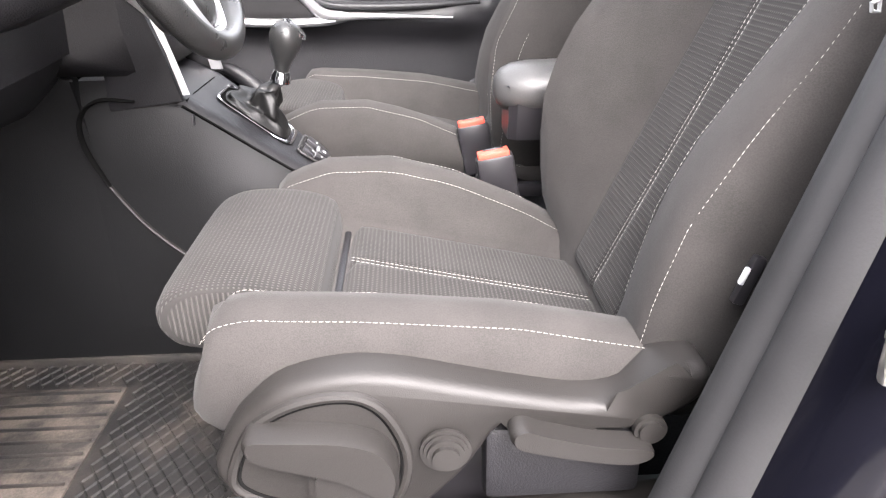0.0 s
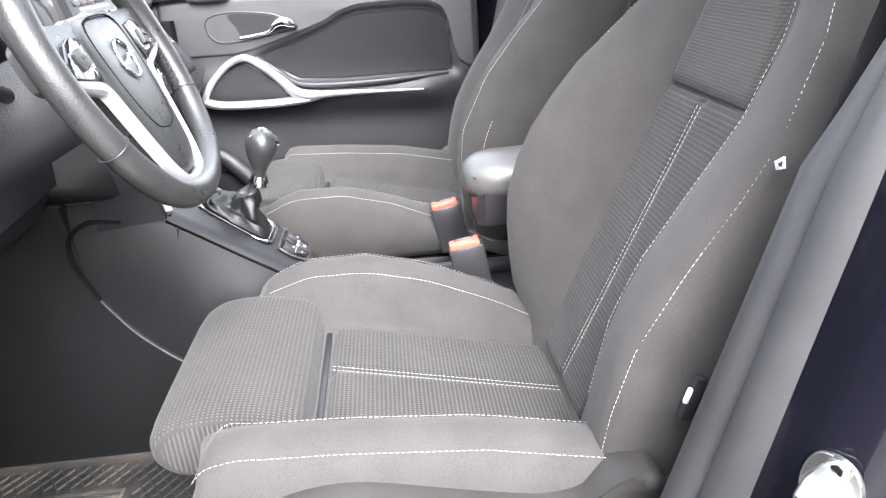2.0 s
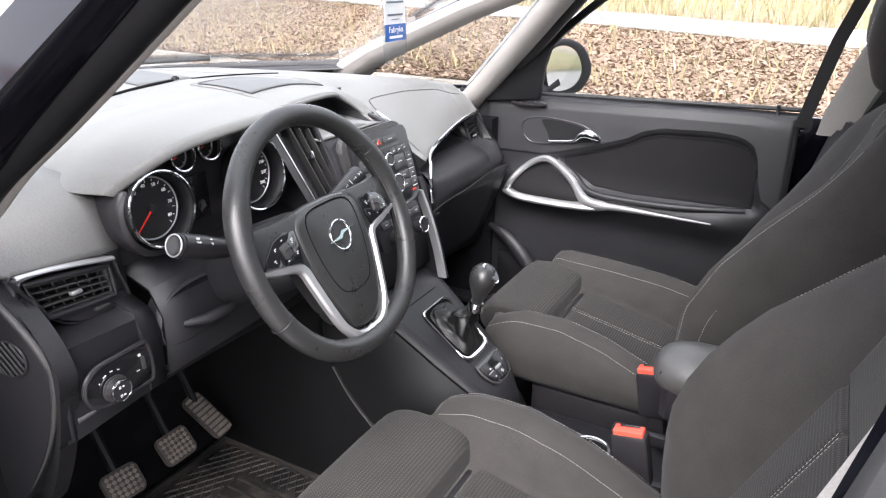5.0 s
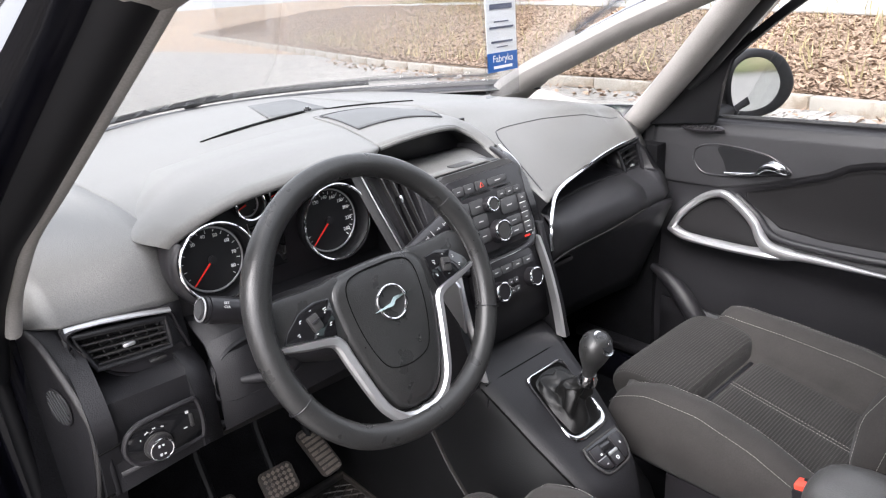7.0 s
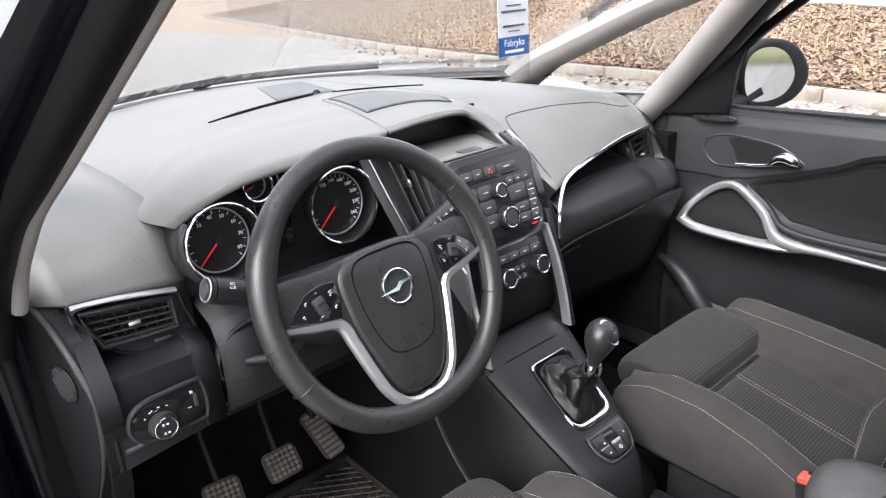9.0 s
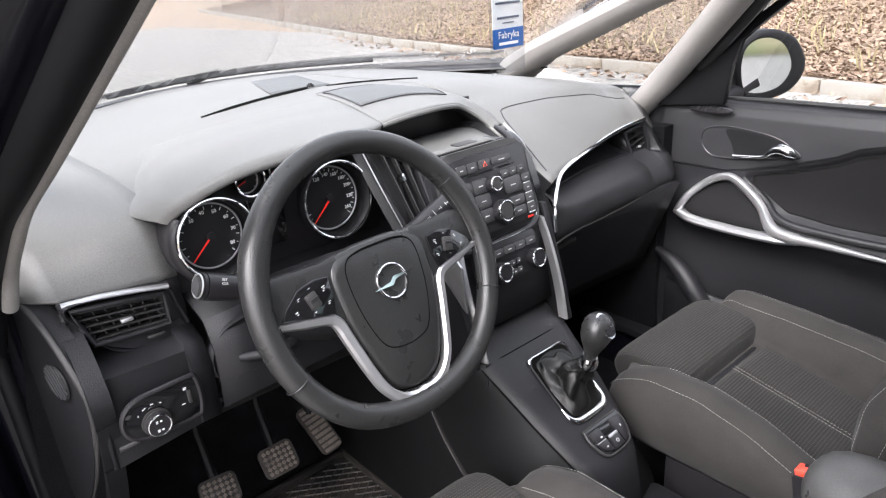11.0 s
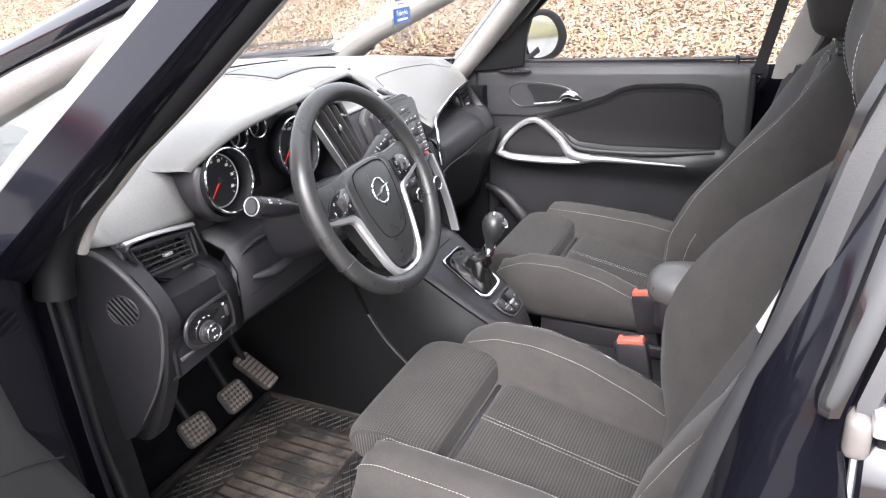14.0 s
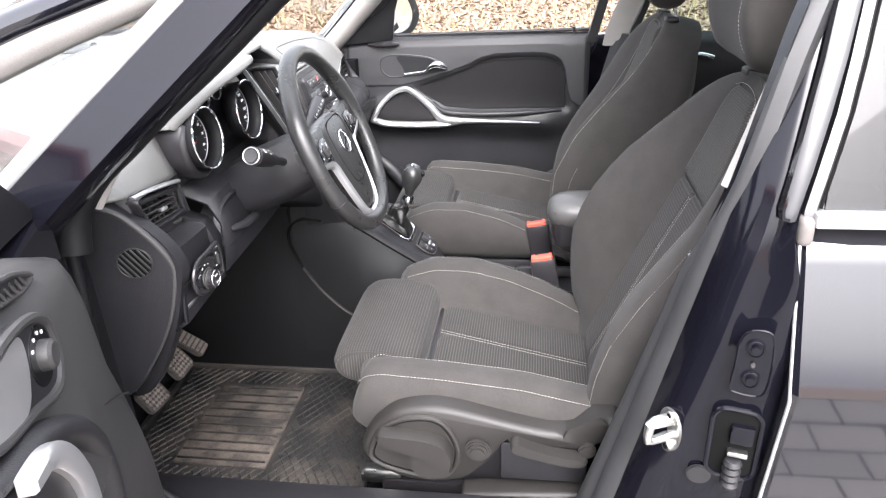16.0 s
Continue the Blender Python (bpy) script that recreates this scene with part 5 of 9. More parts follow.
# ---------------------------------------------------------------- front seats
OUT_CREST = [(-0.215, 0.60), (-0.20, 0.645), (-0.18, 0.662), (-0.05, 0.655), (0.10, 0.64), (0.25, 0.607), (0.34, 0.57)]
IN_CREST = [(-0.215, 0.59), (-0.20, 0.635), (-0.18, 0.652), (-0.12, 0.672), (-0.03, 0.672), (0.065, 0.648), (0.173, 0.600), (0.268, 0.545), (0.34, 0.52)]
BACK_X = [(0.46, 0.203), (0.55, 0.244), (0.64, 0.285), (0.74, 0.331), (0.84, 0.377), (0.935, 0.421), (1.02, 0.453), (1.10, 0.478), (1.15, 0.500)]
BACK_B = [(0.50, 0.0), (0.545, 0.012), (0.58, 0.045), (0.66, 0.09), (0.75, 0.125), (0.85, 0.122), (0.93, 0.098), (1.0, 0.062), (1.06, 0.034), (1.12, 0.01), (1.15, 0.0)]
SEAM_IN = [(0.50, 0.0), (0.56, 0.010), (0.60, 0.020), (0.642, 0.031), (0.702, 0.045), (0.772, 0.046), (0.852, 0.032), (0.932, 0.017), (1.0, 0.004), (1.05, 0.0), (1.15, 0.0)]
SEAM_OUT = [(0.50, 0.0), (0.56, 0.020), (0.60, 0.040), (0.653, 0.058), (0.725, 0.070), (0.806, 0.065), (0.876, 0.051), (0.939, 0.044), (0.993, 0.038), (1.037, 0.032), (1.08, 0.022), (1.12, 0.008), (1.15, 0.0)]
BACK_W = [(0.50, 0.215), (0.56, 0.238), (0.66, 0.255), (0.80, 0.262), (0.93, 0.258), (1.02, 0.232), (1.08, 0.196), (1.12, 0.15), (1.145, 0.10)]


def insert_z(x):
    return 0.597 - 0.23 * (x + 0.068)


def front_seat(yc, s, at, with_controls, label, group, reach=1.0):
    """A cloth car seat about the line y = yc; s: +1 where its outer side lies towards -y."""
    root = thing("front_seat", (at[0] + 0.05, yc, 0.33 + at[2]), label, "car seat", group)
    move = Vector(at)

    def P(x, v, z):
        return Vector((x, yc + s * v, z)) + Vector((at[0], 0, at[2]))

    # cushion body with side bolsters
    def ring_at(x, k=1.0, w=1.0):
        zi, zo, zn, zb = insert_z(x), lerp(x, OUT_CREST), lerp(x, IN_CREST), 0.515
        half = [(-0.15, zb), (-0.232, zb + 0.004), (-0.250, zb + 0.028), (-0.256, (zb + zo) / 2), (-0.252, zo - 0.028), (-0.238, zo - 0.006), (-0.212, zo + 0.004),
                (-0.183, zo - 0.002), (-0.160, max(zi + 0.012, zo - 0.02)), (-0.146, zi + 0.002), (-0.136, zi - 0.014)]
        other = [(0.136, zi - 0.014), (0.146, zi + 0.002), (0.160, max(zi + 0.012, zn - 0.02)), (0.183, zn - 0.002), (0.212, zn + 0.004), (0.238, zn - 0.006), (0.252, zn - 0.028),
                 (0.256, (zb + zn) / 2), (0.250, zb + 0.028), (0.232, zb + 0.004), (0.15, zb)]
        pts = half + other
        return [P(x, v * w, 0.575 + (z - 0.575) * k) for v, z in pts]
    rings = [ring_at(-0.222, 0.35, 0.92), ring_at(-0.219, 0.62, 0.965), ring_at(-0.212, 0.82, 0.985), ring_at(-0.200, 0.95)]
    rings += [ring_at(x) for x in (-0.185, -0.16, -0.12, -0.08, -0.03, 0.03, 0.09, 0.15, 0.2, 0.25, 0.3, 0.34)]
    cushion = part("cushion", loft(rings), FABRIC, root, angle=60)

    # ribbed centre panel
    def panel(u, w):
        x, v = -0.085 + 0.405 * u, (w * 2 - 1) * 0.139
        edge = max(0, (abs(w * 2 - 1) - 0.86) / 0.14) ** 2 * 0.022 + max(0, (0.05 - u) / 0.05) ** 2 * 0.02
        seam = 0.004 * math.exp(-(v / 0.006) ** 2)
        return P(x, v, insert_z(x) + 0.006 * (1 - (w * 2 - 1) ** 2) - edge - seam)
    part("centre_panel", grid(panel, 30, 48), RIB_X, root, "ribbed grey cloth centre panel", angle=80)

    # pull-out thigh pillow
    base = [(-0.100, 0.570), (-0.101, 0.610), (-0.110, 0.632), (-0.145, 0.646), (-0.195, 0.653), (-0.245, 0.650), (-0.274, 0.635), (-0.285, 0.612), (-0.278, 0.588), (-0.254, 0.571), (-0.18, 0.562), (-0.11, 0.562)]
    base = [(-0.10 + (a + 0.10) * reach, b) for a, b in base]
    prof = [(q.x, q.y) for q in spline([(a, b, 0) for a, b in base], 48, True)]
    rings = []
    for v, k in ((-0.158, 0.74), (-0.156, 0.84), (-0.150, 0.91), (-0.138, 0.965), (-0.11, 0.992), (-0.06, 1.0), (0, 1.0), (0.06, 1.0), (0.11, 0.992), (0.138, 0.965), (0.150, 0.91), (0.156, 0.84), (0.158, 0.74)):
        rings.append([P(-0.16 + (x + 0.16) * (0.25 + 0.75 * k), v, 0.618 + (z - 0.618) * k) for x, z in prof])
    pillow = part("thigh_support", loft(rings), RIB_X, root, "ribbed pull-out thigh cushion", angle=60)
    # rail seen in the gap behind the pillow
    part("gap_rail", rbox((0.012, 0.25, 0.03), Matrix.Translation(P(-0.092, 0, 0.575)), 0.004), PLASTIC, root)

    # backrest: a flat middle, a shallow outer and a deep inner side bolster
    def bolster(z, sg):
        return lerp(z, BACK_B if sg > 0 else SEAM_OUT)

    IN_SHAPE = [(0.40, 0.0), (0.44, 0.12), (0.50, 0.32), (0.58, 0.50), (0.68, 0.70), (0.78, 0.88), (0.87, 1.0), (0.94, 0.90)]

    def back_ring(z, k=1.0):
        w, xc = lerp(z, BACK_W) * k, lerp(z, BACK_X)
        deep = 0.115 - 0.03 * max(0, (z - 1.0) / 0.15)
        full = []
        for sg in (-1, 1):
            b = bolster(z, sg)
            if sg > 0:
                half = [(0.0, xc + 0.004)] + [(f * w, xc + 0.004 * (1 - g) - g * b) for f, g in IN_SHAPE]
            else:
                a, rise = lerp(z, SEAM_IN), 0.005 * min(1.0, b / 0.03)
                half = [(0.0, xc + 0.004), (-0.40 * w, xc + 0.003), (-0.445 * w, xc - 0.55 * a), (-0.482 * w, xc - a)]
                half += [(-f * w, xc - a - (b - a) * g - rise * r) for f, g, r in ((0.60, 0.40, 0.8), (0.75, 0.80, 1.2), (0.87, 1.0, 0.9), (0.945, 1.0, 0.0))]
            half += [(sg * 0.99 * w, xc - 0.60 * b + 0.006), (sg * w, xc - 0.25 * b + 0.03), (sg * 0.99 * w, xc + 0.06), (sg * 0.95 * w, xc + 0.09), (sg * 0.80 * w, xc + deep), (sg * 0.4 * w, xc + deep + 0.01)]
            full += list(reversed(half[1:])) if sg < 0 else half
        full.append((0.0, xc + deep + 0.012))
        return [P(x, v, z - 0.252 * (x - xc)) for v, x in full]
    rings = [back_ring(0.50, 0.9)] + [back_ring(z) for z in (0.52, 0.55, 0.59, 0.63, 0.68, 0.73, 0.78, 0.83, 0.88, 0.93, 0.98, 1.02, 1.06, 1.09, 1.115)] + [back_ring(1.132, 0.96), back_ring(1.145, 0.80), back_ring(1.152, 0.45)]
    body = part("backrest", loft(rings), FABRIC, root, angle=60)

    def back_panel(z0, z1, lift):
        def f(u, w):
            z = z0 + (z1 - z0) * u
            half = min(0.112, lerp(z, BACK_W) * 0.435)
            v = (w * 2 - 1) * half
            edge = max(0, (abs(w * 2 - 1) - 0.9) / 0.1) ** 2 * 0.012 + max(0, (0.03 - min(u, 1 - u)) / 0.03) ** 2 * 0.006
            seam = 0.004 * math.exp(-(v / 0.006) ** 2) if lift < 0.007 else 0
            return P(lerp(z, BACK_X) - lift + edge + seam, v, z)
        return f
    part("back_centre_panel", grid(back_panel(0.545, 0.932, 0.006), 40, 48), RIB_Z, root, "ribbed grey cloth centre panel", angle=80)
    part("back_upper_panel", grid(back_panel(0.938, 1.125, 0.008), 20, 24), RIB_FINE, root, "plain darker cloth shoulder panel", angle=80)

    # sewn seams
    st = bmesh.new()
    for v in (-0.0045, 0.0045):
        dashes([P(x, v, insert_z(x) + 0.0045) for x in np.linspace(-0.078, 0.25, 40)], bm=st)
        dashes([P(lerp(z, BACK_X) - 0.0045, v, z) for z in np.linspace(0.56, 0.93, 40)], bm=st)
    for sg, crest in ((-1, OUT_CREST), (1, IN_CREST)):
        dashes(spline([P(-0.20, sg * 0.180, lerp(-0.20, crest) - 0.008)] + [P(x, sg * 0.172, max(insert_z(x) + 0.014, lerp(x, crest) - 0.0085)) for x in np.linspace(-0.18, 0.25, 14)], 90), bm=st)
        dashes(spline([P(-0.2125, sg * 0.20, lerp(-0.2, crest) - 0.03), P(-0.206, sg * 0.236, lerp(-0.2, crest) - 0.014)] + [P(x, sg * 0.2385, lerp(x, crest) - 0.0045) for x in np.linspace(-0.19, 0.30, 16)], 90), bm=st)
        inner, outer = [], []
        for z in np.linspace(0.60, 1.09, 26):
            w, b, xc = lerp(z, BACK_W), bolster(z, sg), lerp(z, BACK_X)
            f, off = (0.482, lerp(z, SEAM_IN)) if sg < 0 else (0.925, 0.93 * b)
            inner.append(P(xc - off - 0.001 - (0.0045 * smooth(0.93, 0.99, z) if sg < 0 else 0.0), sg * f * w, z + 0.252 * off))
        for z in np.linspace(0.56, 1.06, 26):
            w, b, xc = lerp(z, BACK_W), bolster(z, sg), lerp(z, BACK_X)
            f, g = (0.945, 1.0) if sg < 0 else (0.995, 0.60)
            outer.append(P(xc - g * b + 0.0005, sg * f * w, z + 0.252 * g * b))
        dashes(inner, bm=st)
        if sg < 0:
            dashes(outer, bm=st)
        else:
            dashes(outer[:12], bm=st)
    for sg in (-1, 1):
        low = [P(lerp(z, BACK_X) - 0.004 - 0.70 * bolster(z, sg) * k, sg * v, z + 0.10 * k * bolster(z, sg)) for v, z, k in ((0.236, 0.72, 1.1), (0.222, 0.675, 1.1), (0.198, 0.64, 0.95), (0.168, 0.615, 0.6), (0.142, 0.602, 0.2))]
        dashes(spline(low, 30), bm=st)
    wt = lerp(1.09, BACK_W)
    dashes(spline([P(lerp(z, BACK_X) - 0.0065, f * wt, z) for f, z in ((-0.482, 1.090), (-0.44, 1.112), (-0.34, 1.126), (-0.12, 1.134), (0.15, 1.134), (0.36, 1.124))], 60), bm=st)
    tagged(part("stitching", st, THREAD, root, "pale contrast stitching"), kind="stuff")

    # head restraint on two posts
    hx, hz = 0.508, 1.270
    base = [(-0.062, -0.045), (-0.07, 0.0), (-0.06, 0.07), (-0.02, 0.102), (0.03, 0.098), (0.05, 0.04), (0.046, -0.05), (0.03, -0.088), (-0.01, -0.098), (-0.045, -0.085)]
    prof = [(q.x, q.y) for q in spline([(a, b, 0) for a, b in base], 40, True)]
    rings = []
    for v, k in ((-0.142, 0.45), (-0.139, 0.66), (-0.131, 0.82), (-0.115, 0.93), (-0.085, 0.985), (-0.04, 1), (0.04, 1), (0.085, 0.985), (0.115, 0.93), (0.131, 0.82), (0.139, 0.66), (0.142, 0.45)):
        bow = 0.02 * (v / 0.14) ** 2
        rings.append([P(hx + x * (0.4 + 0.6 * k) - bow, v, hz + z * k) for x, z in prof])
    head = part("headrest", loft(rings), FABRIC, root, angle=60)
    hs = bmesh.new()
    for sg in (-1, 1):
        seam = []
        for i in range(26):
            a = -2.6 + i * 0.16
            seam.append(P(hx - 0.061 * math.cos(a * 0.5) - 0.021, sg * 0.108, hz + 0.09 * math.sin(a * 0.5)))
        dashes(seam, bm=hs)
    tagged(part("seam", hs, THREAD, head, "pale contrast stitching"), kind="stuff")
    for v in (-0.07, 0.07):
        part("headrest_post", tube([P(0.525, v, 1.10), P(0.515, v, 1.20)], 0.0065, 12), CHROME, root)
        part("post_collar", rbox((0.034, 0.042, 0.014), Matrix.Translation(P(0.512, v, 1.146)), 0.005), PLASTIC, root)

    if with_controls:
        tag = P(0.366, -0.262, 0.931)
        part("airbag_tag", tube([tag + Vector(q) for q in ((0.005, 0, -0.005), (-0.003, -0.003, -0.004), (-0.006, -0.005, 0.002), (0.003, -0.001, 0.004))], 0.0017, 8, True), CARD, root, "small white bracket on the outer seam")
        clip = P(0.305, -0.268, 0.696)
        part("side_clip", rbox((0.012, 0.010, 0.050), Matrix.Translation(clip) @ Matrix.Rotation(radians(18), 4, "Y"), 0.003), PLASTIC_SMOOTH, root)
        part("clip_edge", rbox((0.005, 0.006, 0.018), Matrix.Translation(clip + Vector((-0.006, -0.003, 0.006))) @ Matrix.Rotation(radians(18), 4, "Y"), 0.002), CARD, root, "white clip edge")

    # side cover, levers and rails
    cover_out = [(-0.196, 0.513), (-0.18, 0.560), (-0.155, 0.591), (-0.122, 0.614), (-0.069, 0.625), (-0.02, 0.622), (0.036, 0.609), (0.091, 0.596), (0.15, 0.584), (0.19, 0.585), (0.215, 0.598), (0.245, 0.616), (0.270, 0.618), (0.280, 0.600), (0.262, 0.572), (0.20, 0.545), (0.12, 0.555), (0.082, 0.560), (0.055, 0.520), (0.030, 0.488), (-0.007, 0.458), (-0.078, 0.446), (-0.150, 0.465)]
    curve = [(q.x, q.y) for q in spline([(a, b, 0) for a, b in cover_out], 90, True)]
    y_out = 0.292 if with_controls else 0.272
    cx, cz = sum(a for a, _ in curve) / len(curve), sum(b for _, b in curve) / len(curve)
    def shrink(d):
        out = []
        n = len(curve)
        for i in range(n):
            t = Vector((curve[(i + 1) % n][0] - curve[i - 1][0], curve[(i + 1) % n][1] - curve[i - 1][1])).normalized()
            nrm = Vector((-t.y, t.x))
            if nrm.dot(Vector((cx - curve[i][0], cz - curve[i][1]))) < 0:
                nrm = -nrm
            out.append((curve[i][0] + nrm.x * d, curve[i][1] + nrm.y * d))
        return out
    rings = [[P(x, -w, z) for x, z in shrink(d)] for w, d in ((0.20, 0.0), (y_out - 0.014, 0.0), (y_out - 0.005, 0.003), (y_out, 0.010))]
    part("side_cover", loft(rings), PLASTIC_BROWN if with_controls else PLASTIC, root, "grey-brown moulded plastic seat base cover")
    if with_controls:
        rec = [(-0.178, 0.515), (-0.164, 0.555), (-0.144, 0.582), (-0.102, 0.602), (-0.055, 0.604), (-0.026, 0.580), (-0.010, 0.530), (-0.024, 0.480), (-0.065, 0.466), (-0.133, 0.480), (-0.166, 0.495)]
        rc = [(q.x, q.y) for q in spline([(a, b, 0) for a, b in rec], 60, True)]
        part("lever_recess", loft([[P(x, -w, z) for x, z in rc] for w in (y_out - 0.01, y_out + 0.0015)]), PLASTIC_BROWN, root, "recess round the height lever")
        part("recess_rim", tube([P(x, -(y_out + 0.001), z) for x, z in rc], 0.0055, 8, True), PLASTIC_BROWN, root)
        part("recess_gap", tube([P(-0.085 + (x + 0.085) * 0.93, -(y_out + 0.0015), 0.535 + (z - 0.535) * 0.92) for x, z in rc], 0.0022, 6, True), GAP, root, "dark gap inside the rim")
        lever = part("height_lever", disc(0.042, 0.026, facing(P(-0.061, -(y_out + 0.012), 0.518), (0, -s, 0)), 40, 0.006), PLASTIC_BROWN, root)
        arm = [(-0.153, 0.582), (-0.156, 0.566), (-0.143, 0.556), (-0.10, 0.541), (-0.07, 0.530), (-0.030, 0.505), (-0.019, 0.520), (-0.022, 0.545), (-0.038, 0.566), (-0.072, 0.577), (-0.12, 0.581)]
        ac = [(q.x, q.y) for q in spline([(a, b, 0) for a, b in arm], 60, True)]
        part("lever_arm", loft([[P(a * k + (1 - k) * -0.08, -w, b * k + (1 - k) * 0.558) for a, b in ac] for w, k in ((y_out + 0.002, 1.0), (y_out + 0.026, 1.0), (y_out + 0.032, 0.94))]), PLASTIC_BROWN, lever)
        knob = part("lumbar_knob", disc(0.0245, 0.010, facing(P(0.026, -(y_out + 0.004), 0.540), (0, -s, 0)), 36, 0.003), PLASTIC_BROWN, root)
        part("knob_cap", disc(0.018, 0.018, facing(P(0.026, -(y_out + 0.009), 0.540), (0, -s, 0)), 36, 0.005), PLASTIC_BROWN, knob)
        rl = [(0.086, 0.568), (0.090, 0.554), (0.12, 0.544), (0.17, 0.532), (0.205, 0.528), (0.222, 0.536), (0.215, 0.545), (0.17, 0.552), (0.12, 0.566), (0.098, 0.574)]
        rcv = [(q.x, q.y) for q in spline([(a, b, 0) for a, b in rl], 60, True)]
        part("recline_lever", loft([[P(a, -w, b) for a, b in rcv] for w in (y_out - 0.002, y_out + 0.018)] + [[P(a * 0.96 + 0.04 * 0.17, -(y_out + 0.024), b * 0.94 + 0.06 * 0.55) for a, b in rcv]]), PLASTIC_BROWN, root)
        part("recline_housing", rbox((0.16, 0.03, 0.09), Matrix.Translation(P(0.145, -(y_out - 0.024), 0.505)), 0.008), PLASTIC, root, "dark housing behind the recline lever")
        part("recline_pivot", disc(0.016, 0.016, facing(P(0.222, -(y_out + 0.002), 0.553), (0, -s, 0)), 28, 0.004), PLASTIC_BROWN, root)
    part("rail_cover", rbox((0.30, 0.050, 0.030), Matrix.Translation(P(0.14, -0.272, 0.425)) @ Matrix.Rotation(radians(-5), 4, "Y"), 0.010, 3), PLASTIC_BROWN, root)
    part("rail_plate", rbox((0.075, 0.022, 0.020), Matrix.Translation(P(-0.165, -0.268, 0.448)), 0.004), STEEL, root, "bare steel rail end")
    for v in (-0.21, 0.21):
        part("seat_rail", rbox((0.50, 0.05, 0.035), Matrix.Translation(P(0.07, v, 0.375)), 0.006), PLASTIC_SMOOTH, root)
        part("rail_end", rbox((0.05, 0.036, 0.022), Matrix.Translation(P(-0.20, v, 0.385)), 0.003), STEEL, root)
        part("seat_leg", rbox((0.30, 0.03, 0.12), Matrix.Translation(P(0.06, v, 0.45)), 0.01), PLASTIC_SMOOTH, root)
    return root


driver_seat = front_seat(-0.355, 1, (0, 0, 0), True, "dark grey-brown cloth driver seat with pale stitching and side levers", "front seats")
passenger_seat = front_seat(0.385, -1, (-0.048, 0, 0.016), False, "dark grey cloth passenger seat with pale stitching and ribbed centre", "front seats", 0.88)

# ---------------------------------------------------------------- dashboard
dash = thing("dashboard", (-0.6, 0, 0.75), "dark grey grained plastic dashboard with silver trim", "dashboard")


def top_z(x, y):
    return 1.168 - 0.16 * y * y - 0.02 * max(0.0, (-x - 0.9)) - 0.10 * max(0.0, -x - 1.35)


def front_x(y):
    return -1.53 + 0.75 * y * y * 1.35


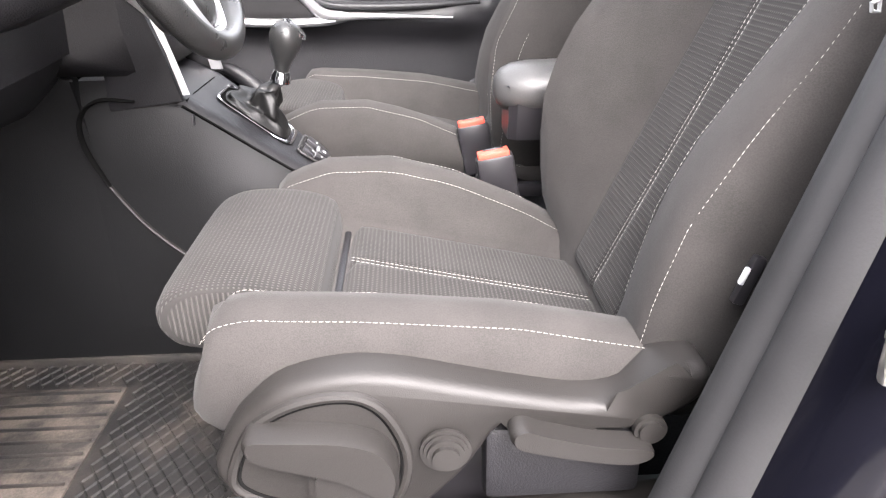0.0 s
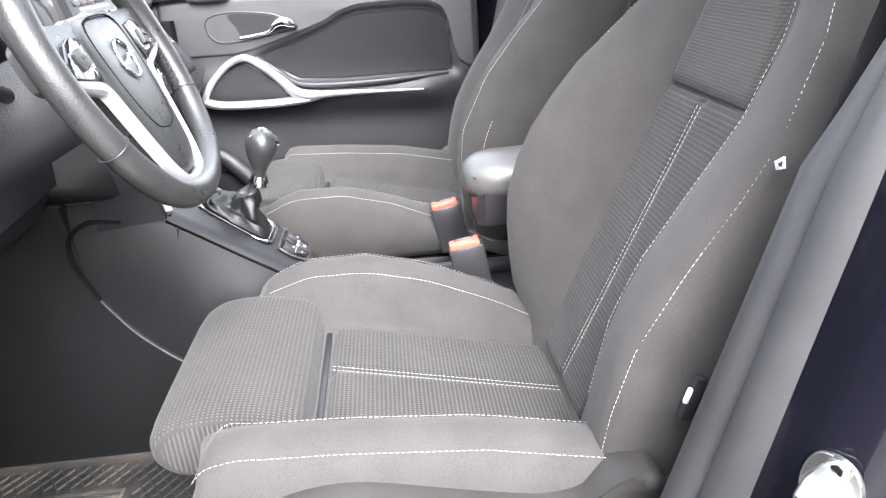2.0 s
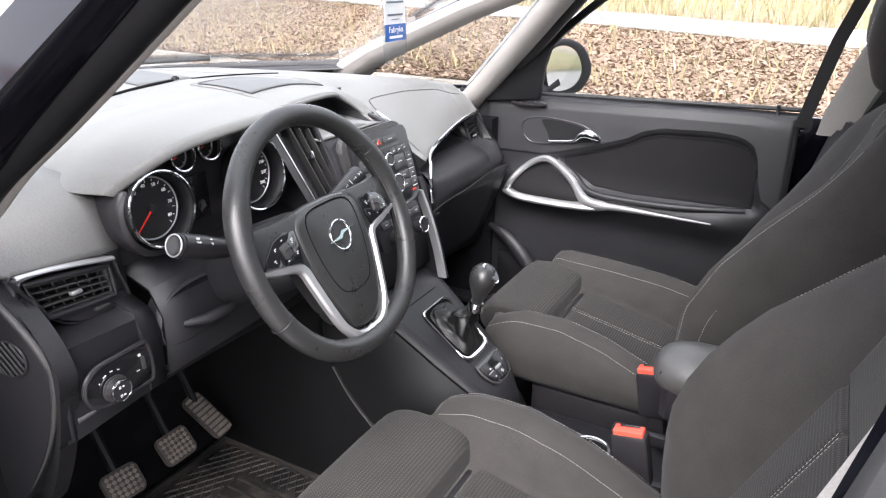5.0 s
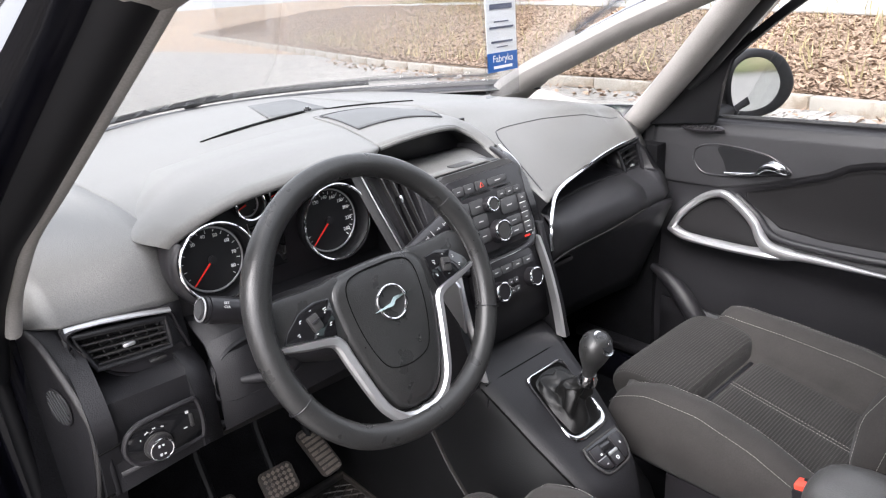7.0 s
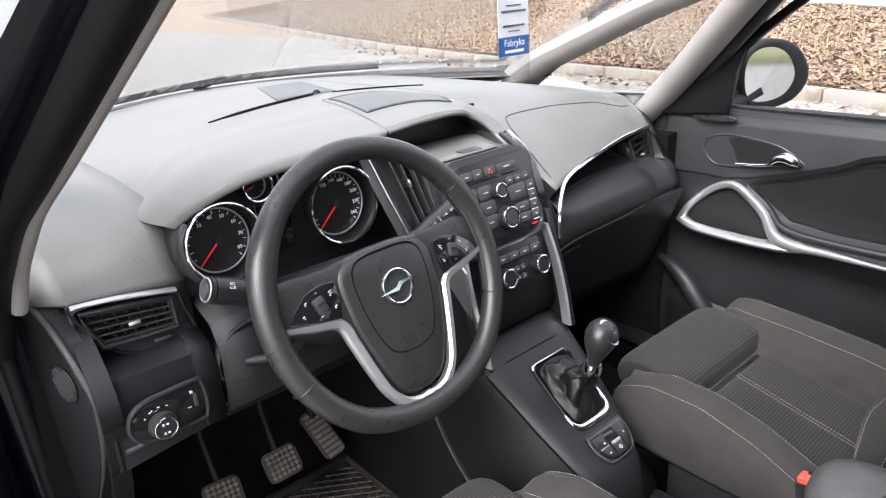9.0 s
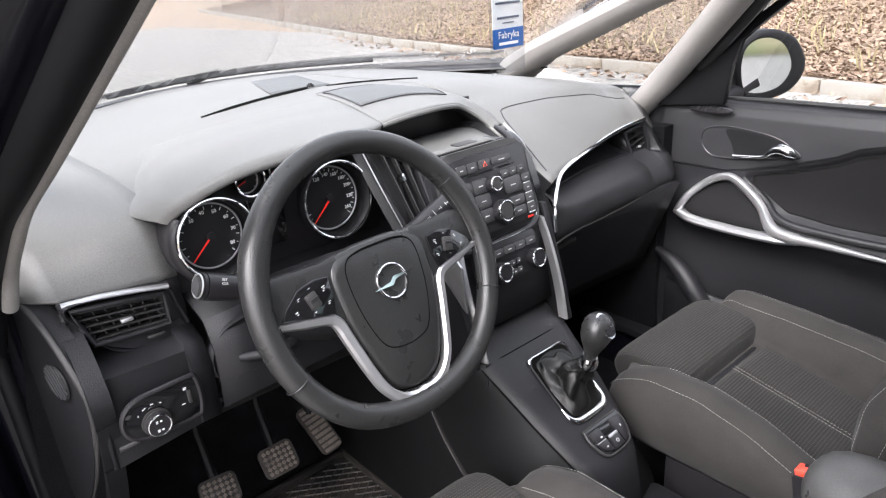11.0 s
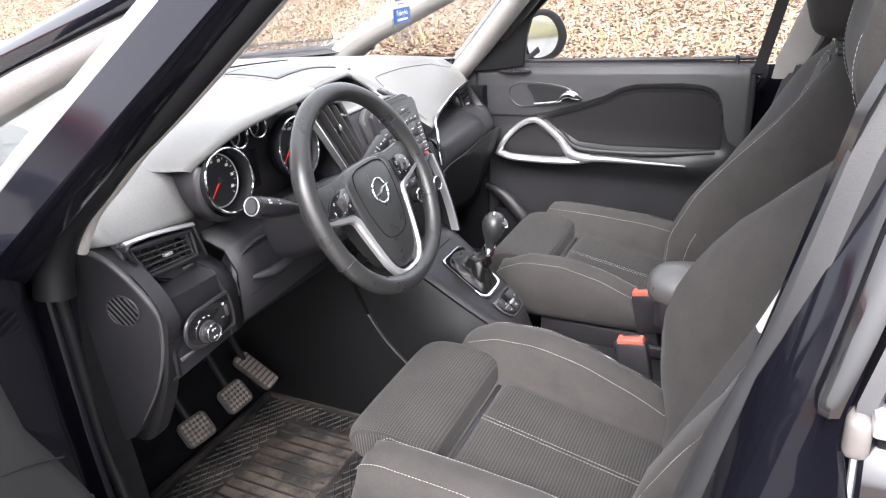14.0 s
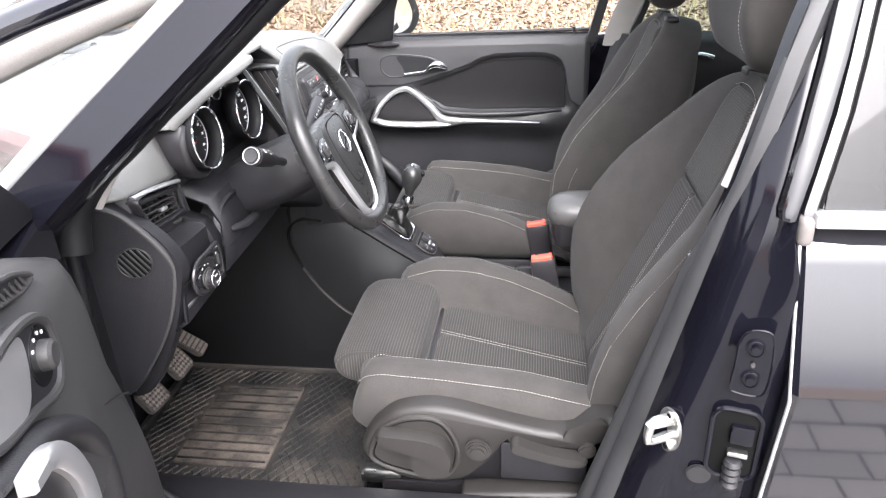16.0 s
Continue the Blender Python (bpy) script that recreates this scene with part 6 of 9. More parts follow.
STATIONS = [
    (-0.700, [(-0.64, -0.01), (-0.60, 1.045), (-0.565, 1.035), (-0.55, 0.96), (-0.51, 0.935), (-0.495, 0.90), (-0.50, 0.80), (-0.56, 0.77)]),
    (-0.665, [(-0.63, -0.012), (-0.573, 1.062), (-0.532, 1.033), (-0.525, 0.955), (-0.485, 0.938), (-0.470, 0.90), (-0.478, 0.80), (-0.53, 0.765)]),
    (-0.661, [(-0.63, -0.012), (-0.573, 1.062), (-0.532, 1.033), (-0.585, 1.022), (-0.585, 0.955), (-0.478, 0.932), (-0.478, 0.80), (-0.53, 0.765)]),
    (-0.543, [(-0.62, -0.008), (-0.553, 1.092), (-0.528, 1.020), (-0.585, 1.010), (-0.585, 0.950), (-0.475, 0.930), (-0.472, 0.815), (-0.53, 0.78)]),
    (-0.540, [(-0.62, -0.008), (-0.553, 1.092), (-0.528, 1.020), (-0.520, 0.950), (-0.482, 0.935), (-0.466, 0.90), (-0.472, 0.815), (-0.53, 0.78)]),
    (-0.513, [(-0.62, -0.008), (-0.553, 1.092), (-0.528, 1.020), (-0.520, 0.950), (-0.482, 0.935), (-0.466, 0.90), (-0.472, 0.815), (-0.53, 0.78)]),
    (-0.507, [(-0.63, -0.010), (-0.60, 1.050), (-0.585, 1.03), (-0.55, 0.985), (-0.482, 0.960), (-0.462, 0.92), (-0.468, 0.825), (-0.53, 0.79)]),
    (-0.340, [(-0.63, -0.010), (-0.60, 1.050), (-0.585, 1.03), (-0.55, 0.985), (-0.482, 0.970), (-0.462, 0.92), (-0.468, 0.83), (-0.53, 0.80)]),
    (-0.150, [(-0.63, -0.010), (-0.60, 1.050), (-0.585, 1.03), (-0.55, 0.985), (-0.482, 0.970), (-0.462, 0.92), (-0.468, 0.84), (-0.53, 0.81)]),
    (-0.120, [(-0.69, -0.022), (-0.67, 1.095), (-0.640, 1.090), (-0.455, 1.105), (-0.430, 1.08), (-0.392, 0.965), (-0.385, 0.88), (-0.372, 0.80)]),
    (0.080, [(-0.70, -0.032), (-0.67, 1.095), (-0.640, 1.090), (-0.455, 1.105), (-0.430, 1.08), (-0.392, 0.965), (-0.385, 0.88), (-0.372, 0.80)]),
    (0.108, [(-0.70, -0.034), (-0.67, 1.093), (-0.640, 1.086), (-0.470, 1.090), (-0.441, 1.055), (-0.398, 0.960), (-0.388, 0.88), (-0.374, 0.80)]),
    (0.135, [(-0.70, -0.035), (-0.67, 1.090), (-0.640, 1.078), (-0.500, 1.066), (-0.462, 1.025), (-0.412, 0.955), (-0.395, 0.88), (-0.376, 0.80)]),
    (0.150, [(-0.66, -0.026), (-0.595, 1.118), (-0.49, 1.062), (-0.398, 1.012), (-0.415, 0.992), (-0.388, 0.955), (-0.400, 0.89), (-0.50, 0.83)]),
    (0.210, [(-0.66, -0.022), (-0.595, 1.120), (-0.495, 1.070), (-0.424, 1.016), (-0.500, 0.988), (-0.394, 0.952), (-0.405, 0.89), (-0.50, 0.83)]),
    (0.360, [(-0.64, -0.012), (-0.585, 1.117), (-0.515, 1.075), (-0.462, 1.027), (-0.560, 0.985), (-0.420, 0.945), (-0.425, 0.885), (-0.52, 0.82)]),
    (0.500, [(-0.61, -0.002), (-0.575, 1.106), (-0.535, 1.070), (-0.495, 1.030), (-0.575, 0.980), (-0.441, 0.936), (-0.438, 0.883), (-0.53, 0.82)]),
    (0.553, [(-0.614, -0.0025), (-0.579, 1.097), (-0.541, 1.066), (-0.507, 1.029), (-0.575, 0.975), (-0.449, 0.932), (-0.443, 0.882), (-0.53, 0.82)]),
    (0.557, [(-0.614, -0.0025), (-0.579, 1.097), (-0.541, 1.066), (-0.507, 1.029), (-0.575, 0.990), (-0.452, 0.924), (-0.443, 0.882), (-0.53, 0.82)]),
    (0.640, [(-0.62, -0.004), (-0.587, 1.081), (-0.552, 1.056), (-0.524, 1.022), (-0.575, 0.990), (-0.462, 0.918), (-0.452, 0.880), (-0.53, 0.82)]),
    (0.645, [(-0.62, -0.003), (-0.585, 1.085), (-0.550, 1.060), (-0.524, 1.028), (-0.525, 0.965), (-0.462, 0.920), (-0.450, 0.880), (-0.53, 0.82)]),
    (0.660, [(-0.62, -0.005), (-0.59, 1.075), (-0.555, 1.050), (-0.522, 1.010), (-0.49, 0.960), (-0.462, 0.915), (-0.455, 0.880), (-0.53, 0.82)]),
    (0.700, [(-0.63, -0.010), (-0.60, 1.060), (-0.56, 1.035), (-0.53, 0.990), (-0.50, 0.950), (-0.475, 0.910), (-0.470, 0.875), (-0.54, 0.82)]),
]


def dash_profile(y):
    ys = [a for a, _ in STATIONS]
    pts = []
    fx = front_x(y)
    for x in (fx, fx * 0.6 - 0.38, fx * 0.3 - 0.58, -0.86, -0.74):
        pts.append((x, top_z(x, y)))
    for k in range(8):
        x = float(np.interp(y, ys, [p[k][0] for _, p in STATIONS]))
        z = float(np.interp(y, ys, [p[k][1] for _, p in STATIONS]))
        if k == 0:
            z += top_z(x, y)
        pts.append((x, z))
    return pts


rows = []
ys = sorted(set([a for a, _ in STATIONS] + [-0.6, -0.45, -0.25, 0.0, 0.18, 0.25, 0.3, 0.43, 0.56]))
top_rows, rows_at = [], {}
for y in ys:
    p = [(x, y, z) for x, z in dash_profile(y)]
    top_rows.append(p[:6])
    rows_at[y] = p
left, right = [y for y in ys if y <= -0.512], [y for y in ys if y >= 0.150]
middle = [y for y in ys if -0.508 < y < 0.151]
# upward faces take the sky-paled colour, the face below stays dark
part("dash_top", loft([spline(rows_at[y][:8], 35) for y in left], closed=False), DASH_TOP_SKYLIT, dash, "soft dash shoulder, grey paled for sky sheen", angle=75, solid=0.006)
part("dash_top", loft([spline(rows_at[y][:6], 25) for y in [-0.513] + middle + [0.150]], closed=False), DASH_TOP_SKYLIT, dash, "soft dash top, grey paled for the sky it catches", angle=60, solid=0.006)
part("dash_top", loft([spline(rows_at[y][:9], 40) for y in right], closed=False), DASH_TOP_SKYLIT, dash, "soft dash top with storage lid, grey paled for sky sheen", angle=75, solid=0.006)
part("dash_face", loft([rows_at[y][7:] for y in left if y > -0.69], closed=False), PLASTIC, dash, angle=50, solid=0.006)
part("dash_face", loft([rows_at[y][5:] for y in middle], closed=False), PLASTIC, dash, angle=32, solid=0.006)
ledge = {y: Vector(rows_at[y][9]).lerp(Vector(rows_at[y][10]), 0.55) + Vector((0, 0, 0.010)) for y in right}
part("dash_tray", loft([spline([rows_at[y][8], rows_at[y][9], ledge[y]], 14) for y in right], closed=False), PLASTIC, dash, "dark open tray under the dash top", angle=50, solid=0.003)
# roll in a lighter plastic that paints the light from above
part("dash_roll_lit", loft([spline([ledge[y], Vector(rows_at[y][10]) + Vector((0.002, 0, 0.003)), rows_at[y][11], rows_at[y][12]], 26) for y in right], closed=False), DOOR_UPPER, dash, "padded roll across the dash, lightened as lit from above", angle=75, solid=0.004)

# eyelid hood over the instruments
ARCH = spline([(-0.516, -0.525, 1.106), (-0.508, -0.515, 1.116), (-0.492, -0.495, 1.133), (-0.476, -0.457, 1.153), (-0.468, -0.41, 1.166), (-0.468, -0.34, 1.172), (-0.478, -0.24, 1.173), (-0.502, -0.16, 1.168), (-0.548, -0.118, 1.158)], 88)


def hood(u, v):
    q = ARCH[min(int(round(v * (len(ARCH) - 1))), len(ARCH) - 1)]
    f = min(1.0, max(0.0, (q.y + 0.525) / 0.407))
    if u < 0.74:
        k = u / 0.74
        back = -0.66 - 0.20 * smooth(0.0, 0.30, f)
        x = back + (q.x - back) * k
        y = q.y - 0.016 * math.sin(math.pi * k) * (1 - smooth(0.0, 0.25, f)) + (0.07 * smooth(0.75, 1.0, f)) * (1 - k)
        base = top_z(min(x, -0.62), y) - 0.010 * smooth(-0.70, -0.62, x)
        rise = smooth(0.0, 0.8, k) ** 0.8
        return Vector((x, y, base - 0.004 * (1 - k) ** 2 + (q.z - base) * rise + 0.010 * math.sin(math.pi * k) * smooth(0.02, 0.2, f)))
    k = (u - 0.74) / 0.26
    d = (Vector((q.y, q.z)) - Vector((-0.34, 1.04))).normalized() * (0.019 * math.sin(k * math.pi / 2))
    return Vector((q.x + 0.007 * math.sin(k * math.pi) - 0.05 * max(0, k - 0.4), q.y - d.x, q.z - d.y))


# hood in the same grey, sky sheen included in the colour
part("instrument_hood", grid(hood, 40, len(ARCH) - 1), DASH_TOP_SKYLIT, dash, "hood over the dials, grey paled for sky sheen", angle=70, solid=0.004)
# dark pod wall that wraps the rev counter below the hood's outer corner
part("pod_wall", loft([[(x, -0.455 + r * math.cos(a), 1.066 + r * 1.02 * math.sin(a)) for x, r in ((-0.60, 0.066), (-0.505, 0.068), (-0.497, 0.066), (-0.494, 0.060), (-0.56, 0.057))] for a in (radians(140 + 150 * i / 30) for i in range(31))], closed=False), PLASTIC_SMOOTH, dash, "black curved wall of the dial pod", angle=50, solid=0.003)

# instrument cluster
CX = -0.535
cluster = part("instrument_panel", prism([(-0.512, 0.985), (-0.512, 1.045), (-0.500, 1.080), (-0.480, 1.098), (-0.430, 1.122), (-0.34, 1.142), (-0.22, 1.152), (-0.14, 1.148), (-0.14, 0.985)], "x", CX - 0.022, CX - 0.002, 0.003), PLASTIC_SMOOTH, dash, "black instrument panel with chrome ringed dials")


def gauge(y, z, r, proud, label, marks, needle_angle, numbers, start=-225, end=45):
    x0 = CX + (0.026 if proud > 0.04 else 0.002)
    proud = 0.031 if proud > 0.04 else proud
    m = facing((x0, y, z), (1, 0, 0.10))
    can = tube([(0, 0, 0), (0, 0, proud * 0.5), (0, 0, proud)], [r * 0.96, r * 0.99, r * 1.04], 40)
    bmesh.ops.delete(can, geom=[f for f in can.faces if len(f.verts) > 4], context="FACES")
    can.transform(m)
    tub = part("dial_tube", can, TUBE_BLACK, cluster, label, solid=0.002)
    part("dial_ring", ring(r * 1.03, 0.0022, m @ Matrix.Translation((0, 0, proud)), 56), CHROME, tub, "thin chrome dial ring")
    part("dial_face", disc(r * 0.97, 0.002, m @ Matrix.Translation((0, 0, 0.001)), 48), DIAL, tub)
    part("dial_inner_ring", ring(r * 0.86, 0.0014, m @ Matrix.Translation((0, 0, 0.0035)), 48, squash=0.6), SATIN, tub)
    tk = bmesh.new()
    for i in range(marks + 1):
        a = radians(start + (end - start) * i / marks)
        long = 0.09 if i % 2 == 0 else 0.05
        rbox((0.0009, r * long, 0.0006), m @ Matrix.Rotation(-a - math.pi / 2, 4, "Z") @ Matrix.Translation((0, r * (0.80 - long / 2), 0.0024)), 0, bm=tk)
    part("dial_marks", tk, WHITE_INK, tub, "white scale marks")
    a = radians(needle_angle)
    nd = m @ Matrix.Translation((0, 0, 0.006)) @ Matrix.Rotation(a - math.pi / 2, 4, "Z")
    part("needle", slab([(-0.0014, -r * 0.1), (0.0014, -r * 0.1), (0.0006, r * 0.84), (-0.0006, r * 0.84)], 0.0015, nd), NEEDLE, tub, "red needle")
    part("needle_hub", disc(r * 0.11, 0.006, m @ Matrix.Translation((0, 0, 0.006)), 20, 0.001), PLASTIC_SMOOTH, tub)
    for text, ang in numbers:
        b = radians(ang)
        letters(text, r * 0.135, m @ Matrix.Translation((r * 0.65 * math.cos(b), r * 0.65 * math.sin(b), 0.0026)), WHITE_INK, tub, "dial_number")
    return tub


gauge(-0.462, 1.070, 0.054, 0.055, "rev counter with red needle", 16, 222, [("30", 128), ("40", 98), ("50", 68), ("60", 36), ("70", 2), ("80", -32)])
gauge(-0.262, 1.073, 0.058, 0.055, "speedometer with red needle", 26, 222, [("120", 118), ("140", 92), ("160", 68), ("180", 44), ("200", 20), ("230", -8), ("260", -36)])
gauge(-0.385, 1.128, 0.022, 0.02, "small round gauge", 8, 200, [])
gauge(-0.330, 1.134, 0.022, 0.02, "small round gauge", 8, 200, [])
part("cluster_screen", rbox((0.004, 0.058, 0.075), Matrix.Translation((CX + 0.004, -0.36, 1.055)), 0.002), GLOSS_BLACK, cluster, "dark display between the dials")
part("cluster_line", tube([(CX + 0.012, -0.392, 1.10), (CX + 0.012, -0.386, 1.035)], 0.0008, 6), SATIN, cluster)


# air vents
def air_vent(corners, depth, rows_, cols, label, parent=dash, tab=True):
    """A louvred outlet; corners: top-left, top-right, bottom-right, bottom-left."""
    tl, tr, br, bl = (Vector(c) for c in corners)
    n = (tr - tl).cross(bl - tl).normalized()
    if n.x < 0:
        n = -n

    def at(u, v, d=0.0):
        return tl.lerp(tr, u).lerp(bl.lerp(br, u), v) + n * d
    bm = grid(lambda u, v: at(u, v, -depth), 1, 1)
    for a, b in (((0, 0), (1, 0)), ((1, 0), (1, 1)), ((1, 1), (0, 1)), ((0, 1), (0, 0))):
        bm.faces.new([bm.verts.new(q) for q in (at(*a), at(*b), at(*b, -depth), at(*a, -depth))])
    vent = part("air_vent", bm, PLASTIC_SMOOTH, parent, label, solid=0.002)
    part("vent_frame", tube([at(0, 0), at(0.5, -0.01), at(1, 0), at(1.01, 0.5), at(1, 1), at(0.5, 1.02), at(0, 1), at(-0.01, 0.5)], 0.0045, 8, True), PLASTIC, vent)
    for i in range(rows_):
        v = (i + 0.5) / rows_
        part("slat", loft([[at(u, v, -0.004) + Vector((0, 0, 0.0012)), at(u, v, -0.004) - Vector((0, 0, 0.0012)), at(u, v, -0.022) - Vector((0, 0, 0.003)), at(u, v, -0.022)] for u in (0.015, 0.985)]), PLASTIC_MID, vent)
    for i in range(cols):
        u = (i + 0.5) / cols
        part("slat", tube([at(u, 0.02, -0.016), at(u, 0.98, -0.016)], 0.0014, 6), PLASTIC_MID, vent)
    if tab:
        part("vent_tab", rbox(((tr - tl).length * 0.14, 0.006, 0.010), facing(at(0.5, 0.55, -0.001), n), 0.002), SATIN, vent, "small bright vent tab")
    return vent


air_vent([(-0.523, -0.657, 1.020), (-0.516, -0.541, 1.006), (-0.512, -0.541, 0.962), (-0.514, -0.640, 0.968)], 0.04, 5, 7, "black side air vent with louvres")
part("vent_strip", tube(spline([(-0.524, -0.664, 1.031), (-0.520, -0.62, 1.029), (-0.517, -0.57, 1.022), (-0.515, -0.532, 1.015)], 12), 0.0062, 10, squash=0.6), SATIN, dash, "brushed silver strip")
BEZ = [(q.x, q.y) for q in spline([(-0.664, 1.028, 0), (-0.60, 1.026, 0), (-0.537, 1.017, 0), (-0.524, 0.985, 0), (-0.514, 0.948, 0), (-0.522, 0.937, 0), (-0.56, 0.935, 0), (-0.595, 0.938, 0), (-0.627, 0.956, 0), (-0.648, 0.990, 0)], 60, True)]
part("vent_bezel", loft([[(x, -0.59 + (y + 0.59) * k, 0.98 + (z - 0.98) * k) for y, z in BEZ] for x, k in ((-0.535, 1.03), (-0.518, 1.03), (-0.514, 0.99), (-0.516, 0.95), (-0.528, 0.93))], cap=False), PLASTIC_SMOOTH, dash, "smooth black vent surround", angle=50)
part("vent_lip", loft([[(-0.519 + d, y, z) for y, z in ((-0.632, 0.966), (-0.541, 0.960), (-0.526, 0.962), (-0.519, 0.946), (-0.56, 0.9385), (-0.595, 0.942), (-0.62, 0.955))] for d in (-0.02, 0.0, 0.003)]), PLASTIC_SMOOTH, dash, "gloss lower lip of the vent", angle=50)
part("vent_wheel", rbox((0.008, 0.024, 0.006), Matrix.Translation((-0.514, -0.563, 0.951)), 0.0025), PLASTIC_MID, dash, "grey thumb wheel")
air_vent([(-0.520, 0.560, 1.012), (-0.518, 0.632, 1.020), (-0.500, 0.640, 0.945), (-0.492, 0.575, 0.925)], 0.04, 6, 3, "black side air vent with louvres")

# passenger side: sweeping silver line, tray below and lid seams
SWEEP = spline([(-0.372, 0.128, 0.93), (-0.378, 0.132, 0.965), (-0.392, 0.152, 1.000), (-0.424, 0.215, 1.021), (-0.462, 0.36, 1.031), (-0.495, 0.50, 1.035), (-0.520, 0.636, 1.032)], 40)
part("sweep_strip", tube([q + Vector((0.004, 0, 0)) for q in SWEEP], 0.0042, 8), CHROME, dash, "sweeping chrome strip")
def lid_at(x, y):
    """The dash top's height at a place on the passenger side."""
    p = [(q.x, q.z) for q in spline([(a, y, b) for a, b in dash_profile(y)[:9]], 40)]
    return Vector((x, y, lerp(x, p) + 0.0035))


seam = [(-0.425, 0.168), (-0.465, 0.176), (-0.53, 0.190), (-0.572, 0.205), (-0.590, 0.235), (-0.585, 0.36), (-0.572, 0.50), (-0.566, 0.58), (-0.572, 0.63)]
part("lid_seam", tube([lid_at(q.x, q.y) for q in spline([(a, b, 0) for a, b in seam], 48)], 0.0013, 6), PLASTIC_SMOOTH, dash, "fine dark panel gap")
# lighter tube painting the highlight along the glove box's top edge
part("lower_edge_highlight", tube(spline([(-0.376, 0.135, 0.90), (-0.397, 0.22, 0.896), (-0.420, 0.40, 0.886), (-0.444, 0.60, 0.884), (-0.452, 0.66, 0.884)], 24), 0.0022, 6), PLASTIC_BROWN, dash)
part("glove_box", grid(lambda u, v: Vector((-0.43 - 0.10 * u - 0.02 * math.sin(v * 3.14), 0.16 + 0.50 * v, 0.885 - 0.25 * u)), 6, 10), PLASTIC, dash, "dark glove box lid", solid=0.01)
part("glove_handle", rbox((0.012, 0.07, 0.012), Matrix.Translation((-0.44, 0.24, 0.852)), 0.004), PLASTIC_SMOOTH, dash)

# top details
part("speaker_grille", grid(lambda u, v: Vector((-1.23 + 0.27 * u, -0.013 + 0.125 * v - (0.085 - 0.025 * v) * u, top_z(-1.2 + 0.24 * u, v * 0.1) + 0.003)), 6, 8), DASH_INSET, dash, "grey rectangular grille on the dash top", solid=0.003)
for a, b in (((-0.925, -0.275), (-0.965, -0.012)), ((-0.955, 0.035), (-0.875, 0.235))):
    part("defrost_slot", tube([(a[0] + (b[0] - a[0]) * k, a[1] + (b[1] - a[1]) * k, top_z(a[0], a[1] + (b[1] - a[1]) * k) + 0.0035) for k in (0, 0.25, 0.5, 0.75, 1)], [0.003, 0.007, 0.0075, 0.0075, 0.007], 8, squash=0.4), GAP, dash, "black defroster slot")
part("light_sensor", disc(0.010, 0.014, Matrix.Translation((-0.975, 0.006, 1.172)), 20, 0.003, r2=0.008), GLOSS_BLACK, dash, "small black sensor bud")

# display brow and screen
BROW_EDGE = spline([(-0.548, -0.116, 1.156), (-0.540, -0.07, 1.163), (-0.545, 0.0, 1.164), (-0.572, 0.07, 1.155), (-0.590, 0.112, 1.143), (-0.576, 0.142, 1.122), (-0.545, 0.160, 1.092)], 60)
BROW_SEAM = spline([(-0.868, -0.045, 1.168), (-0.872, 0.02, 1.169), (-0.845, 0.085, 1.168), (-0.74, 0.140, 1.160), (-0.65, 0.163, 1.147), (-0.592, 0.178, 1.122), (-0.550, 0.180, 1.095)], 60)


def brow(u, v, lift=0.0):
    i = int(round(v * (len(BROW_EDGE) - 1)))
    p = BROW_SEAM[i].lerp(BROW_EDGE[i], u)
    return p + Vector((0, 0, 0.007 * math.sin(math.pi * u) + 0.002 + lift))


# display hood also coloured paler to carry the sky's reflection
part("display_hood", grid(brow, 20, len(BROW_EDGE) - 1), DASH_TOP_SKYLIT, dash, "hood over the centre display, grey paled for sky sheen", angle=70, solid=0.004)
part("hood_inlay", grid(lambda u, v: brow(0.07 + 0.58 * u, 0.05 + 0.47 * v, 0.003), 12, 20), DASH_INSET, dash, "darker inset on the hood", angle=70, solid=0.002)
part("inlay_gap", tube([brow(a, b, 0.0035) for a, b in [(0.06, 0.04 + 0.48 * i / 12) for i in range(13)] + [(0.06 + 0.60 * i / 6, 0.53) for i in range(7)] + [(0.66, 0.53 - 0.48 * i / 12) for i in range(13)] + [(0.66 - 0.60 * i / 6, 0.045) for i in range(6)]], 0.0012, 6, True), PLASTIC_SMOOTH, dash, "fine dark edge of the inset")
part("hood_lip", tube([q + Vector((0, 0, -0.001)) for q in BROW_EDGE], 0.0045, 8), DASH_TOP_SKYLIT, dash)
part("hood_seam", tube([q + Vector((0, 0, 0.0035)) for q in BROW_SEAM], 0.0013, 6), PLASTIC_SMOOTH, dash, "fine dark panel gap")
# black lining that colours in the shade of the cavity
part("display_cave_shade", loft([[(q.x - d, q.y * k, q.z - h) for q in BROW_EDGE] for d, k, h in ((0.004, 1.0, 0.004), (0.05, 0.98, 0.008), (0.085, 0.95, 0.02))], closed=False), TUBE_BLACK, dash, "black lining for the shade under the display hood", angle=60, solid=0.003)
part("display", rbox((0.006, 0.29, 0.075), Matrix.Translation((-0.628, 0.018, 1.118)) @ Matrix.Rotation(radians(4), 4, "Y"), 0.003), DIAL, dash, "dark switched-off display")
# tray floor: its reflected sky is part of the pale colour
part("display_tray", grid(lambda u, v: Vector((-0.625 + 0.174 * u, -0.130 + (0.282 - 0.060 * u) * v, 1.096 + 0.0135 * u - 0.020 * smooth(0.80, 1.0, v) * u)), 6, 20), DASH_TOP_SKYLIT, dash, solid=0.004)
part("tray_lens", rbox((0.022, 0.046, 0.003), Matrix.Translation((-0.470, 0.0, 1.111)), 0.002), PLASTIC_MID, dash)

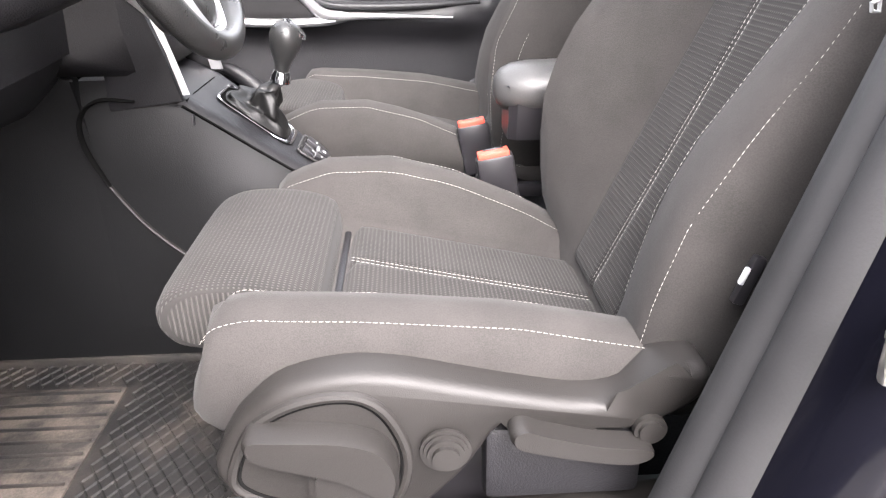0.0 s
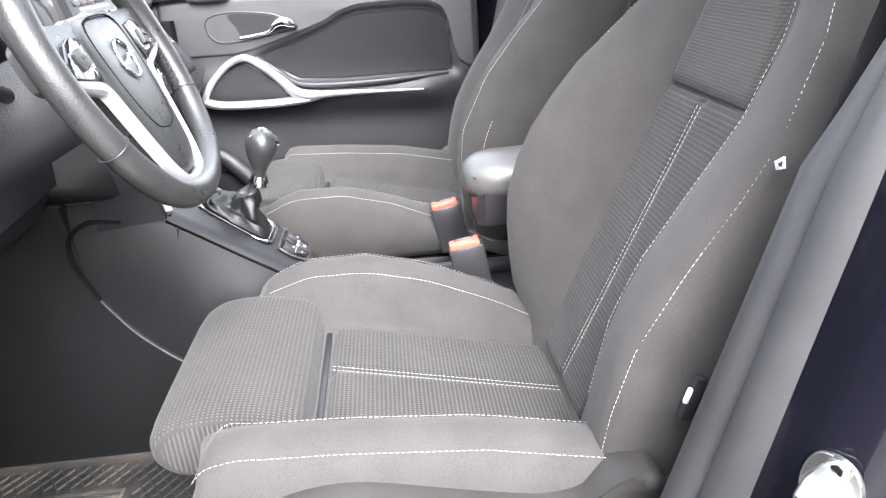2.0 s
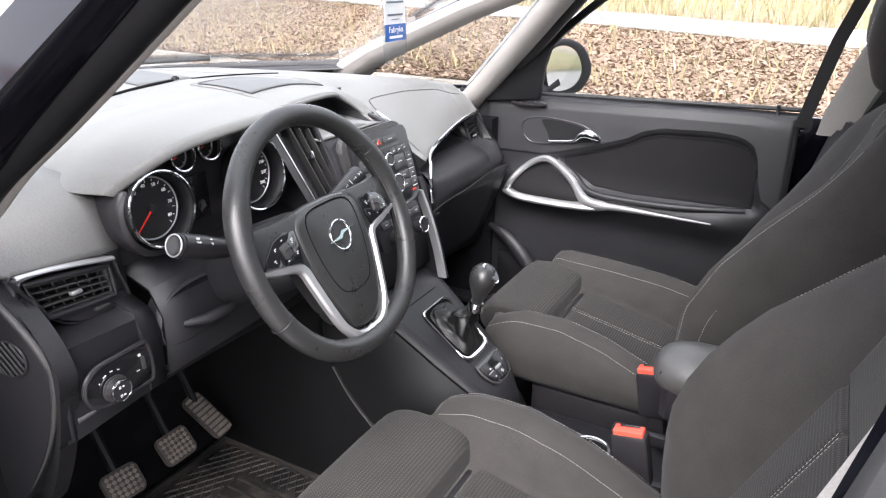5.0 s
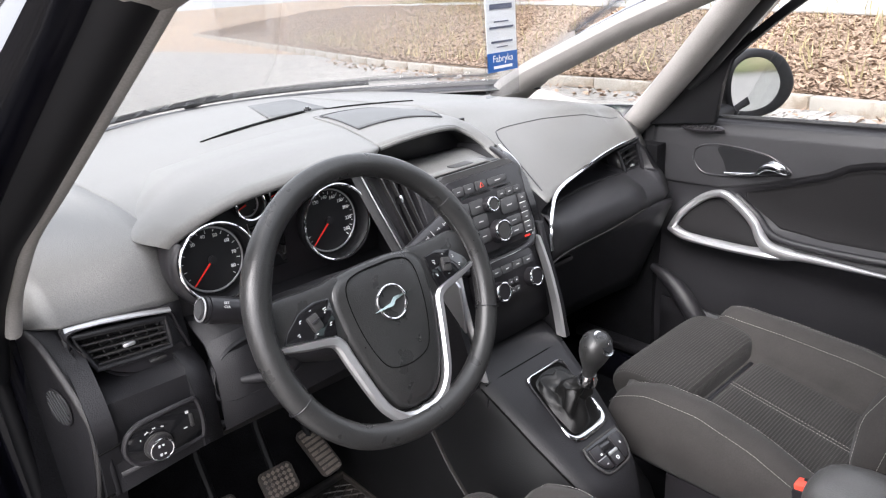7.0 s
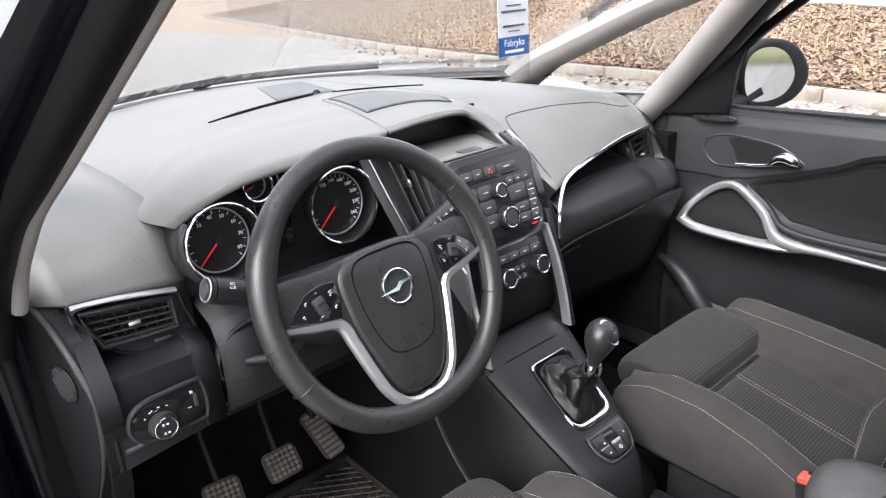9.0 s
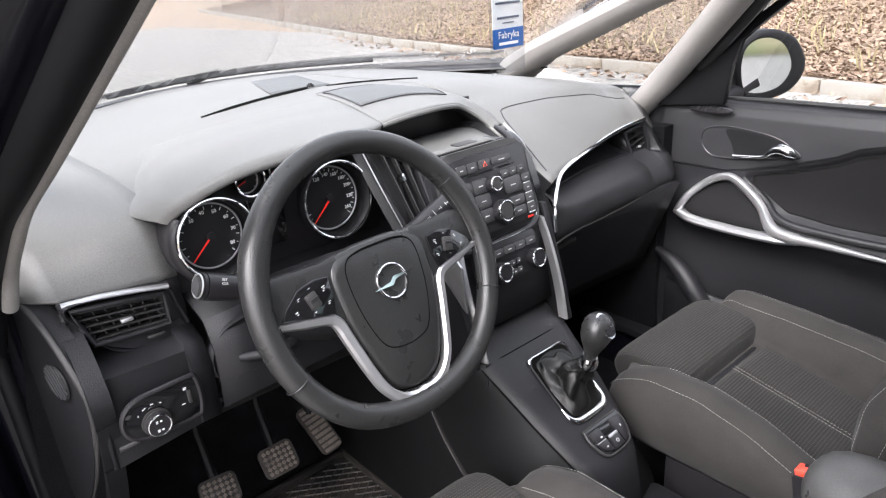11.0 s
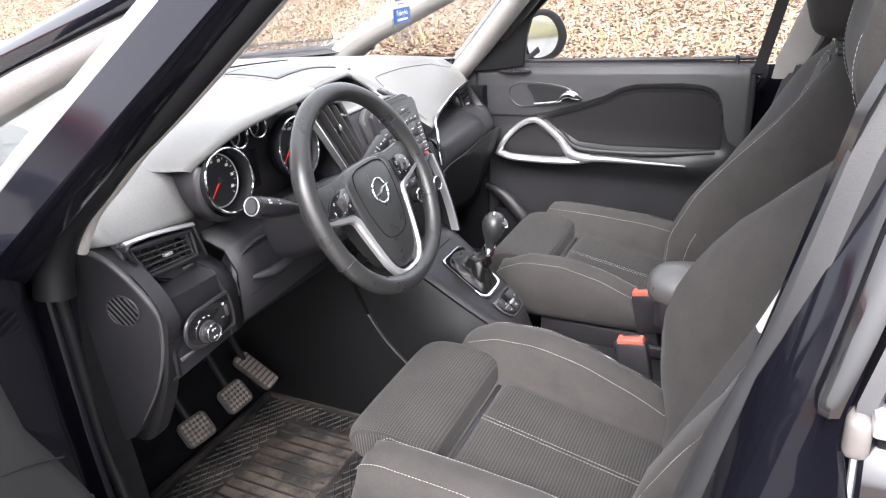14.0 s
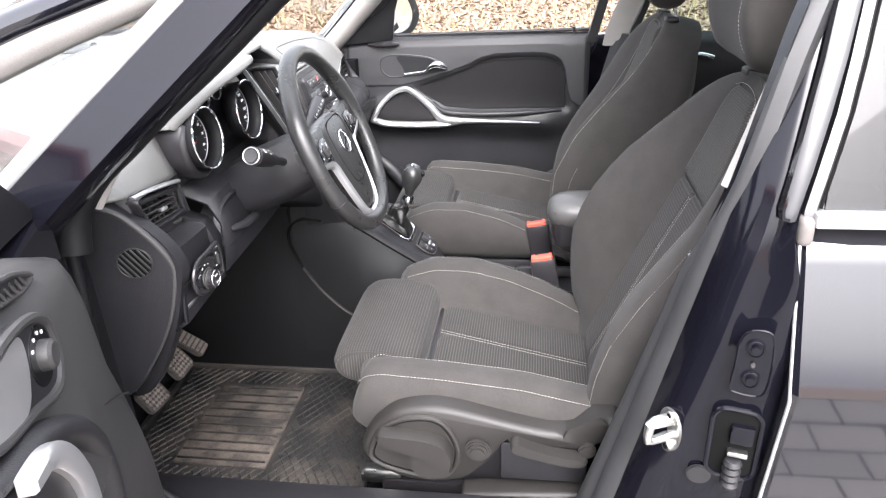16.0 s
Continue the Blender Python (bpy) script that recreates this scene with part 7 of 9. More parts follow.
part("side_band", loft([[q + Vector((0.004, -0.010, 0)), q + Vector((0.010, 0.0, 0.002)), q + Vector((0.002, 0.010, 0)), q + Vector((-0.02, 0.004, 0))] for q in spline([(-0.548, 0.166, 1.098), (-0.500, 0.152, 1.093), (-0.455, 0.143, 1.062), (-0.425, 0.136, 1.015), (-0.396, 0.122, 0.955)], 24)]), GLOSS_BLACK, dash, "gloss black band beside the radio", angle=60)
part("band_edge", tube(spline([(-0.530, 0.164, 1.107), (-0.478, 0.156, 1.078), (-0.446, 0.150, 1.033), (-0.424, 0.143, 0.995)], 20), [0.003, 0.005, 0.0055, 0.004], 8), SATIN, dash, "chrome highlight strip")
# centre stack: radio and climate panel on a sloped face
def stack_pose(y, z, lift=0.0):
    x = -0.374 - (z - 0.894) * 0.26
    return facing((x + lift, y, z), (1, 0, 0.26))


part("stack_frame", slab(rounded(0.212, 0.150, 0.032), 0.016, stack_pose(-0.006, 1.037, -0.012), 0.004), PLASTIC_MID, dash, "dark grey radio surround")
U_RIM = spline([(-0.556, 0.160, 1.100), (-0.500, 0.143, 1.086), (-0.458, 0.128, 1.053), (-0.430, 0.117, 1.005), (-0.412, 0.109, 0.975), (-0.398, 0.088, 0.956), (-0.394, 0.04, 0.950), (-0.394, -0.05, 0.950), (-0.398, -0.104, 0.956), (-0.412, -0.120, 0.975), (-0.430, -0.126, 1.01)], 70)
part("stack_rim", tube([q + Vector((0.008, 0, 0)) for q in U_RIM], [0.005, 0.0075, 0.008, 0.0085, 0.0085, 0.008, 0.0075, 0.006], 12), PLASTIC_SMOOTH, dash, "smooth dark rim round the radio")
# bright line modelled in place of the rim's highlight
part("rim_highlight", tube([q + Vector((0.0145, -0.004, 0.003)) for q in U_RIM[22:52]], 0.0012, 8), SATIN, dash, "thin satin line for the rim's highlight")
radio = part("radio", slab(rounded(0.185, 0.135, 0.012), 0.016, stack_pose(-0.002, 1.036, 0.0), 0.002), PLASTIC_SMOOTH, dash, "grey radio panel with buttons and knobs")


def key(u, v, w, h, mat=RADIO_GREY, pr=radio, name="button", zc=1.036, yc=-0.002, deep=0.0035, lab=""):
    if mat is RADIO_GREY and not lab:
        part("key_print", rbox((w * 0.3, 0.0016, 0.0006), stack_pose(yc, zc, 0.0155) @ Matrix.Translation((u, v, deep)), 0), INK, pr)
    return part(name, slab(rounded(w, h, min(w, h) * 0.2, 2), deep, stack_pose(yc, zc, 0.0155) @ Matrix.Translation((u, v, 0)), 0.0006), mat, pr, lab)


for u in (-0.066, -0.041):
    key(u, 0.052, 0.023, 0.016)
key(-0.012, 0.052, 0.026, 0.016, RADIO_GREY, lab="hazard light switch")
part("hazard_mark", tube([stack_pose(-0.002, 1.036, 0.0155) @ Vector(q) for q in ((-0.0165, 0.0485, 0.004), (-0.0075, 0.0485, 0.004), (-0.012, 0.0565, 0.004))], 0.0007, 6, True), RED, radio, "red warning triangle")
key(0.028, 0.052, 0.046, 0.013)
for r_ in range(3):
    for c_ in range(2):
        key(-0.068 + 0.036 * c_, 0.018 - 0.026 * r_, 0.034, 0.024)
for c_ in range(3):
    key(0.030 + 0.02 * c_, 0.026, 0.018, 0.013)
key(0.043, 0.003, 0.042, 0.028)
for r_ in range(4):
    key(0.078, 0.008 - 0.018 * r_, 0.020, 0.015)
    part("key_lamp", rbox((0.016, 0.0015, 0.001), stack_pose(-0.002, 1.036, 0.0155) @ Matrix.Translation((0.078, -0.001 - 0.018 * r_, 0.002)), 0), WHITE_INK, radio)
for r_ in range(2):
    key(0.046, -0.026 - 0.019 * r_, 0.036, 0.017)
part("cd_slot", rbox((0.12, 0.004, 0.002), stack_pose(-0.002, 1.036, 0.0155) @ Matrix.Translation((0, 0.039, 0)), 0), GLOSS_BLACK, radio)
for (u, v, r_) in ((-0.008, 0.016, 0.0135), (0.002, -0.034, 0.020)):
    kb = part("radio_knob", disc(r_, 0.018, stack_pose(-0.002, 1.036, 0.0155) @ Matrix.Translation((u, v, 0.009)), 36, 0.002), PLASTIC_SMOOTH, radio)
    part("knob_ring", ring(r_ * 0.86, 0.0018, stack_pose(-0.002, 1.036, 0.0155) @ Matrix.Translation((u, v, 0.018)), 36), CHROME, kb)
    part("knob_cap", disc(r_ * 0.72, 0.003, stack_pose(-0.002, 1.036, 0.0155) @ Matrix.Translation((u, v, 0.018)), 30, 0.001), PLASTIC_MID, kb)
part("radio_lamp", rbox((0.014, 0.003, 0.001), stack_pose(-0.002, 1.036, 0.0155) @ Matrix.Translation((0.072, -0.062, 0.001)), 0), NEEDLE, radio)

climate = part("climate_panel", slab(rounded(0.155, 0.072, 0.014), 0.014, stack_pose(0.0, 0.915, -0.002), 0.002), PLASTIC_SMOOTH, dash, "black climate control panel with two chrome knobs")
for i in range(5):
    key(-0.055 + 0.0275 * i, 0.022, 0.025, 0.014, RADIO_GREY, climate, "button", 0.915, 0.0)
for i in range(3):
    key(-0.012 + 0.014 * i, -0.004, 0.011, 0.010, RADIO_GREY, climate, "button", 0.915, 0.0)
    key(-0.012 + 0.014 * i, -0.020, 0.011, 0.010, RADIO_GREY, climate, "button", 0.915, 0.0)
for u in (-0.043, 0.043):
    kb = part("climate_knob", disc(0.017, 0.02, stack_pose(0.013, 0.915, 0.012) @ Matrix.Translation((u, -0.012, 0.009)), 36, 0.002), PLASTIC_SMOOTH, climate)
    part("knob_ring", ring(0.0155, 0.002, stack_pose(0.013, 0.915, 0.012) @ Matrix.Translation((u, -0.012, 0.018)), 36), CHROME, kb)

# centre vents left of the radio
vl = air_vent([(-0.500, -0.195, 1.145), (-0.465, -0.128, 1.135), (-0.405, -0.118, 0.995), (-0.425, -0.165, 0.985)], 0.04, 0, 4, "black upright centre vent", tab=False)
for k in (0.30, 0.55, 0.80):
    part("vent_blade", loft([[q + Vector((0.004, -0.0012, 0)), q + Vector((0.004, 0.0012, 0)), q + Vector((-0.020, 0.010, 0)), q + Vector((-0.020, 0.007, 0))] for q in (Vector((-0.497, -0.190, 1.140)).lerp(Vector((-0.464, -0.130, 1.130)), k), Vector((-0.426, -0.162, 0.990)).lerp(Vector((-0.407, -0.120, 0.998)), k))]), PLASTIC_MID, vl)
part("vent_tab", rbox((0.006, 0.014, 0.020), facing((-0.462, -0.150, 1.085), (1, 0, 0.45)), 0.002), CHROME, vl, "small chrome vent tab")
part("centre_strip", loft([[q + Vector((0.003, -0.011, 0)), q + Vector((0.006, -0.004, 0)), q + Vector((0.006, 0.004, 0)), q + Vector((0.002, 0.007, 0)), q + Vector((-0.01, 0, 0))] for q in spline([(-0.507, -0.207, 1.150), (-0.47, -0.198, 1.08), (-0.43, -0.175, 0.985)], 16)]), PLASTIC_MID, dash, "dark grey band beside the vents", angle=50)
part("strip_line", tube(spline([(-0.503, -0.200, 1.150), (-0.466, -0.190, 1.08), (-0.426, -0.168, 0.985)], 16), 0.0011, 6), SATIN, dash, "fine satin line beside the vents")

# silver legs down to the console
for s in (-1, 1):
    off = 0.012 if s < 0 else -0.004
    leg = spline([(-0.392, s * 0.112 + off, 0.962), (-0.372, s * 0.118 + off, 0.90), (-0.352, s * 0.118 + off, 0.83), (-0.338, s * 0.115 + off, 0.768)], 14)
    part("stack_leg", loft([[q + Vector((0.009, -s * 0.004, 0)), q + Vector((0.012, 0, 0)), q + Vector((0.006, s * 0.004, 0)), q + Vector((-0.008, s * 0.005, 0)), q + Vector((-0.008, -s * 0.004, 0))] for q in leg]), SATIN, dash, "satin silver upright trim")
part("stack_lower", grid(lambda u, v: Vector((-0.388 + 0.02 * u - 0.03 * math.sin(math.pi * u), -0.10 + 0.21 * v, 0.885 - 0.125 * u)), 8, 4), PLASTIC_SMOOTH, dash, "black storage recess", solid=0.006)

for s in (-1, 1):
    part("stack_cheek", prism([(-0.43, 0.985), (-0.392, 0.985), (-0.368, 0.90), (-0.346, 0.83), (-0.330, 0.762), (-0.44, 0.75)], "y", min(s * 0.124 + (0.008 if s < 0 else -0.006), s * 0.136 + (0.008 if s < 0 else -0.006)), max(s * 0.124 + (0.008 if s < 0 else -0.006), s * 0.136 + (0.008 if s < 0 else -0.006)), 0.003), PLASTIC, dash, "dark side cheek of the centre stack")

part("leg_side", prism([(-0.405, 0.925), (-0.368, 0.966), (-0.350, 0.95), (-0.343, 0.868)], "y", -0.1315, -0.126, 0.002), SATIN, dash, "satin silver side of the upright trim")

# end cap with side vent, turned a little towards the seat
SHEAR = Matrix(((1, 0, 0, 0), (0.25, 1, 0, 0.142), (0, 0, 1, 0), (0, 0, 0, 1)))
CAP = [(-0.585, 1.040), (-0.540, 1.016), (-0.504, 0.978), (-0.479, 0.934), (-0.475, 0.900), (-0.491, 0.834), (-0.517, 0.775), (-0.55, 0.722), (-0.585, 0.675), (-0.65, 0.66), (-0.70, 0.68), (-0.70, 1.03)]
part("end_cap", join(None, prism([(q.x, q.y) for q in spline([(a, b, 0) for a, b in CAP], 60, True)], "y", -0.702, -0.675, 0.006, bm=None), SHEAR), PLASTIC, dash, "dark plastic dash end panel")
part("end_ridge", join(None, tube(spline([(-0.59, -0.70, 1.040), (-0.540, -0.70, 1.017), (-0.504, -0.70, 0.979), (-0.478, -0.699, 0.934), (-0.474, -0.698, 0.900), (-0.490, -0.698, 0.834), (-0.516, -0.698, 0.775), (-0.55, -0.698, 0.721), (-0.585, -0.698, 0.675)], 40), [0.0045, 0.005, 0.005, 0.004, 0.003, 0.002, 0.002], 10), SHEAR), PLASTIC_MID, dash, "worn lighter edge of the end panel")
STRIP = [(-0.60, 1.030), (-0.526, 0.998), (-0.481, 0.958), (-0.459, 0.914), (-0.466, 0.876), (-0.493, 0.795), (-0.532, 0.714), (-0.58, 0.65), (-0.64, 0.66), (-0.62, 0.80)]
part("side_strip", prism([(q.x, q.y) for q in spline([(a, b, 0) for a, b in STRIP], 60, True)], "y", -0.676, -0.650, 0.005), PLASTIC, dash, "dark side face of the dash")
for x, z in ((-0.466, 0.876), (-0.497, 0.790)):
    part("strip_gap", tube([(x + 0.003, -0.677, z), (x + 0.004, -0.662, z + 0.002), (x + 0.002, -0.648, z + 0.003)], 0.0014, 6), GAP, dash)
vm = SHEAR @ facing((-0.527, -0.703, 0.930), (0, -1, 0))
# shallow disc, black to paint the shade behind the slats
sv = part("side_vent", disc(0.0262, 0.006, vm @ Matrix.Translation((0, 0, -0.001)), 36, 0.001), GAP, dash, "small round ribbed demister vent")
part("vent_rim", ring(0.0268, 0.0016, vm @ Matrix.Translation((0, 0, 0.0015)), 40, 8), PLASTIC, sv)
for i in range(6):
    v = 0.0082 * (i - 2.5)
    w = math.sqrt(0.0255 ** 2 - v * v)
    part("slat", rbox((2 * w, 0.0030, 0.003), vm @ Matrix.Rotation(radians(-57), 4, "Z") @ Matrix.Translation((0, v, 0.0024)), 0.0008), PLASTIC, sv)

# light switch panel
lp = facing((-0.462, -0.594, 0.868), (1, 0, 0.02))
LSP = [(q.x, q.y) for q in spline([(-0.051, -0.002, 0), (-0.045, 0.016, 0), (-0.028, 0.027, 0), (0.0, 0.029, 0), (0.040, 0.030, 0), (0.049, 0.026, 0), (0.052, 0.0, 0), (0.049, -0.024, 0), (0.040, -0.029, 0), (0.0, -0.031, 0), (-0.028, -0.029, 0), (-0.045, -0.019, 0)], 48, True)]
sw = part("light_switch_panel", slab(LSP, 0.005, lp, 0.002), GLOSS_BLACK, dash, "gloss black headlamp switch panel")
part("panel_bezel", tube([lp @ Vector((a * 1.04, b * 1.06, 0.003)) for a, b in LSP], 0.004, 8, True), PLASTIC_SMOOTH, sw)
part("knob_collar", disc(0.0195, 0.008, lp @ Matrix.Translation((-0.012, -0.010, 0.009)), 36, 0.003), PLASTIC_MID, sw)
kb = part("light_knob", disc(0.0160, 0.018, lp @ Matrix.Translation((-0.012, -0.010, 0.014)), 36, 0.002), PLASTIC_SMOOTH, sw)
part("knob_ring", ring(0.0150, 0.0014, lp @ Matrix.Translation((-0.012, -0.010, 0.0225)), 36), CHROME, kb)
for v in (-0.003, -0.016):
    part("knob_mark", rbox((0.0028, 0.0022, 0.001), lp @ Matrix.Translation((-0.010, v, 0.0245)), 0), INK, kb)
    for k in (-1, 0, 1):
        part("knob_mark", rbox((0.003, 0.0005, 0.001), lp @ Matrix.Translation((-0.0155, v + 0.0014 * k, 0.0245)), 0), INK, kb)
for i, w in enumerate((0.002, 0.0055, 0.004, 0.0035)):
    a = radians(140 - 25 * i)
    part("switch_mark", rbox((w, 0.0014, 0.0008), lp @ Matrix.Translation((-0.012 + 0.026 * math.cos(a), -0.010 + 0.026 * math.sin(a), 0.0065)) @ Matrix.Rotation(a - math.pi / 2, 4, "Z"), 0), INK, sw, "")
part("dimmer_wheel", rbox((0.005, 0.020, 0.006), lp @ Matrix.Translation((0.038, 0.004, 0.006)), 0.001), PLASTIC_MID, sw)
part("switch_mark", rbox((0.004, 0.004, 0.0008), lp @ Matrix.Translation((0.034, 0.018, 0.0065)), 0), INK, sw)
part("switch_mark", rbox((0.005, 0.0012, 0.0008), lp @ Matrix.Translation((0.028, -0.004, 0.0065)), 0), INK, sw)

# lower driver panel, storage tray and steering column
part("knee_panel", grid(lambda u, v: Vector((-0.475 - 0.09 * u + 0.012 * math.sin(math.pi * u), -0.655 + 0.55 * v, 0.83 + 0.02 * v - (0.07 + 0.03 * v) * u)), 6, 10), PLASTIC, dash, solid=0.01)
TM = facing((-0.470, -0.440, 0.905), (1, 0, 0.05))
oval_ = [(q.x, q.y) for q in spline([(-0.070, -0.020, 0), (-0.062, 0.020, 0), (-0.03, 0.042, 0), (0.03, 0.046, 0), (0.075, 0.030, 0), (0.080, -0.010, 0), (0.06, -0.036, 0), (0.0, -0.040, 0), (-0.05, -0.038, 0)], 48, True)]
bin_ = part("storage_bin", loft([[TM @ Vector((a * k, b * k, d)) for a, b in oval_] for d, k in ((-0.006, 1.07), (0.003, 1.05), (0.006, 1.01), (0.004, 0.97), (0.0, 0.95), (-0.04, 0.90))], cap=False), PLASTIC, dash, "open storage bin below the column", angle=60)
# black plate near the mouth, coloured for the bin's inner shade
part("bin_shade_plate", slab([(a * 0.96, b * 0.96) for a, b in oval_], 0.004, TM @ Matrix.Translation((0, 0, -0.001))), TUBE_BLACK, bin_)
part("bin_lip", tube([TM @ Vector(q) for q in ((-0.032, -0.012, 0.006), (0.0, -0.014, 0.024), (0.040, -0.014, 0.027), (0.068, -0.012, 0.016))], [0.006, 0.0095, 0.0095, 0.006], 12), PLASTIC, bin_)

column = thing("steering_column", (-0.42, -0.345, 0.94), "black plastic steering column shroud with two stalks", "steering column")
axis = Vector((0.9242, 0.0418, 0.3795)).normalized()
hubp = Vector((-0.2735, -0.3362, 1.0296))
rings = []
for d, w, h in ((-0.26, 0.058, 0.05), (-0.20, 0.066, 0.058), (-0.12, 0.066, 0.06), (-0.06, 0.058, 0.055), (-0.045, 0.045, 0.045)):
    c = hubp + axis * d - Vector((0, 0, 0.006))
    up = Vector((-0.38, 0, 0.925))
    rings.append([c + Vector((0, a * w, 0)) + up * b * h for a, b in ((-1, -0.5), (-0.6, -1), (0.6, -1), (1, -0.5), (1, 0.4), (0.7, 0.9), (-0.7, 0.9), (-1, 0.4))])
part("shroud", loft(rings), PLASTIC, column, angle=50)
for s, tip in ((-1, Vector((-0.365, -0.535, 1.062))), (1, Vector((-0.368, -0.135, 1.058)))):
    root_ = hubp + axis * -0.10 + Vector((0, s * 0.05, 0.012))
    d = (tip - root_)
    st = part("indicator_stalk" if s < 0 else "wiper_stalk", tube([root_, root_ + d * 0.35, root_ + d * 0.5, root_ + d * 0.75, tip], [0.008, 0.009, 0.014, 0.017, 0.0175], 16), PLASTIC_SMOOTH, column)
    if s < 0:
        kb = facing(tip, d)
        part("stalk_button", disc(0.0165, 0.010, kb @ Matrix.Translation((0, 0, 0.003)), 28, 0.003), PLASTIC_SMOOTH, st)
        part("stalk_cap", disc(0.0115, 0.004, kb @ Matrix.Translation((0, 0, 0.009)), 28, 0.001), RADIO_GREY, st)
        part("stalk_ring", ring(0.0145, 0.0012, kb @ Matrix.Translation((0, 0, 0.008)), 32), SATIN, st)
    run = d.normalized() * s
    out = Vector((0.75, -0.1, 0.65))
    out = (out - run * out.dot(run)).normalized()

    def on_stalk(k):
        return facing(root_ + d * k + out * lerp(k, [(0.5, 0.0142), (0.75, 0.0172), (1.0, 0.0177)]), out, out.cross(run))
    if s < 0:
        letters("SET", 0.0045, on_stalk(0.88) @ Matrix.Translation((0, 0.0026, 0)), INK, st, "stalk_print")
        letters("CLR", 0.0045, on_stalk(0.88) @ Matrix.Translation((0, -0.0026, 0)), INK, st, "stalk_print")
        for v in (-1, 1):
            part("stalk_print", slab([(-0.0025, v * 0.002), (0.0025, v * 0.002), (0.0, v * 0.0055)][::v], 0.0006, on_stalk(0.73)), INK, st)
    else:
        for k, w, h in ((0.56, 0.0008, 0.010), (0.61, 0.0034, 0.0010), (0.63, 0.0010, 0.0040), (0.69, 0.0036, 0.0010), (0.71, 0.0010, 0.0042), (0.77, 0.0008, 0.010), (0.84, 0.0040, 0.0010), (0.86, 0.0010, 0.0038), (0.92, 0.0010, 0.0050), (0.94, 0.0042, 0.0010), (0.96, 0.0010, 0.0050)):
            part("stalk_print", rbox((w, h, 0.0008), on_stalk(k), 0), INK, st)

# ---------------------------------------------------------------- steering wheel
wheel = thing("steering_wheel", (-0.290, -0.345, 1.025), "black leather steering wheel with satin silver spokes", "steering wheel")
WM = facing((-0.2685, -0.3362, 1.0316), (0.9242, 0.0418, 0.3795))
RO = 0.179


def W(u, v, w=0.0):
    return WM @ Vector((u, v, w))


pts, rad = [], []
for i in range(72):
    a = 2 * math.pi * i / 72
    flat = 0.006 * max(0, -math.sin(a) - 0.8) / 0.2
    pts.append(W((RO) * math.cos(a), (RO - flat) * math.sin(a) + 0.002))
    thumb = max(math.exp(-((math.degrees(a) - 25) / 14) ** 2), math.exp(-((math.degrees(a) - 155) / 14) ** 2))
    rad.append(0.0160 + 0.0022 * thumb)
rim = part("rim", tube(pts, rad, 14, True), LEATHER, wheel, angle=80)
for a in (33, 147, -24, -156):
    m = WM @ Matrix.Rotation(radians(a), 4, "Z") @ Matrix.Translation((RO, 0, 0)) @ Matrix.Rotation(radians(90), 4, "X")
    part("rim_seam", ring(0.0168, 0.0008, m, 24, 6), PLASTIC_SMOOTH, rim)
lace = bmesh.new()
for lo, hi in ((-22, 31), (149, 202)):
    for i in range(42):
        a0 = radians(lo + (hi - lo) * i / 42)
        a1 = radians(lo + (hi - lo) * (i + 0.8) / 42)
        for sg in (-1, 1):
            p0 = W((RO - 0.0165) * math.cos(a0), (RO - 0.0165) * math.sin(a0), 0.004 * sg)
            p1 = W((RO - 0.0168) * math.cos(a1), (RO - 0.0168) * math.sin(a1), -0.001 * sg + 0.003)
            tube([p0, p1], 0.0008, 4, bm=lace)
tagged(part("rim_lacing", lace, PLASTIC_MID, rim, "grey cross stitching inside the rim"), kind="stuff")

# airbag pad
half_pad = [(0.0, 0.055), (0.035, 0.054), (0.066, 0.048), (0.080, 0.030), (0.080, -0.005), (0.075, -0.040), (0.064, -0.080), (0.052, -0.112), (0.036, -0.138), (0.015, -0.149), (0.0, -0.150)]
pc = [(q.x, q.y) for q in spline([(a, b, 0) for a, b in half_pad] + [(-a, b, 0) for a, b in half_pad[-2:0:-1]], 100, True)]
hub = part("airbag_pad", loft([[W(a * k, (b + 0.03) * k - 0.03, w) for a, b in pc] for w, k in ((-0.050, 0.90), (-0.016, 1.0), (-0.004, 0.985), (0.002, 0.94), (0.005, 0.86), (0.007, 0.4))]), LEATHER, wheel, "black grained airbag cover", angle=50)
inner = [(0.0, 0.047), (0.03, 0.046), (0.050, 0.039), (0.058, 0.020), (0.056, -0.020), (0.047, -0.058), (0.034, -0.082), (0.012, -0.090)]
part("cover_seam", tube([W(q.x, q.y, 0.0048 + 0.0012 * max(0.0, 1 - (q.x / 0.05) ** 2)) for q in spline([(a, b, 0) for a, b in inner] + [(-a, b, 0) for a, b in inner[:0:-1]], 80, True)], 0.0016, 6, True, squash=0.6), GAP, hub, "moulded cover line")
EM = WM @ Matrix.Translation((0.003, -0.006, 0.0085))
part("emblem_ring", ring(0.0225, 0.0019, EM, 44), CHROME, hub, "round chrome emblem")
part("emblem_bar", slab([(-0.033, -0.0045), (-0.005, -0.0005), (0.002, 0.0055), (0.033, 0.0050), (0.005, 0.0006), (-0.002, -0.0055)], 0.002, EM), CHROME, hub, "slanted chrome bar")
for k, w in enumerate((0.006, 0.018)):
    part("airbag_mark", rbox((w, 0.0028, 0.0006), WM @ Matrix.Translation((0.0, -0.112 - 0.009 * k, 0.0042)), 0), PLASTIC_MID, hub)
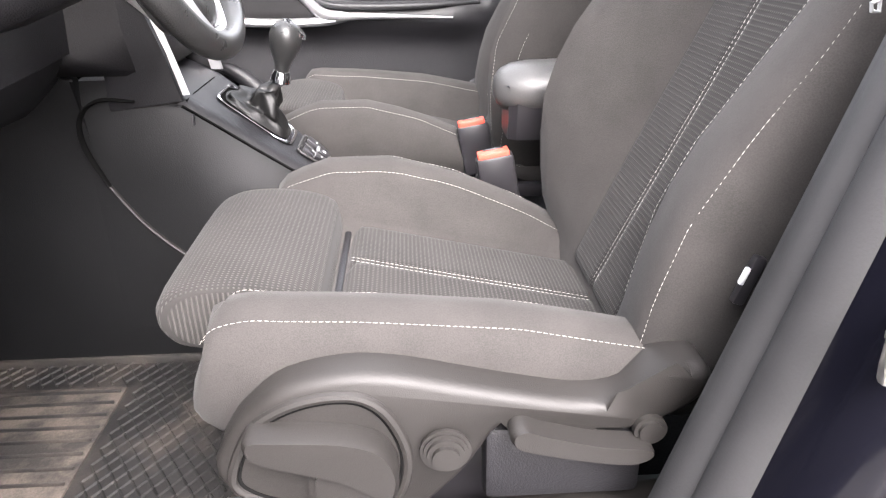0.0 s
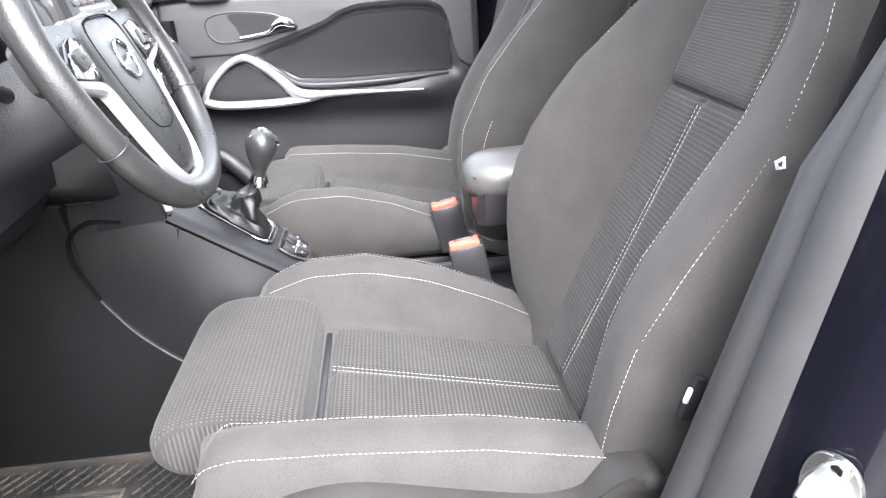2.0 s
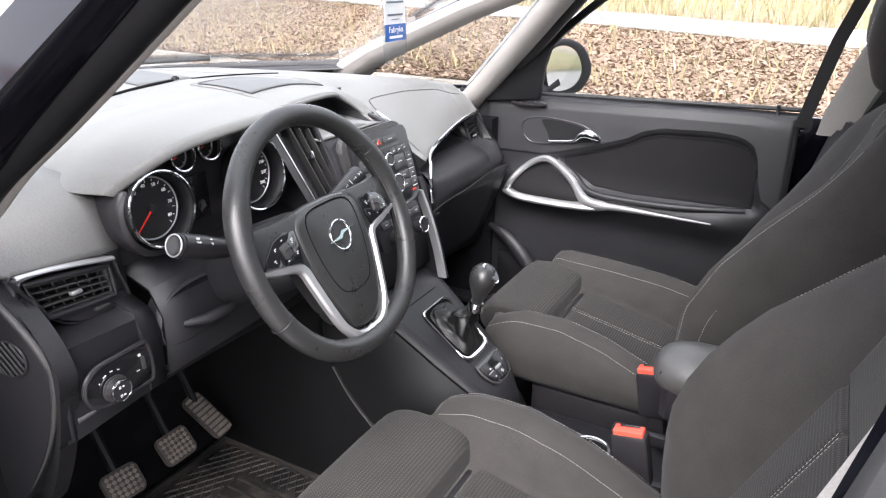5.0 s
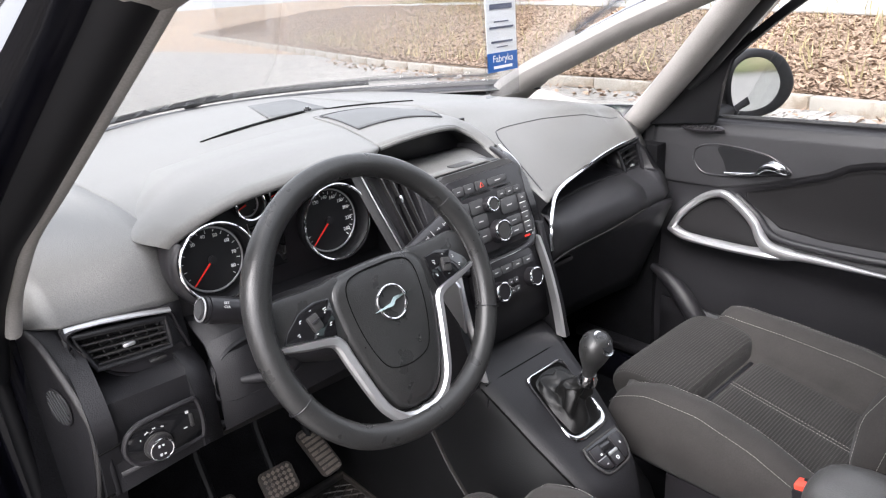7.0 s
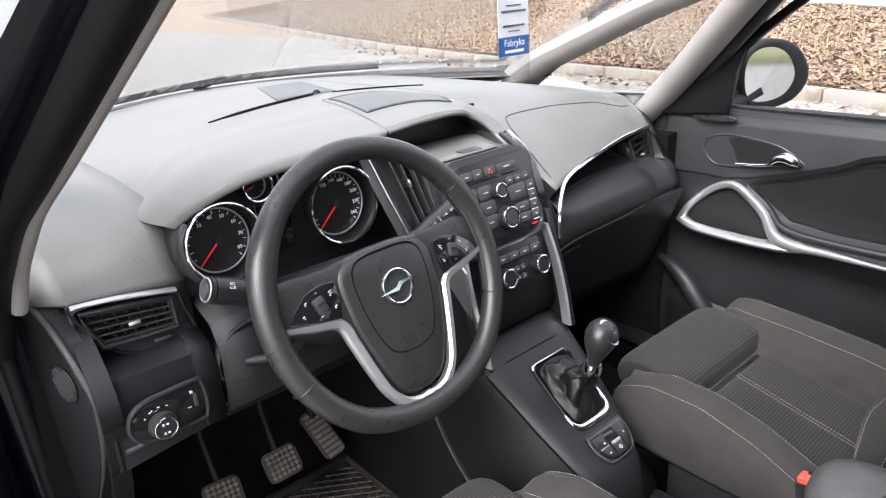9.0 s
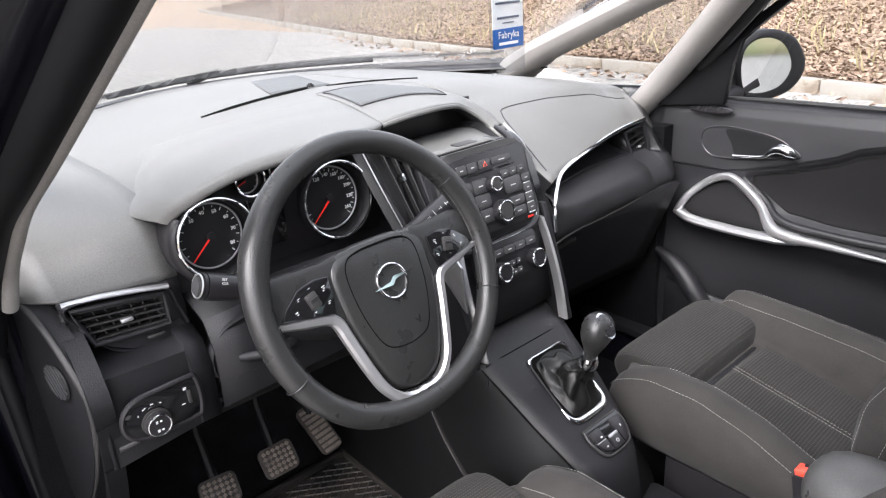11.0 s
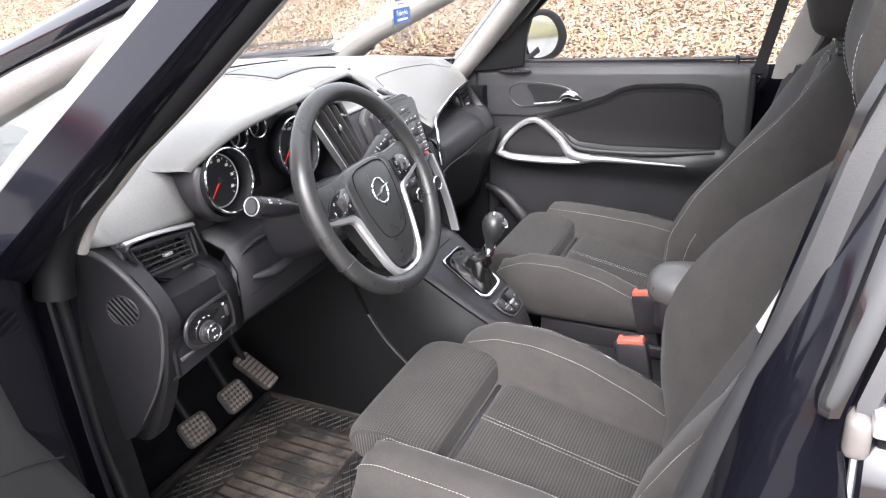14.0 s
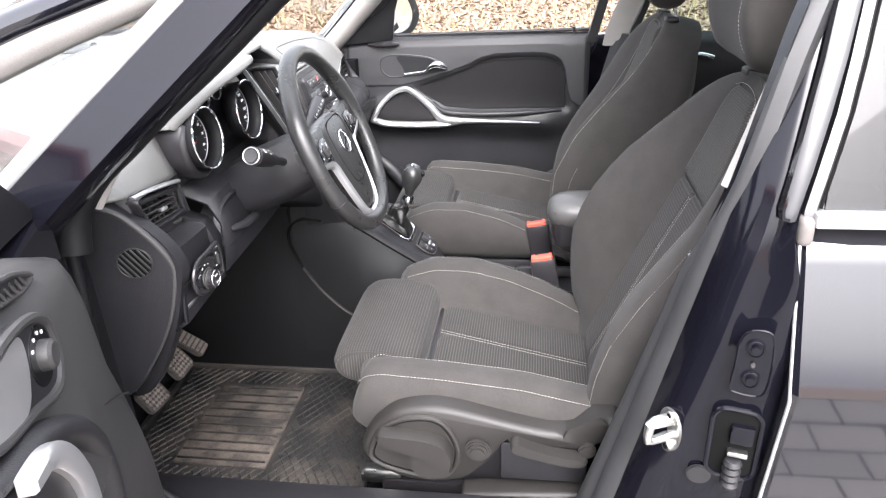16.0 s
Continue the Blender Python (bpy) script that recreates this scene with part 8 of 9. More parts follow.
# side spokes with switches, and lower silver bracket
for s in (-1, 1):
    arm = [(0.055, 0.046), (0.085, 0.050), (0.115, 0.051), (0.148, 0.052), (0.172, 0.040), (0.176, 0.010), (0.166, -0.006), (0.12, -0.018), (0.085, -0.026), (0.062, -0.030)]
    sc = [(s * q.x, q.y) for q in spline([(a, b, 0) for a, b in arm], 60, True)]
    part("spoke", loft([[W(a, b, w) for a, b in [(x0 * 1.0, y0 * k + 0.012 * (1 - k)) for x0, y0 in sc]] for w, k in ((-0.026, 0.9), (-0.008, 1.0), (-0.001, 0.95), (0.001, 0.8))]), LEATHER, wheel, angle=50)
    pod = [(0.082, 0.031), (0.105, 0.034), (0.128, 0.028), (0.148, 0.012), (0.158, -0.001), (0.120, -0.009), (0.088, -0.016), (0.083, 0.005)]
    pcv = [(s * a, b) for a, b in pod]
    pcv = pcv if s > 0 else pcv[::-1]
    sp = part("switch_pod", slab(pcv, 0.006, WM @ Matrix.Translation((0, 0, -0.001)), 0.0015), GLOSS_BLACK, wheel, "gloss black switch pod with white symbols")
    part("switch_wheel", rbox((0.015, 0.020, 0.008), WM @ Matrix.Translation((s * 0.112, 0.010, 0.006)) @ Matrix.Rotation(-0.25 * s, 4, "Z"), 0.002), PLASTIC_MID, sp)
    part("wheel_rib", rbox((0.012, 0.003, 0.003), WM @ Matrix.Translation((s * 0.112, 0.012, 0.0105)) @ Matrix.Rotation(-0.25 * s, 4, "Z"), 0.001), PLASTIC_SMOOTH, sp)
    for u, v, w, h in ((0.093, 0.0215, 0.005, 0.0009), (0.0925, 0.0190, 0.0035, 0.0009), (0.094, 0.0165, 0.002, 0.0012), (0.091, 0.002, 0.0035, 0.0010), (0.092, -0.0005, 0.0025, 0.0014), (0.112, 0.0255, 0.003, 0.0009), (0.113, -0.004, 0.003, 0.0009), (0.129, 0.0185, 0.0035, 0.0009), (0.130, 0.0160, 0.002, 0.0012), (0.137, 0.004, 0.0035, 0.0010), (0.136, 0.0015, 0.0022, 0.0010)):
        part("switch_mark", rbox((w, h, 0.0006), WM @ Matrix.Translation((s * u, v, 0.0053)) @ Matrix.Rotation(-0.25 * s, 4, "Z"), 0), INK, sp)
    # flat satin band: along the spoke, round the corner and down to the bottom of the rim
    mid = spline([(s * 0.168, -0.004, 0), (s * 0.130, -0.013, 0), (s * 0.098, -0.020, 0), (s * 0.086, -0.030, 0), (s * 0.080, -0.052, 0), (s * 0.067, -0.098, 0), (s * 0.055, -0.130, 0), (s * 0.036, -0.152, 0), (s * 0.014, -0.161, 0), (0, -0.162, 0)], 54)
    rows_ = []
    for i, q in enumerate(mid):
        t = (mid[min(i + 1, len(mid) - 1)] - mid[max(i - 1, 0)]).normalized()
        nrm = Vector((-t.y, t.x, 0)) * s
        f = i / (len(mid) - 1)
        wide = lerp(f, [(0, 0.0035), (0.12, 0.0062), (0.35, 0.0075), (0.7, 0.0062), (0.85, 0.0085), (1, 0.011)])
        rows_.append([W(*(q - nrm * wide + Vector((0, 0, -0.008)))), W(*(q - nrm * wide + Vector((0, 0, 0.001)))), W(*(q - nrm * wide * 0.55 + Vector((0, 0, 0.0045)))), W(*(q + nrm * wide * 0.6 + Vector((0, 0, 0.0028)))), W(*(q + nrm * wide + Vector((0, 0, -0.001)))), W(*(q + nrm * wide + Vector((0, 0, -0.008))))])
    part("spoke_trim", loft(rows_), SATIN, wheel, "satin silver spoke trim", angle=35)
part("lower_spoke", loft([[W(a, b, w) for a, b in ((-0.045, -0.150), (0.045, -0.150), (0.070, -0.168), (-0.070, -0.168))] for w in (-0.012, -0.002)]), LEATHER, wheel)

# ---------------------------------------------------------------- centre console
console = thing("centre_console", (-0.2, 0, 0.46), "dark plastic centre console sloping down from the dash", "console")


def con_z(x):
    return lerp(x, [(-0.40, 0.795), (-0.335, 0.762), (-0.14, 0.610), (-0.124, 0.588), (-0.108, 0.548), (-0.10, 0.49)])


CON_L = [(-0.42, -0.112), (-0.335, -0.102), (-0.242, -0.086), (-0.16, -0.067), (-0.13, -0.055), (-0.098, -0.034)]
CON_R = [(-0.42, 0.115), (-0.335, 0.112), (-0.254, 0.100), (-0.196, 0.086), (-0.148, 0.066), (-0.13, 0.052), (-0.098, 0.028)]
rings = []
for x in (-0.485, -0.42, -0.38, -0.335, -0.29, -0.24, -0.2, -0.17, -0.15, -0.14, -0.13, -0.122, -0.115, -0.104, -0.098):
    z, a, b = con_z(x), lerp(x, CON_L), lerp(x, CON_R)
    e = lerp(x, [(-0.15, 0.1290), (-0.125, 0.116), (-0.098, 0.075)])
    rings.append([(x, q, h) for q, h in ((-e, 0.38), (-e, min(z - 0.10, 0.60 + 0.2 * (z - 0.6))), (a - 0.010, z - 0.035), (a - 0.004, z - 0.014), (a + 0.003, z - 0.002), (a + 0.02, z), (b - 0.02, z), (b - 0.003, z - 0.002), (b + 0.004, z - 0.014), (b + 0.010, z - 0.035), (e, min(z - 0.10, 0.60 + 0.2 * (z - 0.6))), (e, 0.38))])
part("console_body", loft(rings), TUNNEL, console, "smooth dark sides of the console", angle=45)
rings = []
for x in (-0.418, -0.38, -0.335, -0.29, -0.24, -0.2, -0.17, -0.15, -0.14, -0.13, -0.122, -0.115, -0.106):
    z, a, b = con_z(x) + 0.0015, lerp(x, CON_L) - 0.001, lerp(x, CON_R) + 0.001
    rings.append([(x, q, h) for q, h in ((a - 0.0035, z - 0.013), (a + 0.003, z - 0.002), (a + 0.02, z), (b - 0.02, z), (b - 0.003, z - 0.002), (b + 0.0035, z - 0.013), (b - 0.02, z - 0.02), (a + 0.02, z - 0.02))])
part("top_trim", loft(rings), PLASTIC, console, "grained dark top trim of the console", angle=45)
part("trim_gap", tube([(x, lerp(x, CON_L) - 0.0035, con_z(x) - 0.013) for x in (-0.34, -0.29, -0.24, -0.2, -0.16, -0.14)], 0.0026, 6), GAP, console, "dark gap under the top trim")
part("cross_gap", tube([(-0.333, lerp(-0.333, CON_L), con_z(-0.333) - 0.002), (-0.333, -0.06, con_z(-0.333)), (-0.333, 0.06, con_z(-0.333)), (-0.333, lerp(-0.333, CON_R), con_z(-0.333) - 0.002)], 0.0018, 6), GAP, console)
part("side_panel", prism([(-0.98, 0.30), (-0.24, 0.30), (-0.28, 0.48), (-0.35, 0.60), (-0.440, 0.638), (-0.478, 0.665), (-0.482, 0.80), (-0.60, 0.84), (-0.98, 0.90)], "y", -0.128, -0.105, 0.006), TUNNEL, console, "smooth dark side panel of the tunnel")
part("side_panel", prism([(-0.98, 0.30), (-0.24, 0.30), (-0.28, 0.48), (-0.35, 0.60), (-0.440, 0.638), (-0.478, 0.665), (-0.482, 0.80), (-0.60, 0.84), (-0.98, 0.90)], "y", 0.105, 0.128, 0.006), TUNNEL, console)
# recessed line of the knee panel on the driver's side
groove = spline([(-0.50, -0.131, 0.66), (-0.49, -0.131, 0.72), (-0.455, -0.131, 0.745), (-0.42, -0.131, 0.735)], 20)
part("panel_groove", tube(spline([(-0.40, -0.130, 0.765), (-0.45, -0.130, 0.768), (-0.482, -0.130, 0.745), (-0.486, -0.130, 0.70), (-0.462, -0.130, 0.635)], 30), [0.006, 0.010, 0.010, 0.010, 0.008], 8, squash=0.3), GAP, console, "curved panel gap")
part("panel_edge", tube(spline([(-0.462, -0.130, 0.635), (-0.42, -0.130, 0.57), (-0.36, -0.130, 0.51), (-0.30, -0.130, 0.475)], 24), 0.006, 8, squash=0.5), PLASTIC_BROWN, console, "lighter panel edge")
part("rail_gap", tube([(-0.325, -0.1055, 0.739), (-0.325, -0.1100, 0.722)], 0.0015, 6), PLASTIC_SMOOTH, console)


def deck(u, v, lift=0.0):
    """A place on the sloped top: u along, v across."""
    x = -0.335 + 0.21 * u
    return Vector((x, v, con_z(x) + lift))


slope = (deck(0.8, 0) - deck(0.1, 0)).normalized()
nrm = Vector((-slope.z, 0, slope.x))
BM_ = facing(deck(0.381, 0.0215, 0.003), nrm, (-slope.x, 0, -slope.z))
# black sheet on the deck painting the shade inside the opening
part("boot_recess_shade", slab(rounded(0.096, 0.134, 0.016), 0.003, BM_ @ Matrix.Translation((0, 0, -0.002)), 0.0), GAP, console, "black sheet for the shaded opening under the gaiter")
part("boot_frame", tube([BM_ @ Vector((a, b, 0.002)) for a, b in rounded(0.098, 0.136, 0.018)], 0.0017, 8, True, squash=0.7), PLASTIC_SMOOTH, console, "dark frame round the gear boot")
part("frame_top", tube([BM_ @ Vector(q) for q in ((-0.049, 0.060, 0.003), (-0.046, 0.066, 0.003), (-0.036, 0.0685, 0.003), (0.036, 0.0685, 0.003), (0.046, 0.066, 0.003), (0.0495, 0.050, 0.003))], [0.0018, 0.0030, 0.0026, 0.0026, 0.0028, 0.0012], 8, squash=0.7), CHROME, console, "thin chrome line of the gear frame")
u_pts = spline([(-0.049, -0.030, 0.002), (-0.048, -0.048, 0.002), (-0.040, -0.061, 0.002), (-0.022, -0.065, 0.002), (0.022, -0.065, 0.002), (0.040, -0.061, 0.002), (0.048, -0.046, 0.002), (0.049, -0.012, 0.002)], 30)
part("bright_plate", tube([BM_ @ q for q in u_pts], [0.0012, 0.0032, 0.0060, 0.0072, 0.0072, 0.0060, 0.0036, 0.0012], 10, squash=0.55), CHROME, console, "thick chrome lower end of the gear frame")
# switches behind the lever
SW = facing(deck(0.807, 0.0235, 0.003), nrm, (-slope.x, 0, -slope.z))
POD = [(q.x, q.y) for q in spline([(-0.043, 0.025, 0), (-0.036, 0.028, 0), (0.036, 0.028, 0), (0.043, 0.025, 0), (0.044, 0.006, 0), (0.036, -0.014, 0), (0.022, -0.025, 0), (-0.022, -0.026, 0), (-0.037, -0.016, 0), (-0.045, 0.006, 0)], 44, True)]
pod = part("switch_plate", slab(POD, 0.004, SW, 0.001), GLOSS_BLACK, console, "gloss black plate with park brake switch")
part("pod_rim", tube([SW @ Vector((a * 1.04, b * 1.05, 0.003)) for a, b in POD], 0.0022, 8, True), PLASTIC_MID, pod)


def console_switch(outline, h=0.006):
    return part("console_switch", slab(outline, h, SW @ Matrix.Translation((0, 0, 0.003)), 0.001), PLASTIC_SMOOTH, pod)


console_switch([(-0.039, 0.022), (-0.016, 0.022), (-0.016, 0.001), (-0.040, 0.001)])
console_switch([(-0.0395, -0.001), (-0.016, -0.001), (-0.016, -0.021), (-0.023, -0.021), (-0.034, -0.013)])
console_switch([(0.016, 0.022), (0.039, 0.022), (0.040, 0.004), (0.034, -0.010), (0.024, -0.020), (0.016, -0.021)])
console_switch([(-0.012, -0.003), (0.012, -0.003), (0.012, -0.023), (-0.012, -0.023)], 0.008)
part("park_toggle", rbox((0.022, 0.006, 0.006), SW @ Matrix.Translation((0, -0.001, 0.010)), 0.002), SATIN, pod, "silver edge of the park brake toggle")
for u, v, w, h in ((-0.024, 0.006, 0.004, 0.003), (-0.025, -0.012, 0.004, 0.002), (0.027, 0.004, 0.002, 0.004)):
    part("switch_mark", rbox((w, h, 0.0008), SW @ Matrix.Translation((u, v, 0.0095)), 0), INK, pod)
part("switch_mark", ring(0.0028, 0.0005, SW @ Matrix.Translation((0, -0.013, 0.0113)), 20, 6), WHITE_INK, pod)
part("switch_line", rbox((0.022, 0.0012, 0.001), SW @ Matrix.Translation((-0.028, 0.0, 0.0085)), 0), SATIN, pod)

# gear lever with leather boot
lever = thing("gear_lever", (-0.235, 0.0, 0.69), "black gear lever with chrome topped knob and leather gaiter", "gear lever")
base_c = BM_ @ Vector((0, 0.0, 0.004))
top_c = Vector((-0.210, 0.020, 0.764))
rnd = random.Random(11)
rings = []
for k in range(29):
    f = k / 28
    c = base_c.lerp(top_c, f) + Vector((-0.012 * math.sin(math.pi * f), 0, 0))
    w, h = (0.033 * (1 - f) ** 1.4 + 0.013), (0.050 * (1 - f) ** 1.4 + 0.013)
    row = []
    for j in range(60):
        a = 2 * math.pi * j / 60
        fold = 1 + (0.20 * math.sin(3 * a + 6.6 * f) + 0.13 * math.sin(5 * a - 11 * f) + 0.07 * math.sin(9 * a + 14 * f + 1)) * math.sin(math.pi * min(1, f * 1.15))
        sq = max(abs(math.cos(a)), abs(math.sin(a))) ** -0.55
        p = (BM_.to_3x3() @ Vector((w * math.cos(a) * sq * fold, h * math.sin(a) * sq * fold, 0)))
        flat = Vector((p.x, p.y, p.z * (1 - f)))
        row.append(c + flat + Vector((0, 0, 0.007 * math.sin(13 * f + 2 * a + 0.8 * math.sin(3 * a)) * math.sin(math.pi * f))))
    rings.append(row)
part("gaiter", loft(rings, cap=False), BOOT, lever, "creased black leather gaiter", angle=80)
axis_k = (Vector((-0.191, 0.025, 0.850)) - top_c).normalized()
part("lever_collar", tube([top_c - axis_k * 0.006, top_c + axis_k * 0.004, top_c + axis_k * 0.014], [0.017, 0.017, 0.013], 20), CHROME, lever, "chrome collar")
knob_prof = [(d, r * 1.1) for d, r in [(0.0, 0.0125), (0.012, 0.0130), (0.022, 0.0170), (0.034, 0.0225), (0.048, 0.0275), (0.060, 0.0290), (0.072, 0.0265), (0.082, 0.0185), (0.086, 0.007)]]
part("knob", tube([top_c + axis_k * (0.010 + d) for d, _ in knob_prof], [r for _, r in knob_prof], 24, squash=0.85), LEATHER, lever, "black leather knob", angle=80)
cap_n = (axis_k + Vector((0.75, -0.15, 0.0))).normalized()
km = facing(top_c + axis_k * 0.064 + cap_n * 0.0245, cap_n) @ Matrix.Diagonal((0.85, 1.4, 1, 1))
part("knob_cap", disc(0.0165, 0.007, km, 30, 0.002), CHROME, lever, "chrome shift pattern cap")
part("knob_face", disc(0.0142, 0.003, km @ Matrix.Translation((0, 0, 0.004)), 30, 0.0005), GLOSS_BLACK, lever)
part("shift_mark", rbox((0.009, 0.0009, 0.0008), km @ Matrix.Translation((0, 0, 0.006)), 0), WHITE_INK, lever)
for u in (-0.0045, 0, 0.0045):
    part("shift_mark", rbox((0.0008, 0.008, 0.0008), km @ Matrix.Translation((u, 0, 0.006)), 0), WHITE_INK, lever)

# low tray with cup holders and armrest
tray = thing("cup_holder_tray", (0.05, 0, 0.46), "black low console with two chrome ringed cup holders", "cup holder")
part("tray_body", rbox((0.46, 0.20, 0.07), Matrix.Translation((0.10, 0.012, 0.475)), 0.015), PLASTIC, tray)
for x in (-0.045, 0.045):
    cup = part("cup_well", tube([(x, 0.02, 0.512), (x, 0.02, 0.5125)], [0.036, 0.034], 32), GLOSS_BLACK, tray, "dark cup well")
    part("cup_ring", ring(0.037, 0.0035, Matrix.Translation((x, 0.02, 0.512)), 40), CHROME, cup, "chrome cup ring")
part("tray_rail", rbox((0.20, 0.022, 0.03), Matrix.Translation((0.17, -0.055, 0.53)), 0.01), PLASTIC_SMOOTH, tray)
part("tray_rail", rbox((0.20, 0.022, 0.03), Matrix.Translation((0.17, 0.085, 0.53)), 0.01), PLASTIC_SMOOTH, tray)

arm = thing("armrest", (0.30, 0.02, 0.50), "black leather padded armrest between the seats", "armrest")
rings = []
for x, k in ((0.150, 0.10), (0.152, 0.35), (0.157, 0.56), (0.166, 0.74), (0.182, 0.90), (0.21, 0.99), (0.28, 1.02), (0.40, 1.0), (0.46, 0.95), (0.47, 0.7)):
    row = []
    for j in range(28):
        a = 2 * math.pi * j / 28
        u, v = math.cos(a), math.sin(a)
        row.append((x, 0.022 + 0.066 * k * math.copysign(abs(u) ** 0.85, u), 0.740 + 0.045 * k * math.copysign(abs(v) ** 0.95, v)))
    rings.append(row)
part("pad", loft(rings), ARM_LEATHER, arm, "padded black leather lid", angle=70)
part("pad_seam", tube(spline([(0.170, -0.035, 0.752), (0.162, 0.022, 0.752), (0.170, 0.080, 0.752), (0.30, 0.088, 0.752)], 24), 0.0014, 6), PLASTIC_SMOOTH, arm)
part("lid_base", loft([[(x, 0.022 + a * w, b) for a, b in ((-1, 0.705), (-0.85, 0.66), (0.85, 0.66), (1, 0.705), (0.95, 0.735), (-0.95, 0.735))] for x, w in ((0.172, 0.045), (0.185, 0.058), (0.46, 0.06))]), PLASTIC_SMOOTH, arm)
part("stand", rbox((0.16, 0.09, 0.20), Matrix.Translation((0.37, 0.02, 0.58)), 0.02), PLASTIC, arm)

# belt buckles
def buckle(at, lean, label):
    b = thing("belt_buckle", at, label, "belt buckle", "front belt buckles")
    m = Matrix.Translation(at) @ Matrix.Rotation(lean, 4, "Y")
    part("buckle_body", rbox((0.062, 0.030, 0.10), m @ Matrix.Translation((0, 0, -0.052)), 0.006), PLASTIC_SMOOTH, b)
    part("release_button", rbox((0.052, 0.024, 0.016), m @ Matrix.Translation((-0.001, 0, -0.002)), 0.003), RED, b, "orange-red release button")
    part("latch_slot", rbox((0.034, 0.006, 0.003), m @ Matrix.Translation((0, 0.006, 0.0062)), 0.001), GLOSS_BLACK, b)
    part("buckle_stalk", rbox((0.03, 0.012, 0.14), m @ Matrix.Translation((0.0, 0, -0.16)), 0.004), PLASTIC_SMOOTH, b)
    return b


buckle((0.140, -0.083, 0.655), radians(-10), "black belt buckle with red button beside the driver seat")
buckle((0.125, 0.140, 0.650), radians(-10), "black belt buckle with red button beside the passenger seat")

# ---------------------------------------------------------------- footwell
floor_mat = thing("rubber_floor_mat", (-0.53, -0.36, 0.305), "dusty black rubber floor mat with diamond pattern and muddy heel pad", "floor mat")
part("mat_sheet", rbox((0.60, 0.47, 0.008), Matrix.Translation((-0.535, -0.355, 0.306)), 0.003), MAT_RUBBER, floor_mat)
for a, b in (((-0.83, -0.125), (-0.24, -0.125)), ((-0.83, -0.585), (-0.24, -0.585)), ((-0.83, -0.585), (-0.83, -0.125)), ((-0.24, -0.585), (-0.24, -0.125))):
    L = Vector((b[0] - a[0], b[1] - a[1], 0))
    part("mat_lip", rbox((abs(L.x) + 0.018, abs(L.y) + 0.018, 0.022), Matrix.Translation(((a[0] + b[0]) / 2, (a[1] + b[1]) / 2, 0.313)), 0.007), MAT_RUBBER, floor_mat)
ribs = bmesh.new()
px0, px1, py0, py1 = -0.70, -0.475, -0.50, -0.205
def inpad(x, y):
    k = (y - py0) / (py1 - py0)
    return py0 - 0.012 < y < py1 + 0.012 and px0 - 0.012 < x < px1 + 0.012
step = 0.033
for sgn in (-1, 1):
    for i in range(-36, 37):
        c = i * step
        seg = None
        n = 120
        for j in range(n + 1):
            x = -0.81 + 0.55 * j / n
            y = sgn * 1.45 * (x + 0.53) + c - 0.355
            ok = -0.575 < y < -0.135 and not inpad(x, y)
            if ok and seg is None:
                seg = (x, y)
            if (not ok or j == n) and seg is not None:
                if x - seg[0] > 0.008:
                    a, b = Vector((*seg, 0.311)), Vector((x, sgn * 1.45 * (x + 0.53) + c - 0.355, 0.311))
                    tube([a, b], 0.0022, 4, bm=ribs)
                seg = None
part("diamond_ribs", ribs, MAT_RUBBER, floor_mat, "raised diamond pattern ribs")
part("heel_pad", rbox((px1 - px0, py1 - py0, 0.006), Matrix.Translation(((px0 + px1) / 2, (py0 + py1) / 2, 0.311)), 0.002), MAT_DUSTY, floor_mat, "muddy ribbed heel pad")
for i in range(10):
    y = py0 + (py1 - py0) * (i + 0.5) / 10
    part("pad_rib", rbox((px1 - px0 - 0.01, 0.004, 0.006), Matrix.Translation(((px0 + px1) / 2, y, 0.3155)), 0.001), MAT_RUBBER, floor_mat)
part("mat_stud", disc(0.020, 0.008, Matrix.Translation((-0.285, -0.21, 0.316)), 28, 0.002), PLASTIC_MID, floor_mat, "round fixing stud")


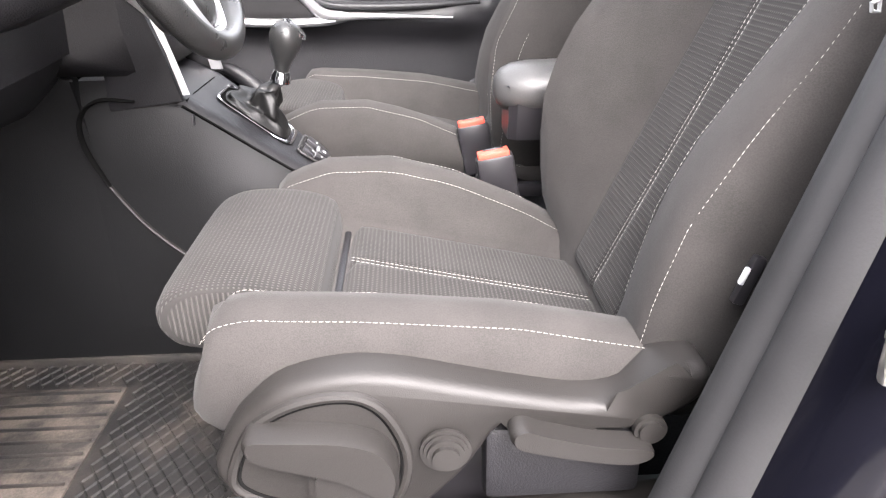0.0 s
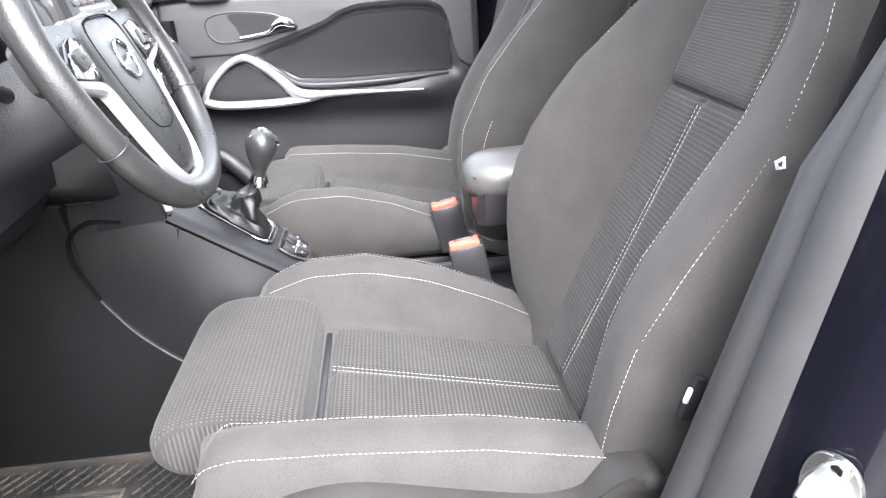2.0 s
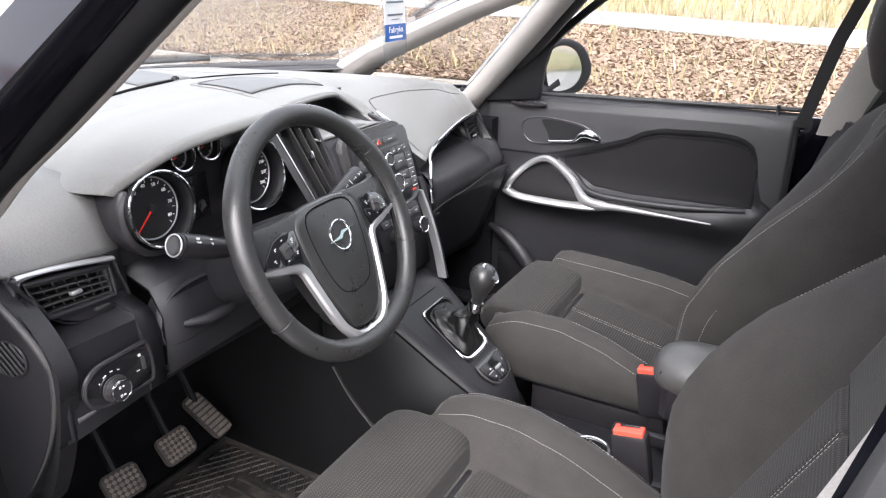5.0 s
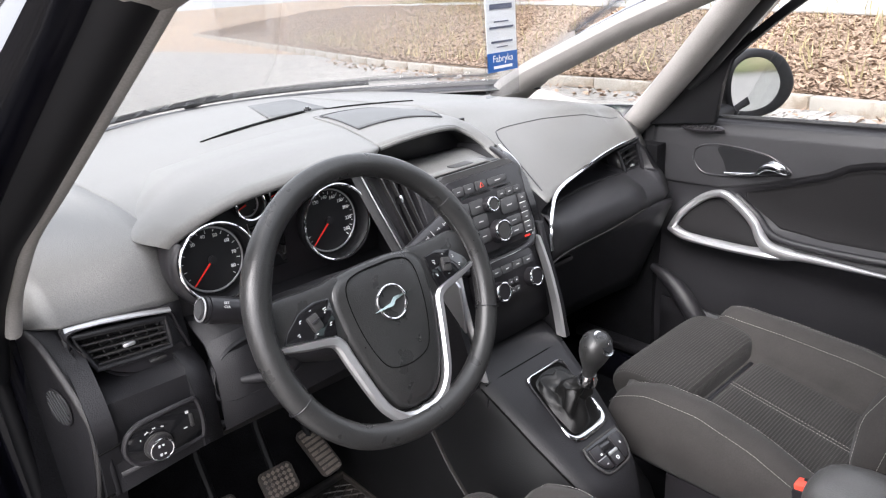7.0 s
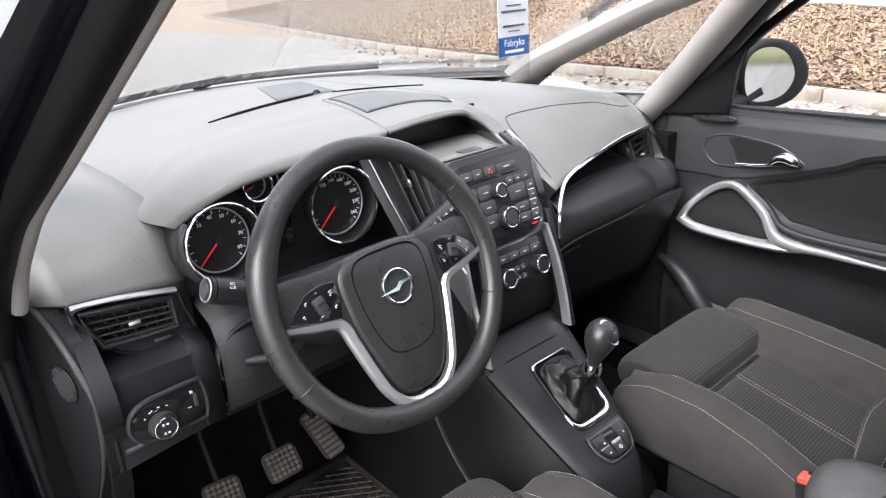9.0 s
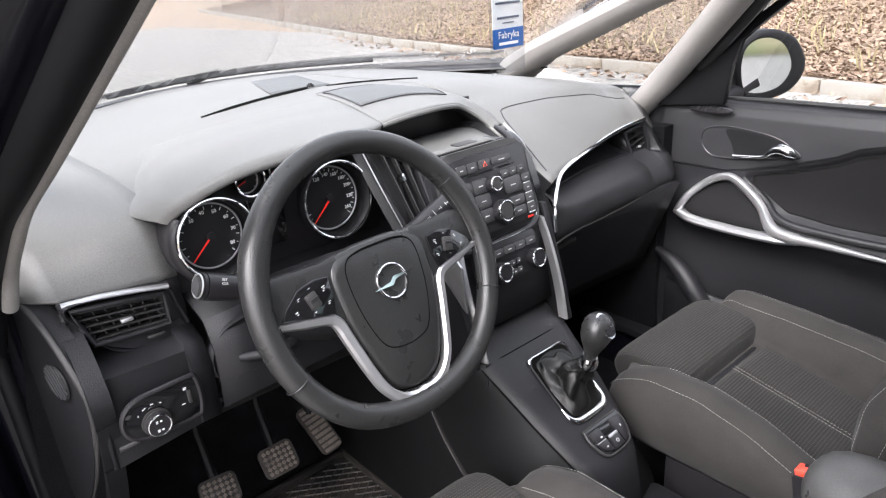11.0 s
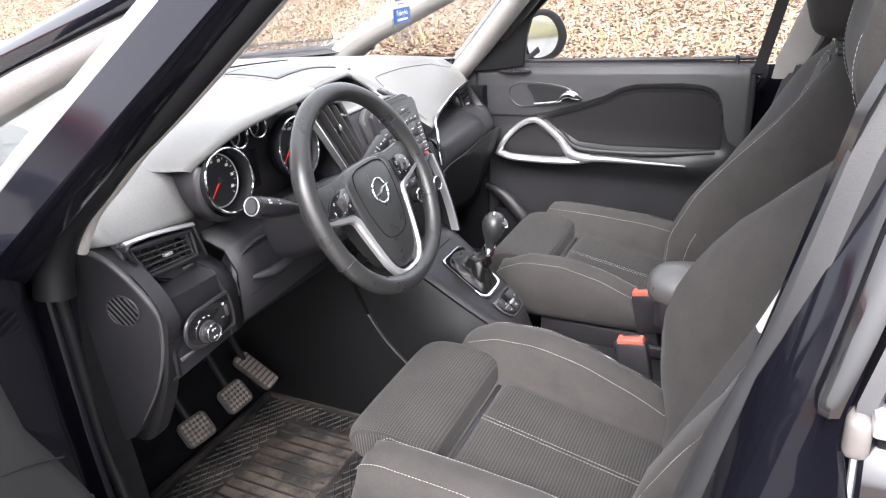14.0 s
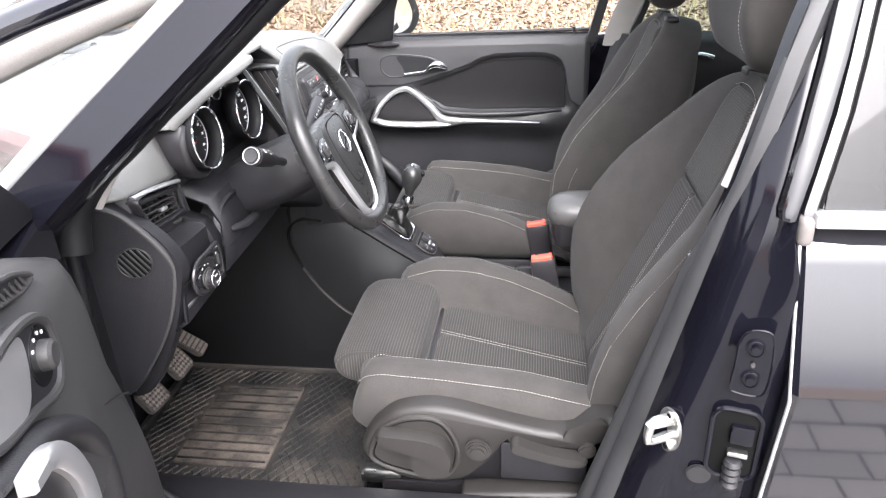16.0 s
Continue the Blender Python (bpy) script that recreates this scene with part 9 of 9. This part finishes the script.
def pedal(name, at, w, h, yaw, label, treads, tilt=-38, stem_to=None):
    p = thing(name, at, label, "pedal", "pedals")
    m = Matrix.Translation(at) @ Matrix.Rotation(radians(tilt), 4, "Y") @ Matrix.Rotation(radians(yaw), 4, "X")
    m = facing(at, (math.cos(radians(-tilt)), 0, math.sin(radians(-tilt)))) @ Matrix.Rotation(radians(yaw), 4, "Z")
    part("pad", slab(rounded(w, h, 0.012), 0.012, m, 0.003), PEDAL_BASE, p, "worn rubber pad")
    tr = bmesh.new()
    if treads < 8:
        nx, ny = 6, treads
        for i in range(nx):
            for j in range(ny):
                spot = m @ Matrix.Translation(((i + 0.5 - nx / 2) * w * 0.88 / nx, (j + 0.5 - ny / 2) * h * 0.86 / ny, 0.0125)) @ Matrix.Rotation(radians(45 if (i + j) % 2 else 30), 4, "Z")
                rbox((w / nx * 0.62, w / nx * 0.62, 0.004), spot, 0.001, 1, bm=tr)
    else:
        for i in range(treads):
            rbox((w * 0.84, h / treads * 0.6, 0.004), m @ Matrix.Translation((0, -h / 2 + h * (i + 0.5) / treads * 0.96, 0.0125)), 0.001, bm=tr)
    part("treads", tr, PEDAL, p, "dusty raised treads")
    top = Vector(stem_to or (at[0] - 0.06, at[1], at[2] + 0.30))
    c = m @ Vector((0, h * 0.2, -0.002))
    part("pedal_arm", tube([c, c.lerp(top, 0.35) + Vector((-0.03, 0, 0)), top], 0.009, 8), TUBE_BLACK, p)
    return p


pedal("clutch_pedal", (-0.735, -0.465, 0.468), 0.075, 0.062, -4, "dusty rubber clutch pedal", 5)
pedal("brake_pedal", (-0.745, -0.330, 0.462), 0.075, 0.064, 0, "dusty rubber brake pedal with tread", 5)
pedal("accelerator_pedal", (-0.790, -0.205, 0.445), 0.050, 0.12, 6, "dusty rubber accelerator pedal", 9, -52)

# ---------------------------------------------------------------- single paving blocks beside the kerb
block_bed = thing("paving_strip", (-1.8, 5.9, 0), "strip of single pale paving blocks beside the kerb", "paving", kind="structure")
bm = bmesh.new()
q = [(-0.098, -0.048), (0.098, -0.048), (0.098, 0.048), (-0.098, 0.048)]
rim_ = [(-0.094, -0.044), (0.094, -0.044), (0.094, 0.044), (-0.094, 0.044)]
levels = [[bm.verts.new((x, y, z)) for x, y in o] for o, z in ((rim_, 0.0), (q, -0.004), (q, -0.045))]
bm.faces.new(levels[0])
for up, down in zip(levels, levels[1:]):
    for k in range(4):
        bm.faces.new((up[k], down[k], down[(k + 1) % 4], up[(k + 1) % 4]))
bmesh.ops.recalc_face_normals(bm, faces=bm.faces)
block_mesh = bpy.data.meshes.new("paving_block")
bm.to_mesh(block_mesh)
bm.free()
block_mesh.materials.append(PAVING_PIECE)
rnd = random.Random(21)
for x, y in near_blocks:
    ob = new("paving_block", block_mesh)
    ob.parent = block_bed
    ob.matrix_basis = Matrix.Translation((x + 1.8, y - 5.9, rnd.uniform(-0.003, 0.003))) @ Matrix.Rotation(rnd.uniform(-0.015, 0.015), 4, "Z")
